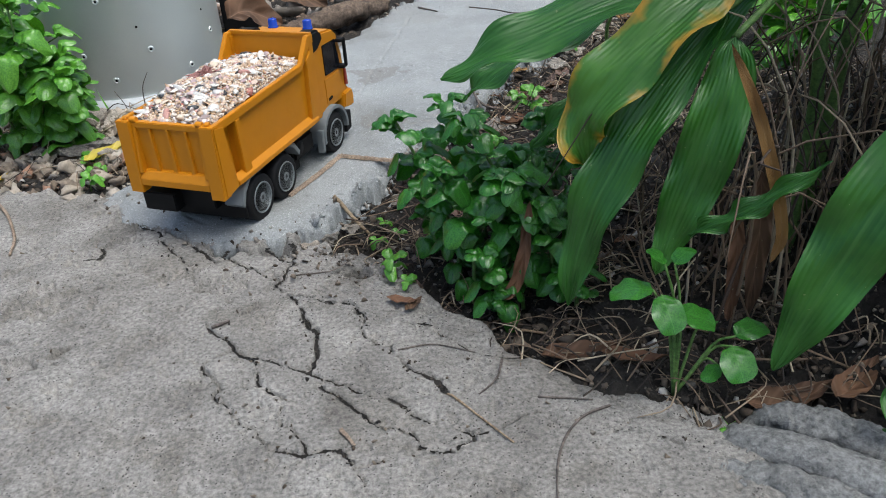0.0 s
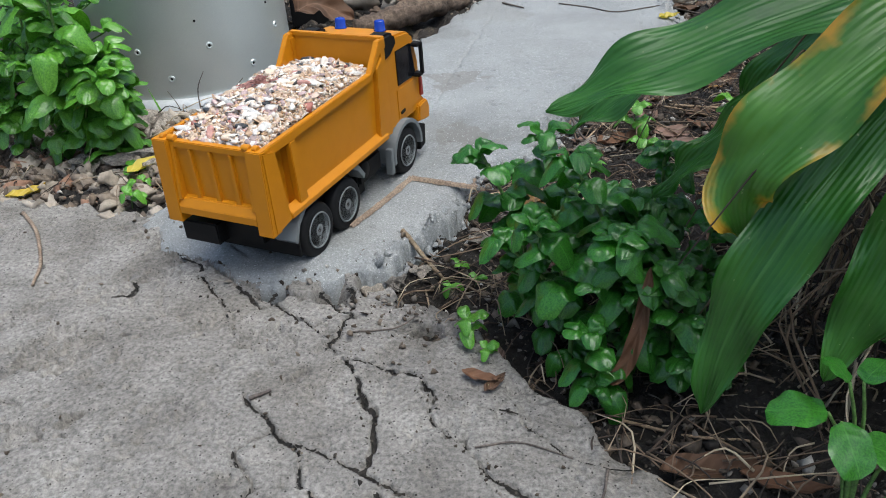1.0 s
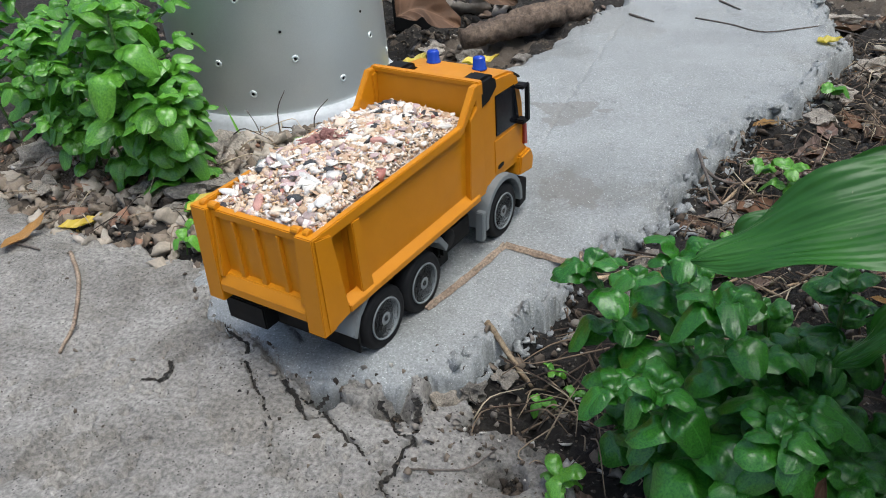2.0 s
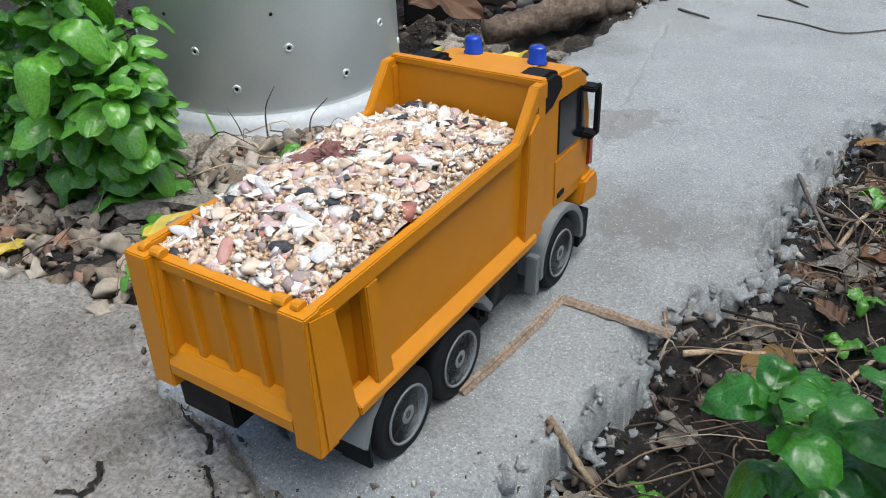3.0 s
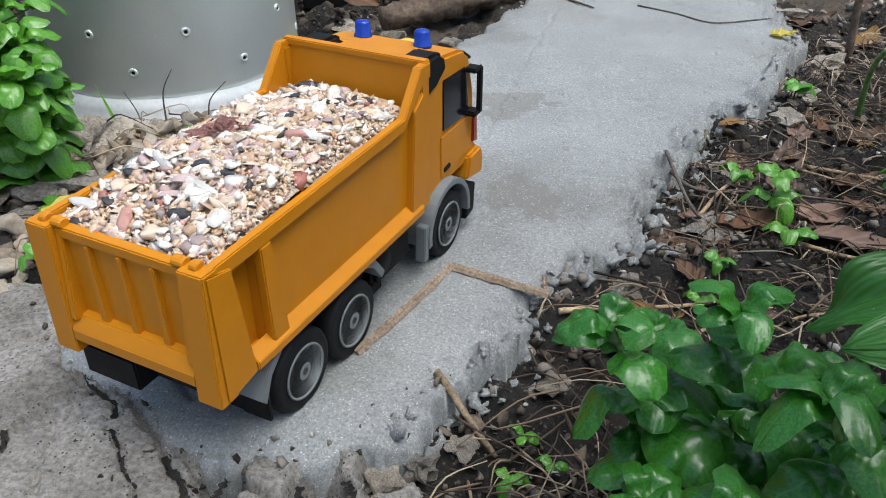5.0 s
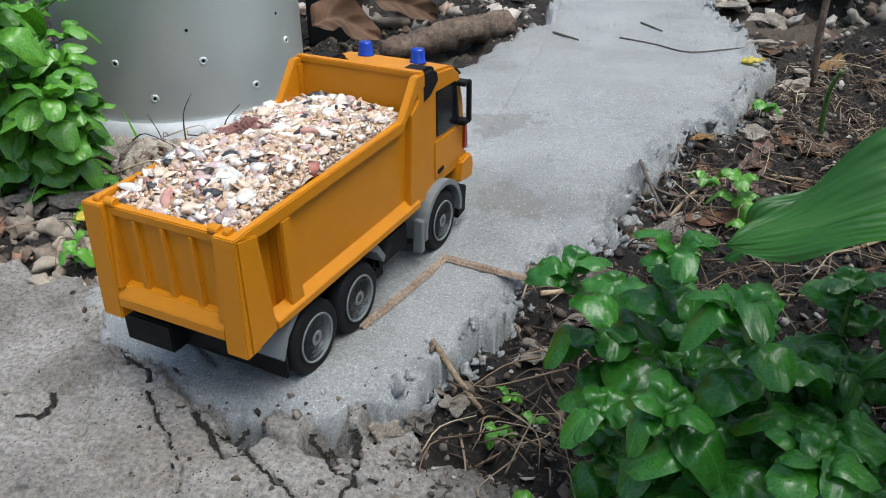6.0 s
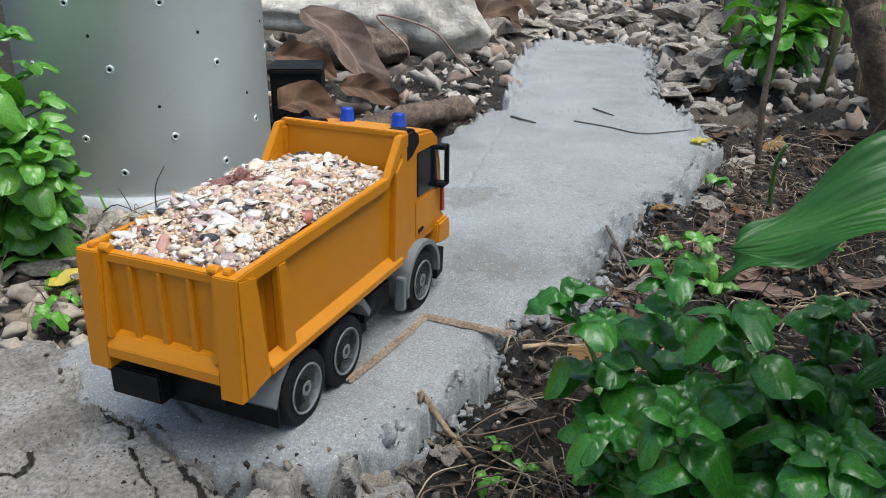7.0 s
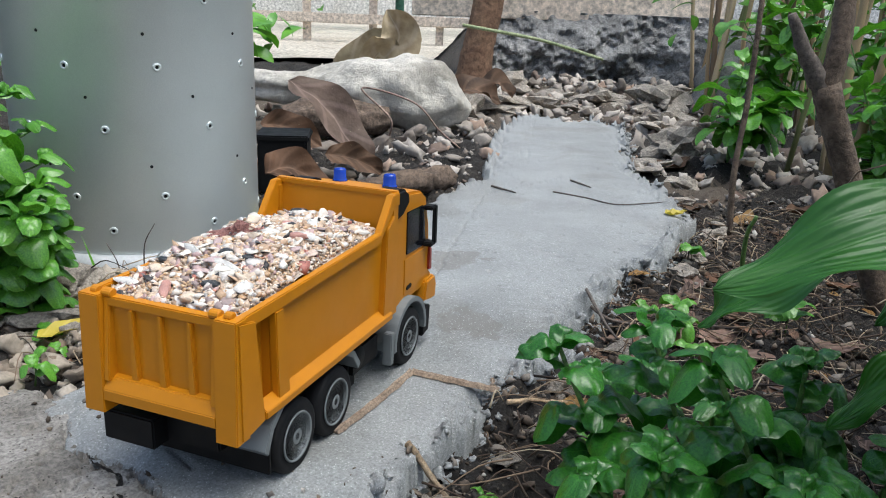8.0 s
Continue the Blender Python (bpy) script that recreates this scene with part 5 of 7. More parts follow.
for pts, r, m in [([(0.067, 1.437), (0.11, 1.4085), (0.1486, 1.376), (0.206, 1.394), (0.2644, 1.4085), (0.33, 1.40)], 0.0011, M_DARKTWIG),
                  ([(-0.021, 1.453), (0.013, 1.419)], 0.0018, M_DARKTWIG), ([(0.10, 1.52), (0.125, 1.475)], 0.0016, M_DARKTWIG),
                  ([(0.062, 1.005), (0.09, 0.985), (0.14, 0.99), (0.20, 0.97)], 0.0017, M_DARKTWIG), ([(0.065, 1.0), (0.082, 0.94), (0.10, 0.93)], 0.0015, M_DARKTWIG),
                  ([(0.085, 0.94), (0.12, 1.0), (0.17, 1.02), (0.24, 1.0)], 0.0016, M_TWIG), ([(-0.01, 0.80), (0.03, 0.815), (0.09, 0.85)], 0.0018, M_TWIG),
                  ([(0.0, 0.78), (0.05, 0.79), (0.10, 0.78)], 0.0014, M_DARKTWIG), ([(0.03, 0.74), (0.09, 0.83), (0.12, 0.84)], 0.0014, M_TWIG),
                  ([(0.145, 0.434), (0.126, 0.424), (0.113, 0.405), (0.106, 0.38), (0.103, 0.345)], 0.0010, M_DARKTWIG),
                  ([(0.036, 0.459), (0.06, 0.43), (0.082, 0.404)], 0.0009, M_TWIG), ([(0.079, 0.489), (0.074, 0.465), (0.062, 0.449)], 0.0009, M_DARKTWIG),
                  ([(-0.14, 0.535), (-0.128, 0.543)], 0.0016, M_DARKTWIG), ([(-0.026, 0.419), (-0.016, 0.406)], 0.0018, M_STRAW),
                  ([(0.10, 0.445), (0.135, 0.44)], 0.0008, M_DARKTWIG), ([(-0.09, 0.605), (-0.06, 0.612), (-0.045, 0.632)], 0.0007, M_DARKTWIG),
                  ([(-0.439, 0.78), (-0.404, 0.743), (-0.370, 0.69), (-0.3615, 0.662)], 0.0020, M_STRAW), ([(-0.52, 0.79), (-0.47, 0.78)], 0.0014, M_DARKTWIG),
                  ([(-0.36, 0.89), (-0.32, 0.905), (-0.30, 0.93)], 0.0014, M_TWIG), ([(-0.33, 1.02), (-0.28, 1.04), (-0.262, 1.10)], 0.0020, M_TWIG),
                  ([(-0.40, 1.0), (-0.33, 0.99), (-0.29, 1.0)], 0.0014, M_TWIG), ([(-0.45, 0.905), (-0.41, 0.90), (-0.36, 0.93)], 0.0012, M_TWIG),
                  ([(0.005, 0.50), (0.03, 0.505), (0.06, 0.495)], 0.0007, M_DARKTWIG), ([(0.15, 0.92), (0.20, 0.90), (0.26, 0.93)], 0.0018, M_TWIG),
                  ([(0.13, 0.86), (0.18, 0.88), (0.22, 0.85)], 0.0015, M_DARKTWIG), ([(0.18, 1.05), (0.26, 1.02), (0.30, 1.06)], 0.0018, M_TWIG),
                  ([(0.10, 0.80), (0.15, 0.83), (0.24, 0.82)], 0.0012, M_TWIG), ([(0.09, 0.55), (0.13, 0.53), (0.17, 0.52)], 0.0012, M_TWIG)]:
    bent("twig", pts, r, m, 0.0, "thin dry dark twig lying on the ground" if m is M_DARKTWIG else "thin dry tan twig lying on the ground", "twigs on the ground", seed=int(r * 1e5) + len(pts), lump=0.12)
# tangle of fine dry stalks on the bed
rng = np.random.default_rng(17)
V, F, n = [], [], 0
places = soil_places(2300, -0.06, 0.46, 0.42, 1.40, 0.010, 0.070, 1.8) + soil_places(130, -0.62, -0.26, 0.80, 1.1, 0.015, 0.05, 1.3)
clear = -inside(np.array([q[0] for q in places]), np.array([q[1] for q in places]), SLAB_EDGE)
for (x, y, z, s), room in zip(places, clear):
    t = rng.uniform(0, 6.28)
    d = np.array((math.cos(t), math.sin(t), 0)) * s
    bend = rng.normal(0, s * 0.18, 3)
    if room < s * 0.45:
        continue
    p = smooth_path([np.array((x, y, z + 0.002)) - d / 2, np.array((x, y, z + rng.uniform(0.002, 0.014))) + bend * (1, 1, 0.3), np.array((x, y, z + 0.003)) + d / 2], 6)
    p[:, 2] = np.maximum(p[:, 2], z + 0.001)
    v, f = tube_mesh(p, (rng.uniform(0.0003, 0.0010), 0.0003), 5)
    V += v
    F += [tuple(i + n for i in q) for q in f]
    n += len(v)
tagged(raw("dry_stalks", V, F, islands("dry_stalks", [(0, (0.17, 0.12, 0.08)), (0.25, (0.07, 0.048, 0.034)), (0.5, (0.26, 0.20, 0.135)), (0.66, (0.035, 0.026, 0.02)), (0.86, (0.42, 0.35, 0.25))], 0.85), None, "", True),
       "tangle of fine dry stalks and roots on the soil", "litter", kind="stuff")


def fallen(x, y, length, width, turn, mat, label, z=None, curl=0.3, fold=0.45, wave=0.06, seed=1, category="leaf", group="", tilt=0.0, name="fallen_leaf"):
    zz = (ground_z(x, y) if z is None else z) + 0.002
    c, s = math.cos(turn), math.sin(turn)
    h = curl * length
    pts = [(x - c * length / 2, y - s * length / 2, zz + h * 0.35), (x - c * length / 5, y - s * length / 5, zz + 0.001), (x + c * length / 5, y + s * length / 5, zz + 0.002 + tilt * length * 0.4),
           (x + c * length / 2, y + s * length / 2, zz + h * 0.7 + tilt * length)]
    v, f, u = blade_mesh(pts, width, nl=14, nw=8, fold=fold, wave=wave * width, waves=2.5, shape=(0.6, 0.9), quilt=0.05 * width, seed=seed)
    return tagged(raw(name, v, f, mat, None, "", True, u), label, category, group)


fallen(-0.347, 0.870, 0.060, 0.022, 0.95, M_YELLOW, "curled yellow fallen leaf on the soil", seed=2, curl=0.15)
fallen(-0.308, 0.893, 0.045, 0.020, 0.9, M_DRYLEAF, "reddish brown fallen leaf on the soil", seed=3, curl=0.1)
fallen(-0.338, 0.965, 0.046, 0.014, -0.4, M_DRYLEAF, "dark red-brown fallen leaf beside the drum", seed=4)
fallen(-0.270, 1.045, 0.026, 0.010, 0.8, M_YELLOW, "small yellow fallen leaf beside the path", seed=5)
fallen(-0.497, 0.797, 0.055, 0.014, 1.5, M_TANLEAF, "curled tan dry leaf lying on the concrete", seed=6, curl=0.25)
fallen(-0.47, 0.835, 0.040, 0.016, 0.6, M_YELLOW, "yellow-green fallen leaf at the soil's edge", seed=7)
fallen(0.035, 0.808, 0.040, 0.022, 0.9, M_TANLEAF, "orange-tan fallen leaf on the soil", seed=8, curl=0.12)
fallen(0.165, 1.035, 0.06, 0.022, 1.3, M_MAUVELEAF, "dry brown curled leaf on the soil", seed=9)
fallen(0.12, 0.935, 0.05, 0.024, 0.4, M_DRYLEAF, "dry brown curled leaf on the soil", seed=10)
fallen(0.19, 0.96, 0.07, 0.03, 0.1, M_MAUVELEAF, "dry brown curled leaf on the soil", seed=11)
fallen(0.07, 0.86, 0.025, 0.014, 2.2, M_DRYLEAF, "dry brown curled leaf on the soil", seed=12)
fallen(0.25, 1.12, 0.06, 0.03, 0.5, M_DRYLEAF, "dry brown curled leaf on the soil", seed=13)
fallen(0.135, 0.492, 0.058, 0.020, 0.1, M_DRYLEAF, "dark brown rolled dead leaf at the pavement's edge", seed=14, fold=0.7)
fallen(0.168, 0.478, 0.045, 0.014, -0.3, M_DRYLEAF, "dark brown rolled dead leaf at the pavement's edge", seed=15, fold=0.7)
fallen(0.005, 0.558, 0.028, 0.009, -0.4, M_DRYLEAF, "small brown leaf scrap on the concrete", seed=16)
fallen(0.014, 0.553, 0.02, 0.008, 0.9, M_DRYLEAF, "small brown leaf scrap on the concrete", seed=17)
fallen(0.30, 0.44, 0.05, 0.02, 0.7, M_DRYLEAF, "brown dead leaf under the plant", seed=18)
fallen(0.26, 0.44, 0.06, 0.022, 0.2, M_DRYLEAF, "brown dead leaf under the plant", seed=19)
fallen(0.34, 0.43, 0.05, 0.024, 1.9, M_MAUVELEAF, "brown dead leaf under the plant", seed=20)
fallen(0.05, 0.745, 0.075, 0.024, 1.75, M_MAUVELEAF, "strip of grey-brown bark lying on the soil", seed=21, category="bark", fold=0.5, curl=0.1)
for k, (x, y, l, w, t) in enumerate([(-0.20, 1.30, 0.05, 0.025, 0.4), (-0.29, 1.30, 0.05, 0.03, 1.2), (0.28, 1.48, 0.08, 0.035, 0.3), (0.33, 1.40, 0.07, 0.03, 1.1), (0.30, 1.75, 0.1, 0.05, 0.6), (0.38, 1.55, 0.09, 0.04, 2.0), (0.22, 1.34, 0.03, 0.02, 0.2), (0.42, 1.4, 0.08, 0.04, 0.2)]):
    fallen(x, y, l, w, t, (M_YELLOW, M_YELLOW, M_DRYLEAF, M_TANLEAF, M_DRYLEAF, M_MAUVELEAF, M_YELLOW, M_DRYLEAF)[k], "dead leaf fallen beside the path", seed=40 + k, group="leaves beside the path")
for k in range(70):
    x, y, z, s = soil_places(1, -0.03, 0.40, 0.60, 1.35, 0.012, 0.045, 1.4)[0]
    fallen(x, y, s, s * rng.uniform(0.3, 0.5), rng.uniform(0, 6.28), (M_DRYLEAF, M_MAUVELEAF, M_DRYLEAF, M_TANLEAF, M_MAUVELEAF)[k % 5], "small dead brown leaf on the soil", seed=60 + k, group="dead leaves on the bed", curl=rng.uniform(0.05, 0.3))

for k, (x, y, l, w, t, m) in enumerate([(0.175, 0.955, 0.085, 0.024, 0.15, M_MAUVELEAF), (0.205, 0.925, 0.090, 0.026, -0.1, M_MAUVELEAF), (0.155, 1.01, 0.065, 0.022, 1.5, M_MAUVELEAF), (0.235, 1.03, 0.08, 0.024, 0.3, M_DRYLEAF),
                                     (0.10, 0.90, 0.035, 0.014, 0.2, M_MAUVELEAF), (0.055, 0.90, 0.024, 0.012, 1.0, M_DRYLEAF), (0.21, 0.87, 0.07, 0.024, 0.5, M_DRYLEAF), (0.26, 0.95, 0.08, 0.026, 0.0, M_MAUVELEAF)]):
    fallen(x, y, l, w, t, m, "long brown curled dead leaf among the twigs", seed=120 + k, group="long dead leaves on the bed", curl=0.12, fold=0.3)

# rough concrete kerb at the bed's corner
def kerb(pts, r, seed, lumps):
    p = smooth_path([(x, y, z) for x, y, z in pts], 150)
    V, F, seg = [], [], 26
    t = np.gradient(p, axis=0)
    for i in range(len(p)):
        d = t[i] / np.linalg.norm(t[i])
        s = np.array((-d[1], d[0], 0))
        for k in range(seg):
            a = math.pi * (k / (seg - 1)) * 1.3 - 0.47
            rr = r * (0.35 + 0.65 * min(1.0, i / 9))
            q = p[i] + rr * (math.cos(a) * s * 1.25 + math.sin(a) * np.array((0, 0, 0.9)))
            nz = noise.noise(Vector(q) * 40 + Vector((seed, 0, 0))) * lumps + noise.noise(Vector(q) * 110) * lumps * 0.8 + noise.noise(Vector(q) * 330) * lumps * 0.6
            V.append(p[i] + (q - p[i]) * (1 + nz))
    for i in range(len(p) - 1):
        for k in range(seg - 1):
            F.append((i * seg + k, (i + 1) * seg + k, (i + 1) * seg + k + 1, i * seg + k + 1))
    F += [tuple(range(seg))[::-1], tuple((len(p) - 1) * seg + k for k in range(seg))]
    return tagged(raw("concrete_kerb", V, F, M_KERB, None, "", True), "lumpy grey mortar ridge edging the plant bed", "kerb")


kerb([(0.205, 0.416, -0.014), (0.243, 0.392, -0.002), (0.284, 0.362, 0.0), (0.36, 0.305, 0.0), (0.50, 0.21, 0.0)], 0.0115, 1, 0.10)
kerb([(0.228, 0.432, -0.018), (0.252, 0.420, -0.004), (0.2985, 0.392, -0.001), (0.38, 0.335, -0.002), (0.50, 0.25, -0.002)], 0.0115, 5, 0.32)
kerb([(0.185, 0.400, -0.012), (0.2135, 0.378, -0.008), (0.24, 0.364, -0.006), (0.30, 0.328, -0.006), (0.42, 0.24, -0.008)], 0.0105, 9, 0.30)


# ---------------- leafy weeds ----------------
def leaf_units(mat, width, n, quilt, fold, droop=0.0, tipdrop=0.12, puff=0.0):
    out = []
    for k in range(n):
        r = np.random.default_rng(100 + k)
        pts = [(0, 0, 0), (0.10, 0, 0.02), (0.35, 0.0, 0.06 + r.uniform(-0.02, 0.02)), (0.7, r.uniform(-0.04, 0.04), 0.06), (1.0, r.uniform(-0.08, 0.08), -tipdrop * r.uniform(0.3, 1.8))]
        v, f, u = blade_mesh(pts, width * r.uniform(0.9, 1.1), nl=26, nw=10, fold=fold, wave=0.035, waves=2.2, shape=(0.80, 0.42), quilt=quilt, seed=k, droop=droop, puff=puff, veins=20.0)
        me = bpy.data.meshes.new("leaf")
        me.from_pydata([tuple(q) for q in v], [], f)
        lay = me.uv_layers.new(name="UVMap")
        idx = np.empty(len(me.loops), int)
        me.loops.foreach_get("vertex_index", idx)
        lay.data.foreach_set("uv", np.asarray(u, float)[idx].ravel())
        me.materials.append(mat)
        me.polygons.foreach_set("use_smooth", np.ones(len(me.polygons), bool))
        out.append(me)
    return out


U_WEED = leaf_units(M_WEED, 0.78, 7, 0.024, 0.20, 0.50, 0.50, 0.14)
U_WEED_L = leaf_units(M_WEED_L, 0.66, 7, 0.024, 0.20, 0.50, 0.50, 0.12)
U_SHRUB = leaf_units(M_WEED_L, 0.42, 4, 0.008, 0.25, 0.05, 0.25)


def put_leaf(units, plant, at, turn, rise, size, r):
    ob = new("leaf", units[r.integers(len(units))])
    ob.parent = plant
    ob.matrix_local = Matrix.Translation(at) @ Matrix.Rotation(turn, 4, "Z") @ Matrix.Rotation(-rise, 4, "Y") @ Matrix.Rotation(r.uniform(-0.4, 0.4), 4, "X") @ Matrix.Diagonal((size, size * r.uniform(0.85, 1.1), size, 1))
    return ob


def weed(base, tip, size, units, seed, label, gap=0.017, group="", name="leafy_weed", branches=2, bare=0.15):
    """A stem with crossed pairs of leaves, a tuft at its tip, and short side shoots."""
    r = np.random.default_rng(seed)
    base, tip = np.array(base, float), np.array(tip, float)
    plant = empty(name, Matrix.Translation(base), label, "plant", group)

    def shoot(a, b, rad, size, gap, bare):
        a, b = np.array(a), np.array(b)
        d = b - a
        length = np.linalg.norm(d)
        mid = (a + b) / 2 + np.array((d[0] * -0.25, d[1] * -0.25, 0.06 * length)) + r.normal(0, 0.05 * length, 3)
        path = smooth_path([a, mid, b], 12)
        v, f = tube_mesh(path, (rad, rad * 0.6), 6)
        raw("stem", v, f, M_STEM, plant)
        n = max(2, int(length * (1 - bare) / gap))
        t0 = r.uniform(0, 3.14)
        for i in range(n + 1):
            u = bare + (1 - bare) * (i / n) ** 0.75
            p = path[min(12, int(round(u * 12)))]
            last = i >= n - 1
            k = size * (0.75 + 0.35 * math.sin(3.14 * min(1, u * 1.05))) * r.uniform(0.75, 1.15)
            for side in (0, 1):
                put_leaf(units, plant, p, t0 + i * 1.57 + side * 3.14 + r.uniform(-0.35, 0.35), (0.35 if last else 0.15) + r.uniform(-0.45, 0.3), k * (0.85 if i == n else 1), r)
            if i == n:
                for q in range(3):
                    put_leaf(units, plant, p, t0 + 0.8 + q * 2.1, 0.6 + r.uniform(-0.2, 0.3), size * 0.6, r)
        return path

    path = shoot((0, 0, 0), tip - base, 0.0019, size, gap, bare)
    for k in range(branches):
        u = r.uniform(0.25, 0.75)
        p = path[int(u * 12)]
        t = r.uniform(0, 6.28)
        l = np.linalg.norm(tip - base) * r.uniform(0.25, 0.45)
        shoot(p, p + np.array((math.cos(t) * l * 0.7, math.sin(t) * l * 0.7, l * 0.6)), 0.0012, size * 0.85, gap, 0.2)
    return plant


WEED_LABEL = "lush green weed with glossy crinkled oval leaves beside the path"
for k, (tx, ty, tz, bx, by, s, br) in enumerate([
        (0.004, 0.643, 0.118, 0.035, 0.645, 0.038, 1), (0.044, 0.640, 0.130, 0.06, 0.655, 0.040, 1), (0.062, 0.600, 0.130, 0.085, 0.61, 0.042, 2),
        (0.122, 0.660, 0.108, 0.13, 0.67, 0.038, 2), (0.038, 0.578, 0.100, 0.06, 0.585, 0.040, 2), (0.085, 0.560, 0.100, 0.10, 0.575, 0.038, 2),
        (0.02, 0.610, 0.070, 0.05, 0.615, 0.034, 2), (0.10, 0.625, 0.090, 0.11, 0.64, 0.035, 2), (0.115, 0.565, 0.075, 0.125, 0.58, 0.034, 2),
        (0.055, 0.690, 0.085, 0.075, 0.69, 0.034, 1), (0.15, 0.62, 0.085, 0.155, 0.63, 0.033, 2), (0.07, 0.55, 0.045, 0.085, 0.56, 0.032, 1),
        (0.14, 0.55, 0.050, 0.14, 0.56, 0.032, 1), (0.095, 0.70, 0.06, 0.10, 0.71, 0.033, 1)]):
    weed((bx, by, ground_z(bx, by) - 0.002), (tx, ty, tz), s * 0.72, U_WEED, 200 + k, WEED_LABEL, 0.018, "weeds in the bed", branches=br)
for k, (tx, ty, tz, bx, by, s) in enumerate([
        (-0.375, 0.868, 0.100, -0.40, 0.905, 0.043), (-0.41, 0.875, 0.175, -0.43, 0.91, 0.043), (-0.395, 0.915, 0.110, -0.415, 0.93, 0.040), (-0.43, 0.905, 0.145, -0.445, 0.93, 0.040),
        (-0.48, 0.93, 0.150, -0.485, 0.95, 0.039), (-0.53, 0.93, 0.140, -0.53, 0.95, 0.038), (-0.58, 0.95, 0.120, -0.575, 0.97, 0.038), (-0.42, 0.90, 0.07, -0.43, 0.92, 0.034),
        (-0.47, 0.90, 0.06, -0.48, 0.92, 0.033), (-0.385, 0.90, 0.055, -0.40, 0.92, 0.033), (-0.53, 0.90, 0.06, -0.53, 0.93, 0.033), (-0.62, 1.0, 0.15, -0.61, 1.02, 0.040),
        (-0.50, 1.0, 0.17, -0.50, 1.01, 0.038), (-0.56, 1.04, 0.18, -0.56, 1.05, 0.038), (-0.68, 0.98, 0.11, -0.67, 1.0, 0.038), (-0.43, 0.885, 0.225, -0.46, 0.93, 0.040)]):
    weed((bx, by, ground_z(bx, by) - 0.002), (tx, ty, tz), s * 0.96, U_WEED_L, 300 + k, "bright green leafy weed growing beside the metal drum", 0.030, "weeds by the drum", branches=3)


def sprout(x, y, h, s, seed, n=4, label="tiny green seedling growing from the soil"):
    r = np.random.default_rng(seed)
    z = ground_z(x, y) - 0.001
    plant = empty("seedling", pose(x, y, z), label, "plant", "seedlings")
    v, f = tube_mesh([(0, 0, 0), (0.001, 0.001, h / 2), (0.002, 0, h)], (0.0008, 0.0006), 5)
    raw("stem", v, f, M_STEM, plant)
    for i in range(n):
        put_leaf(U_WEED_L, plant, (0.001, 0, h * (1 - 0.35 * (i // 3))), i * 2.2 + r.uniform(-0.3, 0.3), 0.2 + r.uniform(-0.2, 0.3), s * r.uniform(0.8, 1.2), r)


for k, (x, y, h, s, n) in enumerate([(-0.008, 0.606, 0.022, 0.014, 6), (0.005, 0.585, 0.012, 0.010, 4), (-0.345, 0.805, 0.016, 0.014, 4), (-0.01, 0.70, 0.008, 0.008, 4), (-0.025, 0.715, 0.007, 0.008, 4),
                                    (0.135, 0.95, 0.045, 0.020, 7), (0.14, 0.91, 0.02, 0.018, 4), (0.09, 0.88, 0.012, 0.012, 4), (0.075, 0.84, 0.012, 0.012, 3), (0.04, 0.77, 0.010, 0.012, 4),
                                    (-0.30, 0.975, 0.018, 0.018, 5), (-0.325, 1.0, 0.014, 0.016, 4), (0.215, 0.42, 0.012, 0.012, 5), (-0.35, 0.84, 0.012, 0.014, 3), (-0.37, 0.87, 0.015, 0.016, 4),
                                    (-0.03, 0.69, 0.006, 0.009, 4), (0.12, 1.0, 0.012, 0.014, 4), (0.02, 0.70, 0.008, 0.009, 4), (0.24, 0.98, 0.03, 0.02, 5), (0.20, 1.18, 0.02, 0.018, 4)]):
    sprout(x, y, h, s, 500 + k, n)

# round-leaved seedling in front of the bed
rp = np.random.default_rng(77)
plant = empty("round_leaved_weed", pose(0.19, 0.452, ground_z(0.19, 0.452)), "small weed with round glossy green leaves at the bed's edge", "plant")
U_ROUND = leaf_units(M_WEED, 0.95, 3, 0.006, 0.06, 0.05, 0.02)
for px, py, pz, s, t, rise in [(0.172, 0.458, 0.072, 0.036, 3.0, -0.15), (0.176, 0.452, 0.072, 0.034, -1.3, -0.75), (0.178, 0.458, 0.090, 0.020, 2.3, 0.4), (0.184, 0.458, 0.090, 0.020, 0.6, 0.5),
                               (0.186, 0.452, 0.060, 0.034, -0.3, -0.3), (0.222, 0.448, 0.034, 0.032, -1.4, -0.7), (0.224, 0.450, 0.040, 0.030, 0.4, 0.1), (0.214, 0.448, 0.020, 0.020, -2.2, -0.4), (0.200, 0.452, 0.046, 0.026, 0.9, -0.2)]:
    root = Vector((0.19, 0.452, ground_z(0.19, 0.452)))
    at = Vector((px, py, pz)) - root
    v, f = tube_mesh(smooth_path([(0, 0, 0), at * 0.55 + Vector((0.004, 0.006, 0.01)), at], 8), (0.0013, 0.0008), 5)
    raw("stem", v, f, M_STEM, plant)
    put_leaf(U_ROUND, plant, at, t, rise, s * 0.74, rp)

# ---------------- broad-leaved plant ----------------
big = empty("broad_leaved_plant", pose(0.31, 0.60, ground_z(0.31, 0.60)), "ginger-like plant with long glossy ribbed drooping leaves, some yellowing", "plant")
off = np.array((0.31, 0.60, ground_z(0.31, 0.60)))


def big_leaf(pts, width, mat=None, label="", up=(-0.25, -0.55, 0.8), wave=0.004, fold=0.18, seed=1):
    pts = [np.array(p) - off for p in pts]
    v, f, u = blade_mesh(pts, width, up, 48, 16, fold, wave * 1.5, 3.4, (0.55, 0.70), 0.0013, seed)
    return raw("leaf", v, f, mat or M_BIGLEAF, big, label, True, u)


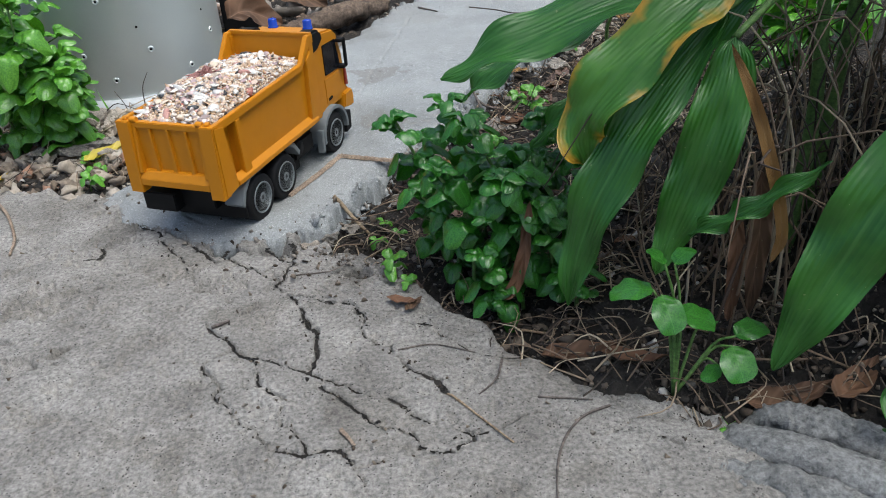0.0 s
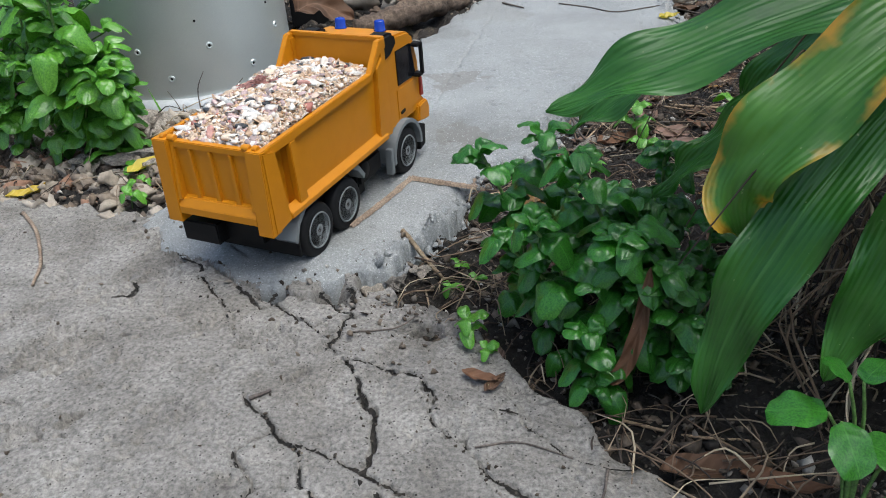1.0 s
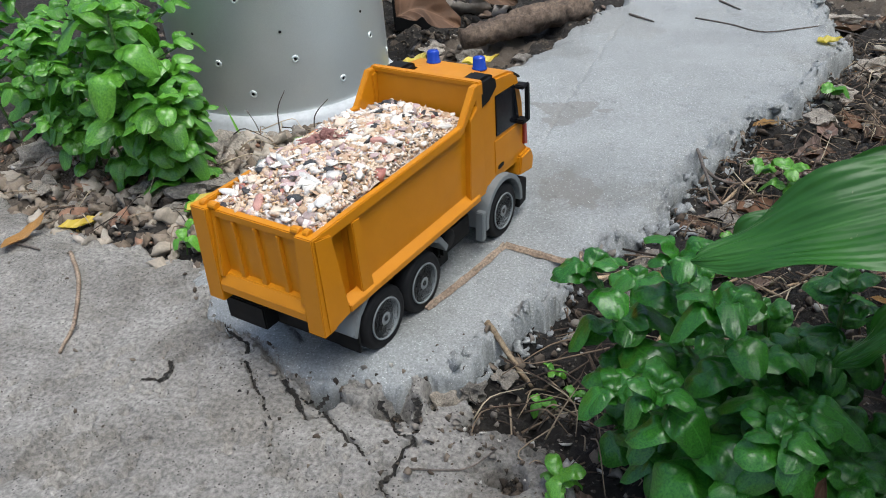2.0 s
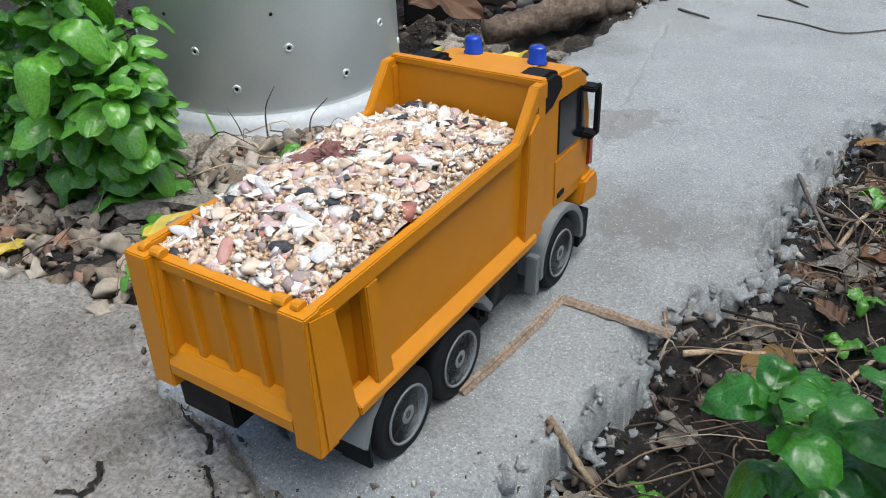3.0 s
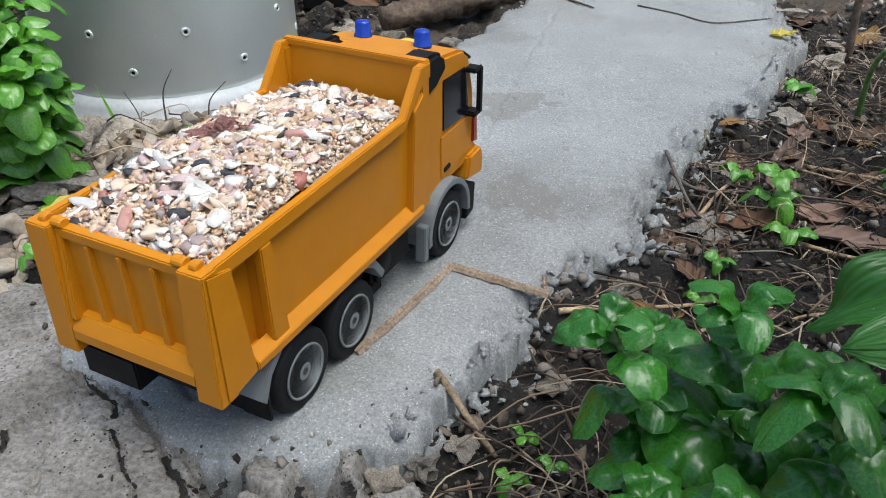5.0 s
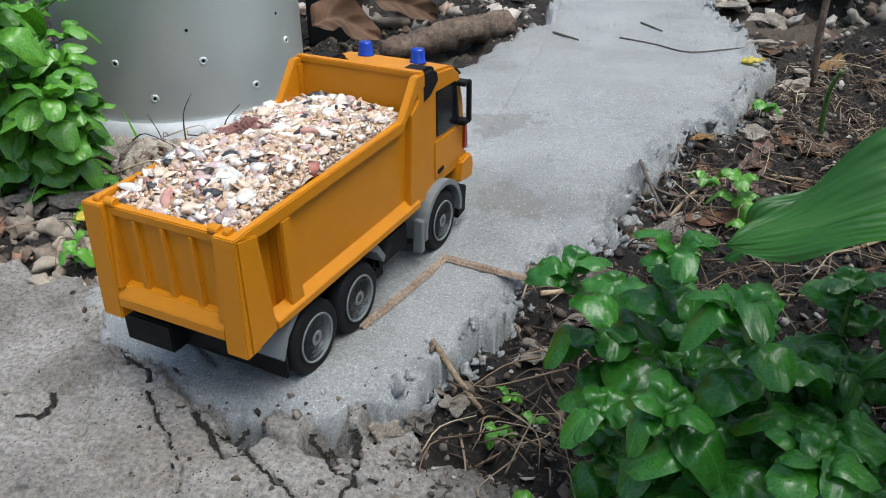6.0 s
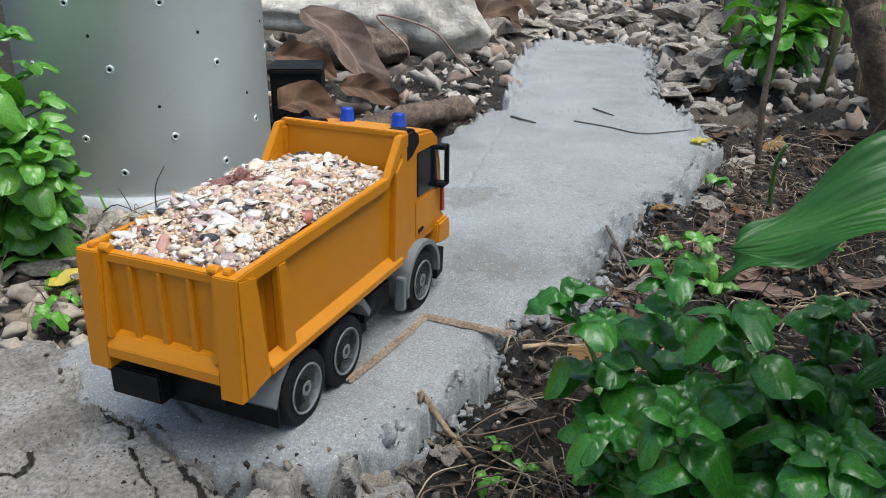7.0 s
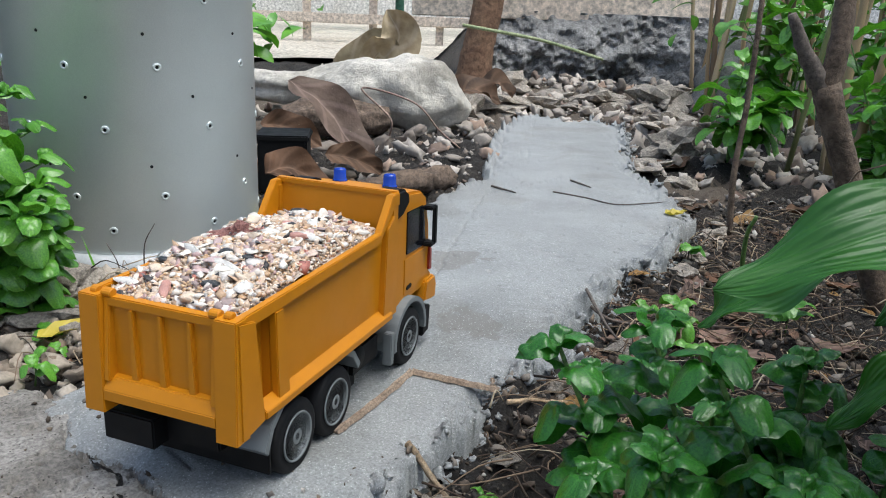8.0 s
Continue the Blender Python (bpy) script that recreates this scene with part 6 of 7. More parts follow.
def stalk(pts, r0, r1, mat=None, name="stalk"):
    v, f = tube_mesh(smooth_path([np.array(p) - off for p in pts], 16), (r0, r1), 8)
    return raw(name, v, f, mat or M_STEM, big)


big_leaf([(0.275, 0.60, 0.232), (0.20, 0.578, 0.232), (0.105, 0.563, 0.203), (0.045, 0.567, 0.176)], 0.048, None, "long green leaf with a brown tip", (-0.15, -0.45, 0.9), seed=1)
big_leaf([(0.25, 0.64, 0.215), (0.16, 0.63, 0.195), (0.09, 0.62, 0.165), (0.058, 0.622, 0.140)], 0.034, None, "", (-0.3, -0.3, 0.9), seed=2)
big_leaf([(0.235, 0.552, 0.243), (0.198, 0.53, 0.226), (0.155, 0.513, 0.194), (0.133, 0.512, 0.160), (0.138, 0.515, 0.130)], 0.044, M_BIGLEAF_Y, "yellowing green leaf with an orange edge", seed=3)
big_leaf([(0.222, 0.535, 0.222), (0.180, 0.512, 0.178), (0.152, 0.496, 0.140), (0.133, 0.490, 0.095), (0.124, 0.488, 0.042)], 0.036, None, "", (-0.45, -0.75, 0.45), seed=4)
big_leaf([(0.224, 0.522, 0.208), (0.218, 0.507, 0.180), (0.206, 0.500, 0.136), (0.194, 0.498, 0.098), (0.182, 0.494, 0.060)], 0.036, None, "", (-0.3, -0.9, 0.3), seed=5)
big_leaf([(0.36, 0.46, 0.23), (0.295, 0.437, 0.155), (0.268, 0.431, 0.100), (0.242, 0.430, 0.028)], 0.046, M_BIGLEAF, "dark green leaf with yellow-brown edges", (-0.5, -0.8, 0.2), seed=6)
big_leaf([(0.22, 0.61, 0.205), (0.165, 0.602, 0.165), (0.133, 0.60, 0.135), (0.108, 0.60, 0.108)], 0.022, None, "", (-0.3, -0.5, 0.8), seed=7)
big_leaf([(0.30, 0.62, 0.25), (0.25, 0.66, 0.21), (0.20, 0.69, 0.16), (0.17, 0.70, 0.115)], 0.040, None, "", (-0.2, -0.5, 0.8), seed=8)
big_leaf([(0.30, 0.60, 0.25), (0.255, 0.59, 0.225), (0.215, 0.585, 0.185), (0.19, 0.58, 0.15)], 0.038, None, "", (-0.3, -0.5, 0.8), seed=9)
# further leaves towards the right, added mostly out of view to darken the bed
big_leaf([(0.34, 0.58, 0.27), (0.38, 0.54, 0.25), (0.41, 0.50, 0.20), (0.42, 0.48, 0.14)], 0.050, None, "", (0.2, -0.6, 0.7), seed=10)
big_leaf([(0.33, 0.62, 0.28), (0.38, 0.63, 0.27), (0.45, 0.62, 0.22), (0.48, 0.61, 0.17)], 0.055, None, "", (0.3, -0.3, 0.9), seed=11)
big_leaf([(0.32, 0.58, 0.27), (0.33, 0.52, 0.285), (0.36, 0.45, 0.27), (0.39, 0.41, 0.23)], 0.055, None, "", (0.2, -0.2, 0.9), seed=12)
big_leaf([(0.31, 0.65, 0.27), (0.30, 0.72, 0.26), (0.29, 0.79, 0.21), (0.285, 0.82, 0.16)], 0.055, None, "", (0, 0.3, 0.9), seed=13)
big_leaf([(0.33, 0.65, 0.26), (0.38, 0.70, 0.25), (0.44, 0.75, 0.19)], 0.055, None, "", (0.2, 0.2, 0.9), seed=14)
big_leaf([(0.195, 0.475, 0.100), (0.225, 0.46, 0.125), (0.262, 0.45, 0.158)], 0.013, None, "narrow grass-like leaf", (0, -0.5, 0.8), seed=15)
big_leaf([(0.33, 0.42, 0.06), (0.31, 0.40, 0.052), (0.295, 0.39, 0.03), (0.30, 0.385, 0.012)], 0.016, None, "", (0, -0.5, 0.8), seed=16)
# unseen canopy of leaves, added above the plant to keep light off the bed
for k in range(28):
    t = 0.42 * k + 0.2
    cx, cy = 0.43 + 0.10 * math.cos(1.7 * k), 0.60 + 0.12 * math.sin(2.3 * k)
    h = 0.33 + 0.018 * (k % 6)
    if k >= 15:   # upper tiers, also unseen, arch out over the bed to shade it
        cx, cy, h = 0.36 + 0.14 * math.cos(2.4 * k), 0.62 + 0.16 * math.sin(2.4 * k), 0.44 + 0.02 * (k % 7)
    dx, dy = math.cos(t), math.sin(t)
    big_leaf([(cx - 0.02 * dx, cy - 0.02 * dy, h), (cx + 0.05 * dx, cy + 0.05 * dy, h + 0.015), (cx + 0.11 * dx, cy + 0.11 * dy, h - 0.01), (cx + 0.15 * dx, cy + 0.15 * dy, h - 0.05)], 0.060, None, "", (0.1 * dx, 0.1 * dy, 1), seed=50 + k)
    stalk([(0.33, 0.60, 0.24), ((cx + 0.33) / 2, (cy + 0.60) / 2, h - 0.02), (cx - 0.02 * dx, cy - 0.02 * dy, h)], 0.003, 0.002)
stalk([(0.31, 0.60, ground_z(0.31, 0.60)), (0.318, 0.61, 0.12), (0.305, 0.61, 0.26)], 0.007, 0.004)
stalk([(0.33, 0.62, ground_z(0.33, 0.62)), (0.335, 0.62, 0.14), (0.33, 0.60, 0.28)], 0.006, 0.004)
for p in [[(0.305, 0.61, 0.25), (0.29, 0.605, 0.25), (0.275, 0.60, 0.232)], [(0.305, 0.61, 0.25), (0.27, 0.58, 0.26), (0.235, 0.552, 0.243)], [(0.305, 0.60, 0.24), (0.26, 0.56, 0.24), (0.222, 0.535, 0.222)],
          [(0.305, 0.60, 0.23), (0.26, 0.55, 0.228), (0.224, 0.522, 0.208)], [(0.33, 0.60, 0.26), (0.35, 0.53, 0.26), (0.36, 0.46, 0.23)], [(0.305, 0.61, 0.24), (0.28, 0.63, 0.235), (0.25, 0.64, 0.215)]]:
    stalk(p, 0.0032, 0.0022)
dry = [([(0.207, 0.475, 0.219), (0.228, 0.47, 0.173), (0.249, 0.47, 0.107), (0.245, 0.468, 0.082)], 0.0075, M_TANLEAF, "hanging tan dead leaf"), ([(0.243, 0.50, 0.130), (0.248, 0.50, 0.09), (0.250, 0.50, 0.020)], 0.014, M_DRYLEAF, "hanging brown shrivelled leaf"),
       ([(0.235, 0.51, 0.10), (0.238, 0.505, 0.06), (0.236, 0.50, 0.015)], 0.011, M_DRYLEAF, "hanging brown shrivelled leaf"), ([(0.30, 0.47, 0.15), (0.298, 0.465, 0.11), (0.292, 0.46, 0.06)], 0.014, M_DRYLEAF, "hanging brown shrivelled leaf"),
       ([(0.20, 0.56, 0.195), (0.185, 0.54, 0.19), (0.165, 0.53, 0.172)], 0.008, M_TANLEAF, "thin tan dead leaf"), ([(0.104, 0.56, 0.085), (0.100, 0.557, 0.045), (0.090, 0.555, 0.012), (0.070, 0.555, 0.006)], 0.010, M_DRYLEAF, "hanging brown shrivelled leaf"),
       ([(0.34, 0.45, 0.19), (0.335, 0.44, 0.12), (0.33, 0.43, 0.06)], 0.018, M_DRYLEAF, "hanging brown shrivelled leaf")]
for k, (pts, w, m, lab) in enumerate(dry):
    v, f, u = blade_mesh([np.array(p) - off for p in pts], w, (-0.3, -0.9, 0.2), 22, 8, 0.5, w * 0.25, 4, (0.5, 0.5), w * 0.06, 30 + k)
    raw("dead_leaf", v, f, m, big, lab, True, u)
# dry hanging stalks behind the leaves
rng = np.random.default_rng(23)
V, F, n = [], [], 0
for k in range(190):
    x, y = rng.uniform(0.20, 0.50), rng.uniform(0.47, 0.72)
    z = ground_z(x, y)
    top = rng.uniform(0.08, 0.26)
    t = rng.uniform(0, 6.28)
    p = smooth_path([(x, y, z - 0.002), (x + rng.normal(0, 0.02), y + rng.normal(0, 0.02), z + top * 0.6), (x + math.cos(t) * 0.06, y + math.sin(t) * 0.05, z + top * rng.uniform(0.7, 1.0)), (x + math.cos(t) * 0.11, y + math.sin(t) * 0.08, z + top * rng.uniform(0.2, 0.8))], 10)
    v, f = tube_mesh(p, (rng.uniform(0.0006, 0.0014), 0.0004), 5)
    V += v
    F += [tuple(i + n for i in q) for q in f]
    n += len(v)
tagged(raw("dead_stems", V, F, bpy.data.materials["dry_stalks"], None, "", True), "tangle of thin dead stems and roots under the plant", "litter", kind="stuff")

# ---------------- slender trunk and stems beside the path ----------------
tree = empty("small_tree", pose(0.361, 1.05, -0.02), "slender grey-brown tree with a forked trunk", "tree")
rt = np.random.default_rng(3)
v, f = tube_mesh(smooth_path([(0, 0, 0), (-0.030, 0.0, 0.07), (-0.062, 0, 0.146), (-0.096, 0, 0.226)], 20), (0.0130, 0.0115, 0.0112, 0.0125), 14, rt, 0.11)
raw("trunk", v, f, M_BARK, tree)
v, f = tube_mesh(smooth_path([(-0.096, 0, 0.216), (-0.090, 0.0, 0.26), (-0.088, 0.01, 0.33), (-0.085, 0.02, 0.55)], 18), (0.0100, 0.009, 0.008), 12, rt, 0.06)
raw("limb", v, f, M_BARK, tree)
v, f = tube_mesh(smooth_path([(-0.096, 0, 0.218), (-0.118, -0.005, 0.25), (-0.138, -0.008, 0.285)], 12), (0.0090, 0.0075, 0.004), 10, rt, 0.2)
raw("stub", v, f, M_DARKTWIG, tree, "dark broken stub of a limb")
for name, pts, r0 in [("thin_stem", [(0.287, 1.32, -0.02), (0.281, 1.32, 0.075), (0.288, 1.33, 0.18), (0.284, 1.33, 0.42)], 0.0045), ("thin_stem", [(0.262, 1.18, -0.02), (0.258, 1.17, 0.03), (0.262, 1.16, 0.055)], 0.003)]:
    tagged(tube(name, pts, (r0, r0 * 0.7), M_BARK if r0 > 0.004 else M_STEM, None, 8, 16, "", rt, 0.08), "thin upright woody stem beside the path" if r0 > 0.004 else "cut green stem standing beside the path", "stem")
blade("grass_blade", [(-0.405, 1.03, -0.03), (-0.41, 1.03, 0.0), (-0.42, 1.03, 0.035)], 0.006, M_WEED_L, None, "")
tagged(bpy.data.objects["grass_blade"], "single grass blade in front of the drum", "grass")
rg = np.random.default_rng(9)
for x, y, h, dx in [(-0.36, 1.03, 0.05, 0.012), (-0.385, 1.035, 0.05, -0.015), (-0.33, 1.05, 0.045, 0.02)]:
    z = ground_z(x, y)
    tagged(tube("dry_stalk", [(x, y, z), (x + dx * 0.2, y, z + h * 0.6), (x + dx, y + 0.004, z + h)], (0.0009, 0.0004), M_DARKTWIG, None, 5, 10), "thin dark stalk in front of the drum", "twig")

# ---------------- behind the path ----------------
log = tube("firewood_log", [(-0.235, 1.345, 0.004), (-0.16, 1.395, 0.014), (-0.085, 1.475, 0.014)], (0.013, 0.018, 0.017), M_BARK, None, 16, 28, "", rt, 0.22)
tagged(log, "weathered grey-brown log lying beside the path", "log")
pot = empty("plastic_pot", pose(-0.335, 1.49, ground_z(-0.335, 1.49), 0, 0, 8), "black square plastic nursery pot behind the drum", "pot")
bm = bmesh.new()
box(bm, -0.036, 0.036, -0.036, 0.036, 0.0, 0.084, 0.003)
part("pot_body", bm, M_BLACK, pot)
part("pot_rim", box(bmesh.new(), -0.039, 0.039, -0.039, 0.039, 0.078, 0.087, 0.002), M_BLACK, pot)


def curled(name, pts, width, mat, label, up, seed, fold=0.6):
    v, f, u = blade_mesh(pts, width, up, 22, 10, fold, width * 0.12, 2.2, (0.5, 0.6), width * 0.03, seed)
    return tagged(raw(name, v, f, mat, None, "", True, u), label, "leaf", "large dead leaves")


curled("dead_leaf", [(-0.345, 1.56, 0.135), (-0.29, 1.555, 0.100), (-0.245, 1.54, 0.045), (-0.22, 1.53, 0.0)], 0.066, M_MAUVELEAF, "large curled mauve-brown dead leaf leaning behind the drum", (0.5, -0.6, 0.5), 81)
curled("dead_leaf", [(-0.33, 1.36, 0.03), (-0.30, 1.38, 0.035), (-0.25, 1.40, 0.005)], 0.05, M_DRYLEAF, "curled brown dead leaf lying behind the drum", (0.1, -0.6, 0.6), 82)
curled("dead_leaf", [(-0.27, 1.47, 0.04), (-0.23, 1.49, 0.03), (-0.19, 1.52, 0.005)], 0.04, M_DRYLEAF, "curled brown dead leaf lying behind the drum", (0.1, -0.7, 0.5), 83)
curled("dead_leaf", [(-0.42, 1.66, 0.05), (-0.37, 1.68, 0.04), (-0.32, 1.69, 0.01)], 0.05, M_DRYLEAF, "dark curled dead leaf behind the drum", (0.1, -0.7, 0.5), 84)
curled("dead_leaf", [(-0.30, 2.30, 0.0), (-0.30, 2.31, 0.10), (-0.255, 2.30, 0.17), (-0.285, 2.29, 0.235)], 0.12, M_PALELEAF, "large upright pale tan dead leaf behind the log", (0.2, -0.9, 0.1), 85)
curled("dead_leaf", [(-0.42, 2.34, 0.02), (-0.37, 2.33, 0.10), (-0.30, 2.32, 0.15), (-0.25, 2.31, 0.11)], 0.08, M_PALELEAF, "large upright pale tan dead leaf behind the log", (-0.2, -0.9, 0.3), 86)
curled("dead_leaf", [(-0.13, 2.30, 0.03), (-0.07, 2.31, 0.055), (0.0, 2.33, 0.02)], 0.07, M_DRYLEAF, "red-brown dead leaf on the rubble", (0, -0.5, 0.8), 87)
curled("dead_leaf", [(-0.06, 2.36, 0.04), (-0.01, 2.37, 0.065), (0.03, 2.38, 0.03)], 0.06, M_DRYLEAF, "red-brown dead leaf on the rubble", (0, -0.5, 0.8), 88)


def driftwood(path, radii, seed):
    p = smooth_path(path, 80)
    rr = np.interp(np.linspace(0, 1, len(p)), np.linspace(0, 1, len(radii)), radii)
    V, F, seg = [], [], 36
    t = np.gradient(p, axis=0)
    for i in range(len(p)):
        d = Vector(t[i]).normalized()
        u = d.cross(Vector((0, 0, 1))).normalized()
        w = u.cross(d)
        for k in range(seg):
            a = 2 * math.pi * k / seg
            q = u * math.cos(a) * 1.0 + w * math.sin(a) * 0.85
            s = Vector(p[i])
            nz = 1 + 0.38 * noise.noise(s * 9 + q * 1.1 + Vector((seed, 0, 0))) + 0.22 * noise.noise(s * 18 + q * 3.0) + 0.10 * noise.noise(s * 30 + q * 8)
            V.append(s + q * rr[i] * nz)
    for i in range(len(p) - 1):
        for k in range(seg):
            F.append((i * seg + k, i * seg + (k + 1) % seg, (i + 1) * seg + (k + 1) % seg, (i + 1) * seg + k))
    F += [tuple(range(seg))[::-1], tuple((len(p) - 1) * seg + k for k in range(seg))]
    return V, F


V, F = driftwood([(-0.85, 2.10, 0.08), (-0.55, 2.08, 0.072), (-0.40, 2.06, 0.070), (-0.28, 2.05, 0.070), (-0.16, 2.06, 0.055), (-0.085, 2.08, 0.02)], (0.035, 0.038, 0.046, 0.072, 0.080, 0.040), 2)
tagged(raw("driftwood_log", V, F, M_DRIFT, None, "", True), "bleached knobbly white log lying across the rubble", "log")
V, F = driftwood([(-0.44, 1.90, 0.02), (-0.35, 1.93, 0.03), (-0.24, 1.97, 0.02)], (0.03, 0.045, 0.03), 7)
tagged(raw("root_lump", V, F, M_BARK, None, "", True), "dark weathered root lump under the log", "log")
tagged(tube("wire", [(-0.22, 1.80, 0.0), (-0.21, 1.78, 0.05), (-0.27, 1.82, 0.10), (-0.17, 1.80, 0.08), (-0.12, 1.80, 0.03), (-0.08, 1.79, 0.0)], (0.0022, 0.0018), M_MAUVETWIG, None, 6, 34), "looping brown dry vine in front of the log", "vine")

# rubble-faced wall with boards above
def wall_face(X, Z):
    return 0.10 * fbm(X, Z, 7, 4, 91, 0.6) + 0.05 * np.abs(fbm(X, Z, 16, 3, 92)) + 0.03 * fbm(X, Z, 50, 2, 93)


xs, zs = np.linspace(-0.10, 0.86, 150), np.linspace(-0.06, 0.235, 60)
X, Zm = np.meshgrid(xs, zs)
Yw = 3.20 - 0.30 * smoothstep(0.50, 0.80, X) - wall_face(X, Zm) + 0.10 * smoothstep(0.10, 0.24, Zm)
V = list(np.stack([X, Yw, Zm], -1).reshape(-1, 3)) + list(np.stack([X, Yw * 0 + 3.45, Zm], -1).reshape(-1, 3))
nx, nz = len(xs), len(zs)
F = []
for b0, flip in ((0, False), (nx * nz, True)):
    for i in range(nz - 1):
        for j in range(nx - 1):
            q = (b0 + i * nx + j, b0 + i * nx + j + 1, b0 + (i + 1) * nx + j + 1, b0 + (i + 1) * nx + j)
            F.append(q[::-1] if flip else q)
for j in range(nx - 1):
    F.append(((nz - 1) * nx + j, (nz - 1) * nx + j + 1, nx * nz + (nz - 1) * nx + j + 1, nx * nz + (nz - 1) * nx + j))
wall = raw("wall_north", V, F, M_RUBBLE, None, "", False)
tagged(wall, "rough lumpy grey rubble and mortar wall base", "wall", kind="structure")
boards = empty("board_fence", pose(0.3, 3.30, 0.20), "pale weathered wooden boards above the rubble wall", "fence")
for k in range(7):
    bm = bmesh.new()
    box(bm, -0.62, 0.50, -0.012, 0.012, 0.005 + k * 0.095, 0.097 + k * 0.095, 0.003)
    part("board", bm, M_BOARD, boards)
trunk2 = tube("tree_trunk", [(-0.088, 3.0, -0.02), (-0.075, 3.0, 0.10), (-0.050, 3.0, 0.24), (0.0, 3.02, 0.6), (0.05, 3.05, 1.2)], (0.062, 0.050, 0.048, 0.045), M_REDBARK, None, 18, 26, "", rt, 0.05)
tagged(trunk2, "red-brown tree trunk rising in front of the wall", "tree")
pole = tube("green_post", [(-0.36, 3.25, -0.02), (-0.36, 3.25, 0.9)], (0.016, 0.016), M_POST, None, 10, 4)
tagged(pole, "dark green painted post beside the board fence", "post")
block = tube("mortar_lump", [(0.60, 2.52, -0.03), (0.63, 2.55, 0.08), (0.70, 2.62, 0.20), (0.74, 2.68, 0.24)], (0.10, 0.09, 0.07, 0.03), M_KERB, None, 16, 18, "", rt, 0.16)
tagged(block, "pale grey lump of mortar at the wall's corner", "stone")
tagged(tube("vine", [(-0.11, 3.02 - 0.5, 0.20), (0.10, 2.5, 0.17), (0.26, 2.45, 0.13)], (0.005, 0.004), M_WEED_STEM, None, 6, 20), "pale green creeping vine stem across the rubble", "vine")
fence = empty("rail_fence", pose(-0.9, 4.6, -0.02), "weathered wooden rail fence behind the log", "fence")
for z in (0.14, 0.34):
    part("rail", box(bmesh.new(), -0.9, 0.75, -0.015, 0.015, z, z + 0.05, 0.004), M_BOARD, fence)
for x in (-0.8, -0.45, -0.1, 0.25, 0.6):
    part("post", box(bmesh.new(), x - 0.02, x + 0.02, 0.016, 0.05, 0.0, 0.7, 0.004), M_BOARD, fence)


# shrubs and thicket
def shrub(x, y, h, n, spread, size, seed, label, units=None, lean=(0, 0)):
    r = np.random.default_rng(seed)
    z = ground_z(x, y) - 0.003
    plant = empty("shrub", pose(x, y, z), label, "shrub", "shrubs behind the path")
    for k in range(n):
        t = r.uniform(0, 6.28)
        hh = h * r.uniform(0.55, 1.0)
        sp = spread * r.uniform(0.3, 1.0)
        path = smooth_path([(0, 0, 0), (math.cos(t) * sp * 0.35 + lean[0] * 0.3, math.sin(t) * sp * 0.35, hh * 0.55), (math.cos(t) * sp + lean[0], math.sin(t) * sp + lean[1], hh)], 10)
        v, f = tube_mesh(path, (0.0022, 0.001), 5)
        raw("stem", v, f, M_STEM, plant)
        for i in range(3, 11):
            for q in range(2):
                put_leaf(units or U_SHRUB, plant, path[i], r.uniform(0, 6.28), r.uniform(-0.3, 0.5), size * r.uniform(0.6, 1.2), r)
    return plant


SH = "green broad-leaved shrub growing beside the path"
shrub(0.40, 1.75, 0.18, 5, 0.09, 0.07, 601, SH)
shrub(0.50, 1.40, 0.24, 4, 0.08, 0.055, 603, SH)
shrub(0.60, 1.60, 0.30, 4, 0.12, 0.07, 604, SH)
shrub(0.50, 1.15, 0.22, 5, 0.08, 0.055, 605, SH)
shrub(0.60, 2.05, 0.34, 4, 0.14, 0.08, 606, SH)
shrub(0.82, 1.95, 0.40, 4, 0.16, 0.085, 607, SH)
shrub(0.72, 2.4, 0.40, 4, 0.12, 0.08, 608, SH)
shrub(0.98, 2.5, 0.45, 4, 0.16, 0.09, 609, SH)
shrub(0.45, 1.0, 0.20, 5, 0.08, 0.05, 610, SH)
rng = np.random.default_rng(41)
V, F, n = [], [], 0
for k in range(110):
    x, y = rng.uniform(0.50, 1.5), rng.uniform(1.5, 3.0)
    if x < 0.42 + 0.12 * (y - 1.5):
        continue
    h = rng.uniform(0.5, 1.1)
    p = smooth_path([(x, y, -0.03), (x + rng.normal(0, 0.03), y, h * 0.5), (x + rng.normal(0, 0.08), y + rng.normal(0, 0.05), h)], 8)
    v, f = tube_mesh(p, (rng.uniform(0.004, 0.010), 0.003), 6)
    V += v
    F += [tuple(i + n for i in q) for q in f]
    n += len(v)
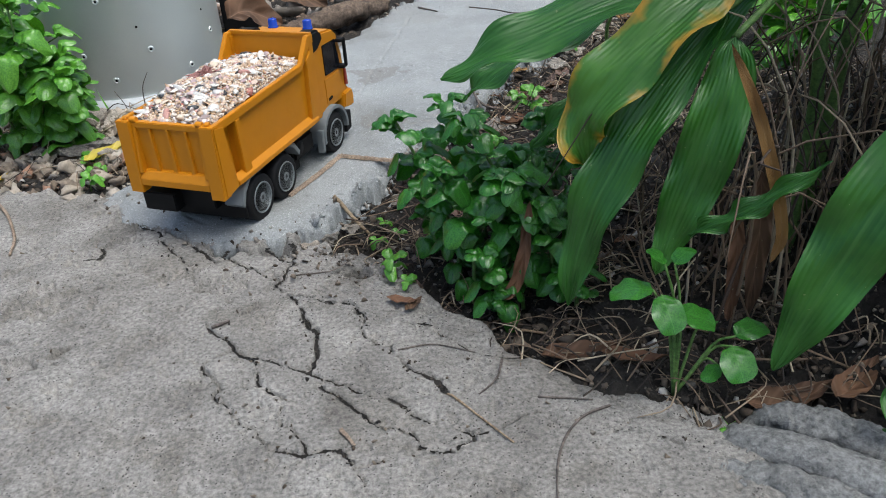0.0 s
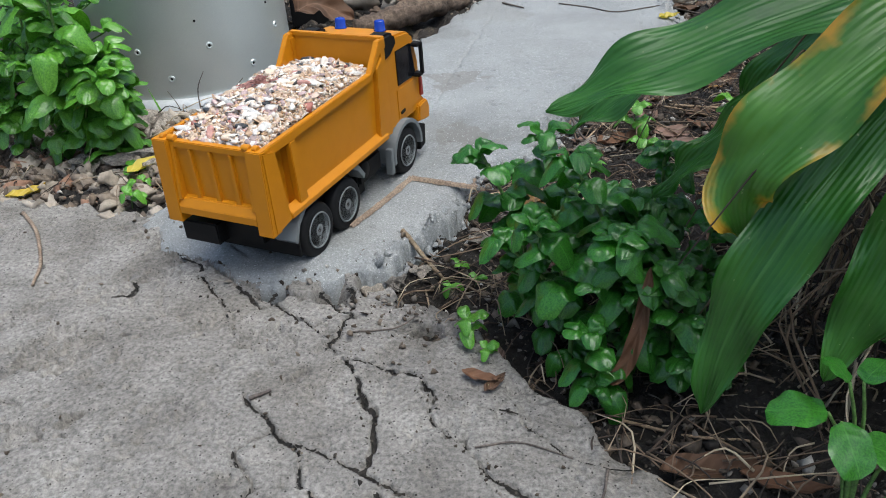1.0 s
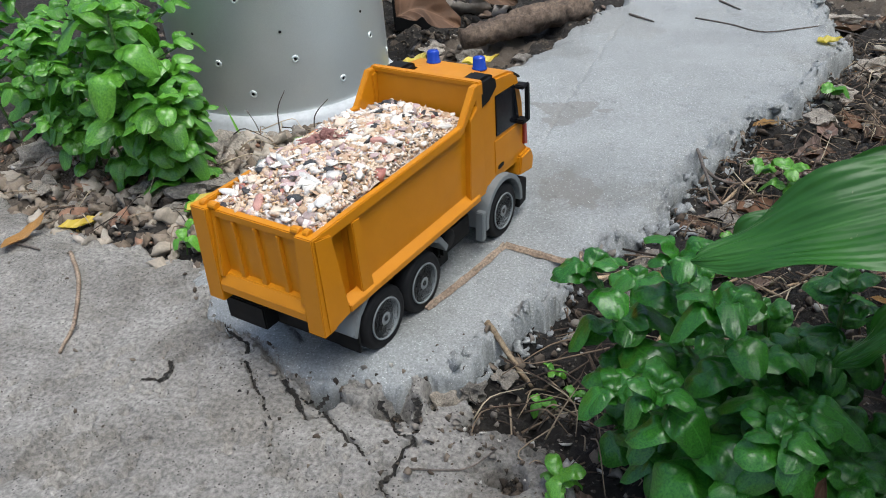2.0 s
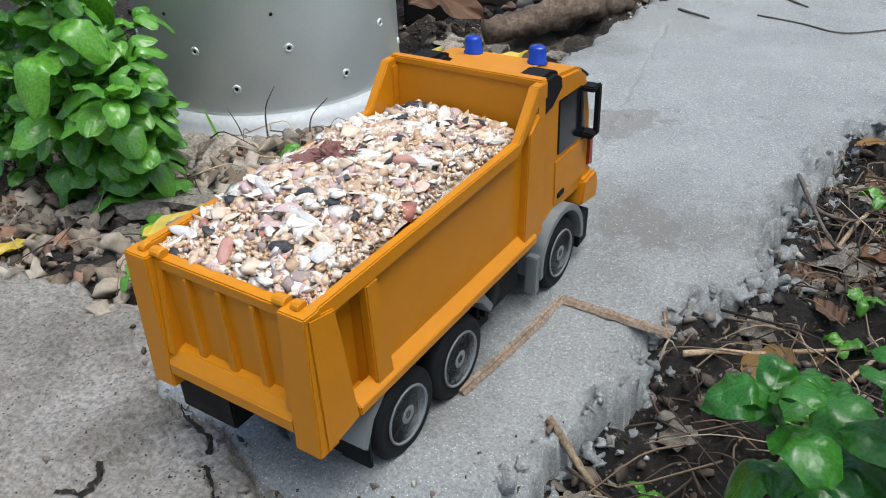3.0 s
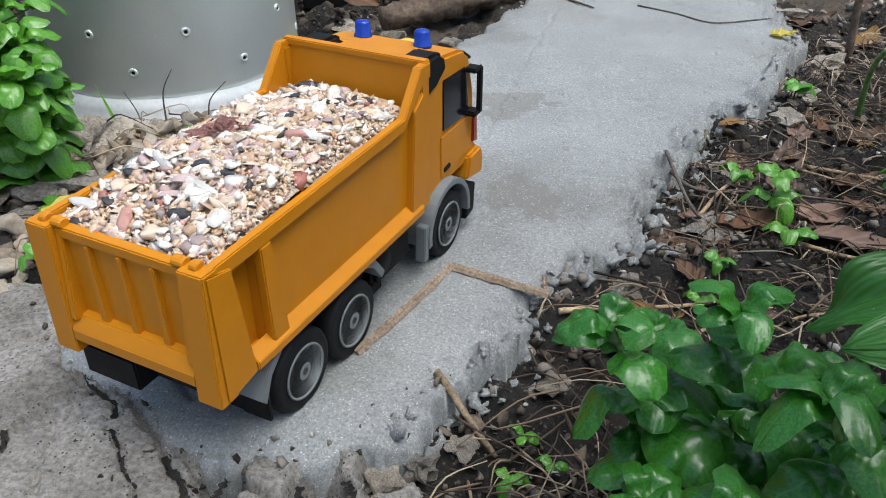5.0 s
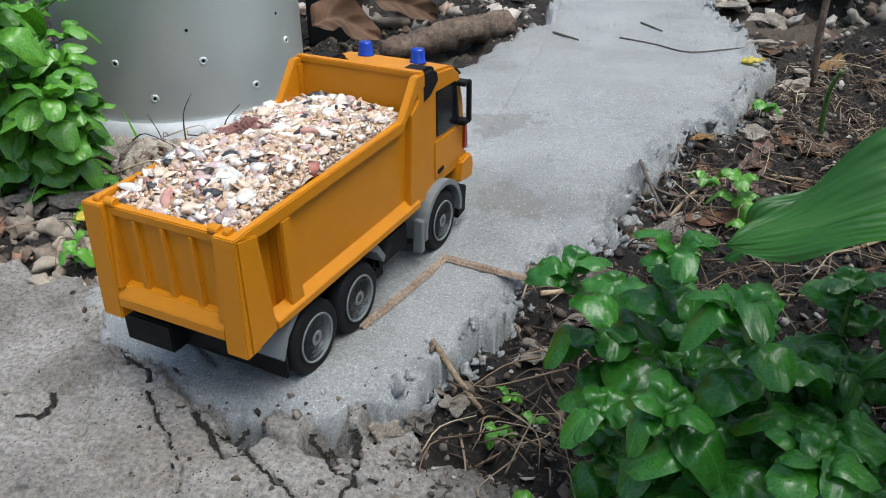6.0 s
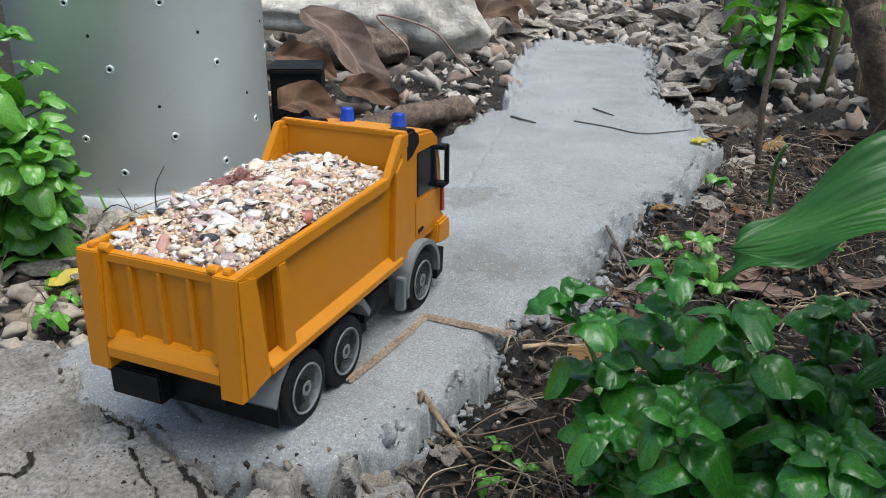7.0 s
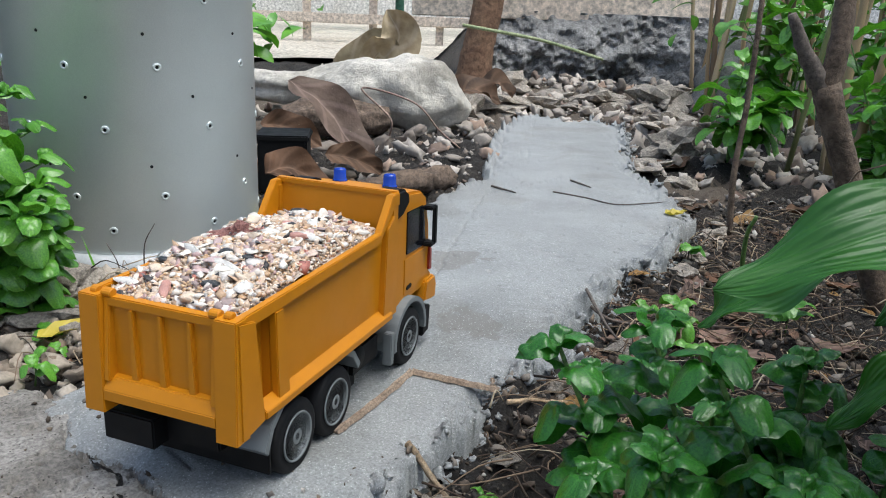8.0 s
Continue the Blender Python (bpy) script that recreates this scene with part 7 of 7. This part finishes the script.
tagged(raw("thicket_canes", V, F, islands("canes", [(0, (0.36, 0.26, 0.15)), (0.35, (0.20, 0.14, 0.09)), (0.6, (0.48, 0.38, 0.24)), (0.85, (0.16, 0.18, 0.07))], 0.7), None, "", True), "thicket of thin upright tan canes", "thicket", kind="stuff")


def foliage(name, n, x0, x1, y0, y1, z0, z1, size, mat, seed, label):
    r = np.random.default_rng(seed)
    V, F, U, k = [], [], [], 0
    centres = np.stack([r.uniform(x0, x1, 40), r.uniform(y0, y1, 40), r.uniform(z0, z1, 40)], 1)
    bv, bf, bu = blade_mesh([(0, 0, 0), (0.4, 0, 0.08), (0.75, 0, 0.05), (1, 0, -0.1)], 0.42, nl=5, nw=2, fold=0.2, shape=(0.7, 0.7))
    bv = np.array(bv)
    for _ in range(n):
        c = centres[r.integers(40)] + r.normal(0, (z1 - z0) * 0.10, 3)
        m = rot_matrix(r, 0.9)
        V += list((bv * size * r.uniform(0.6, 1.3)) @ m.T + c)
        F += [tuple(i + k for i in f) for f in bf]
        U += bu
        k += len(bv)
    return tagged(raw(name, V, F, mat, None, "", True, U), label, "foliage", kind="stuff")


foliage("thicket_leaves", 420, 0.50, 1.5, 1.6, 3.0, 0.15, 1.0, 0.07, M_WEED_L, 71, "mass of green leaves among the canes")
foliage("hedge_leaves", 420, -3.0, 0.6, 5.4, 6.4, 0.15, 1.6, 0.16, M_WEED_L, 72, "distant green hedge behind the fence")
foliage("hedge_leaves", 700, -2.2, -0.75, 2.0, 3.6, 0.0, 0.7, 0.10, M_WEED_L, 73, "green bushes beyond the drum")


# open yard beyond the fence: sunlight painted into the ground, and an added bright backdrop wall
yard = sheet("yard", np.linspace(-4.5, -0.25, 60), np.linspace(3.4, 9.0, 70), lambda X, Y: 0.03 + 0.02 * fbm(X, Y, 2, 3, 101) + 0.008 * fbm(X, Y, 14, 3, 102), M_SUNLIT_YARD)
tagged(yard, "open ground beyond the rail fence, sunlight put into its pale colour", "ground", kind="structure")
# plain pale backdrop, added so the gaps in the thicket look bright
bm = bmesh.new()
box(bm, -5.0, 5.0, 9.0, 9.2, -0.1, 2.6, 0.01)
tagged(part("wall_far", bm, M_BACKDROP), "pale backdrop wall added to give bright gaps beyond the thicket", "wall", kind="structure")
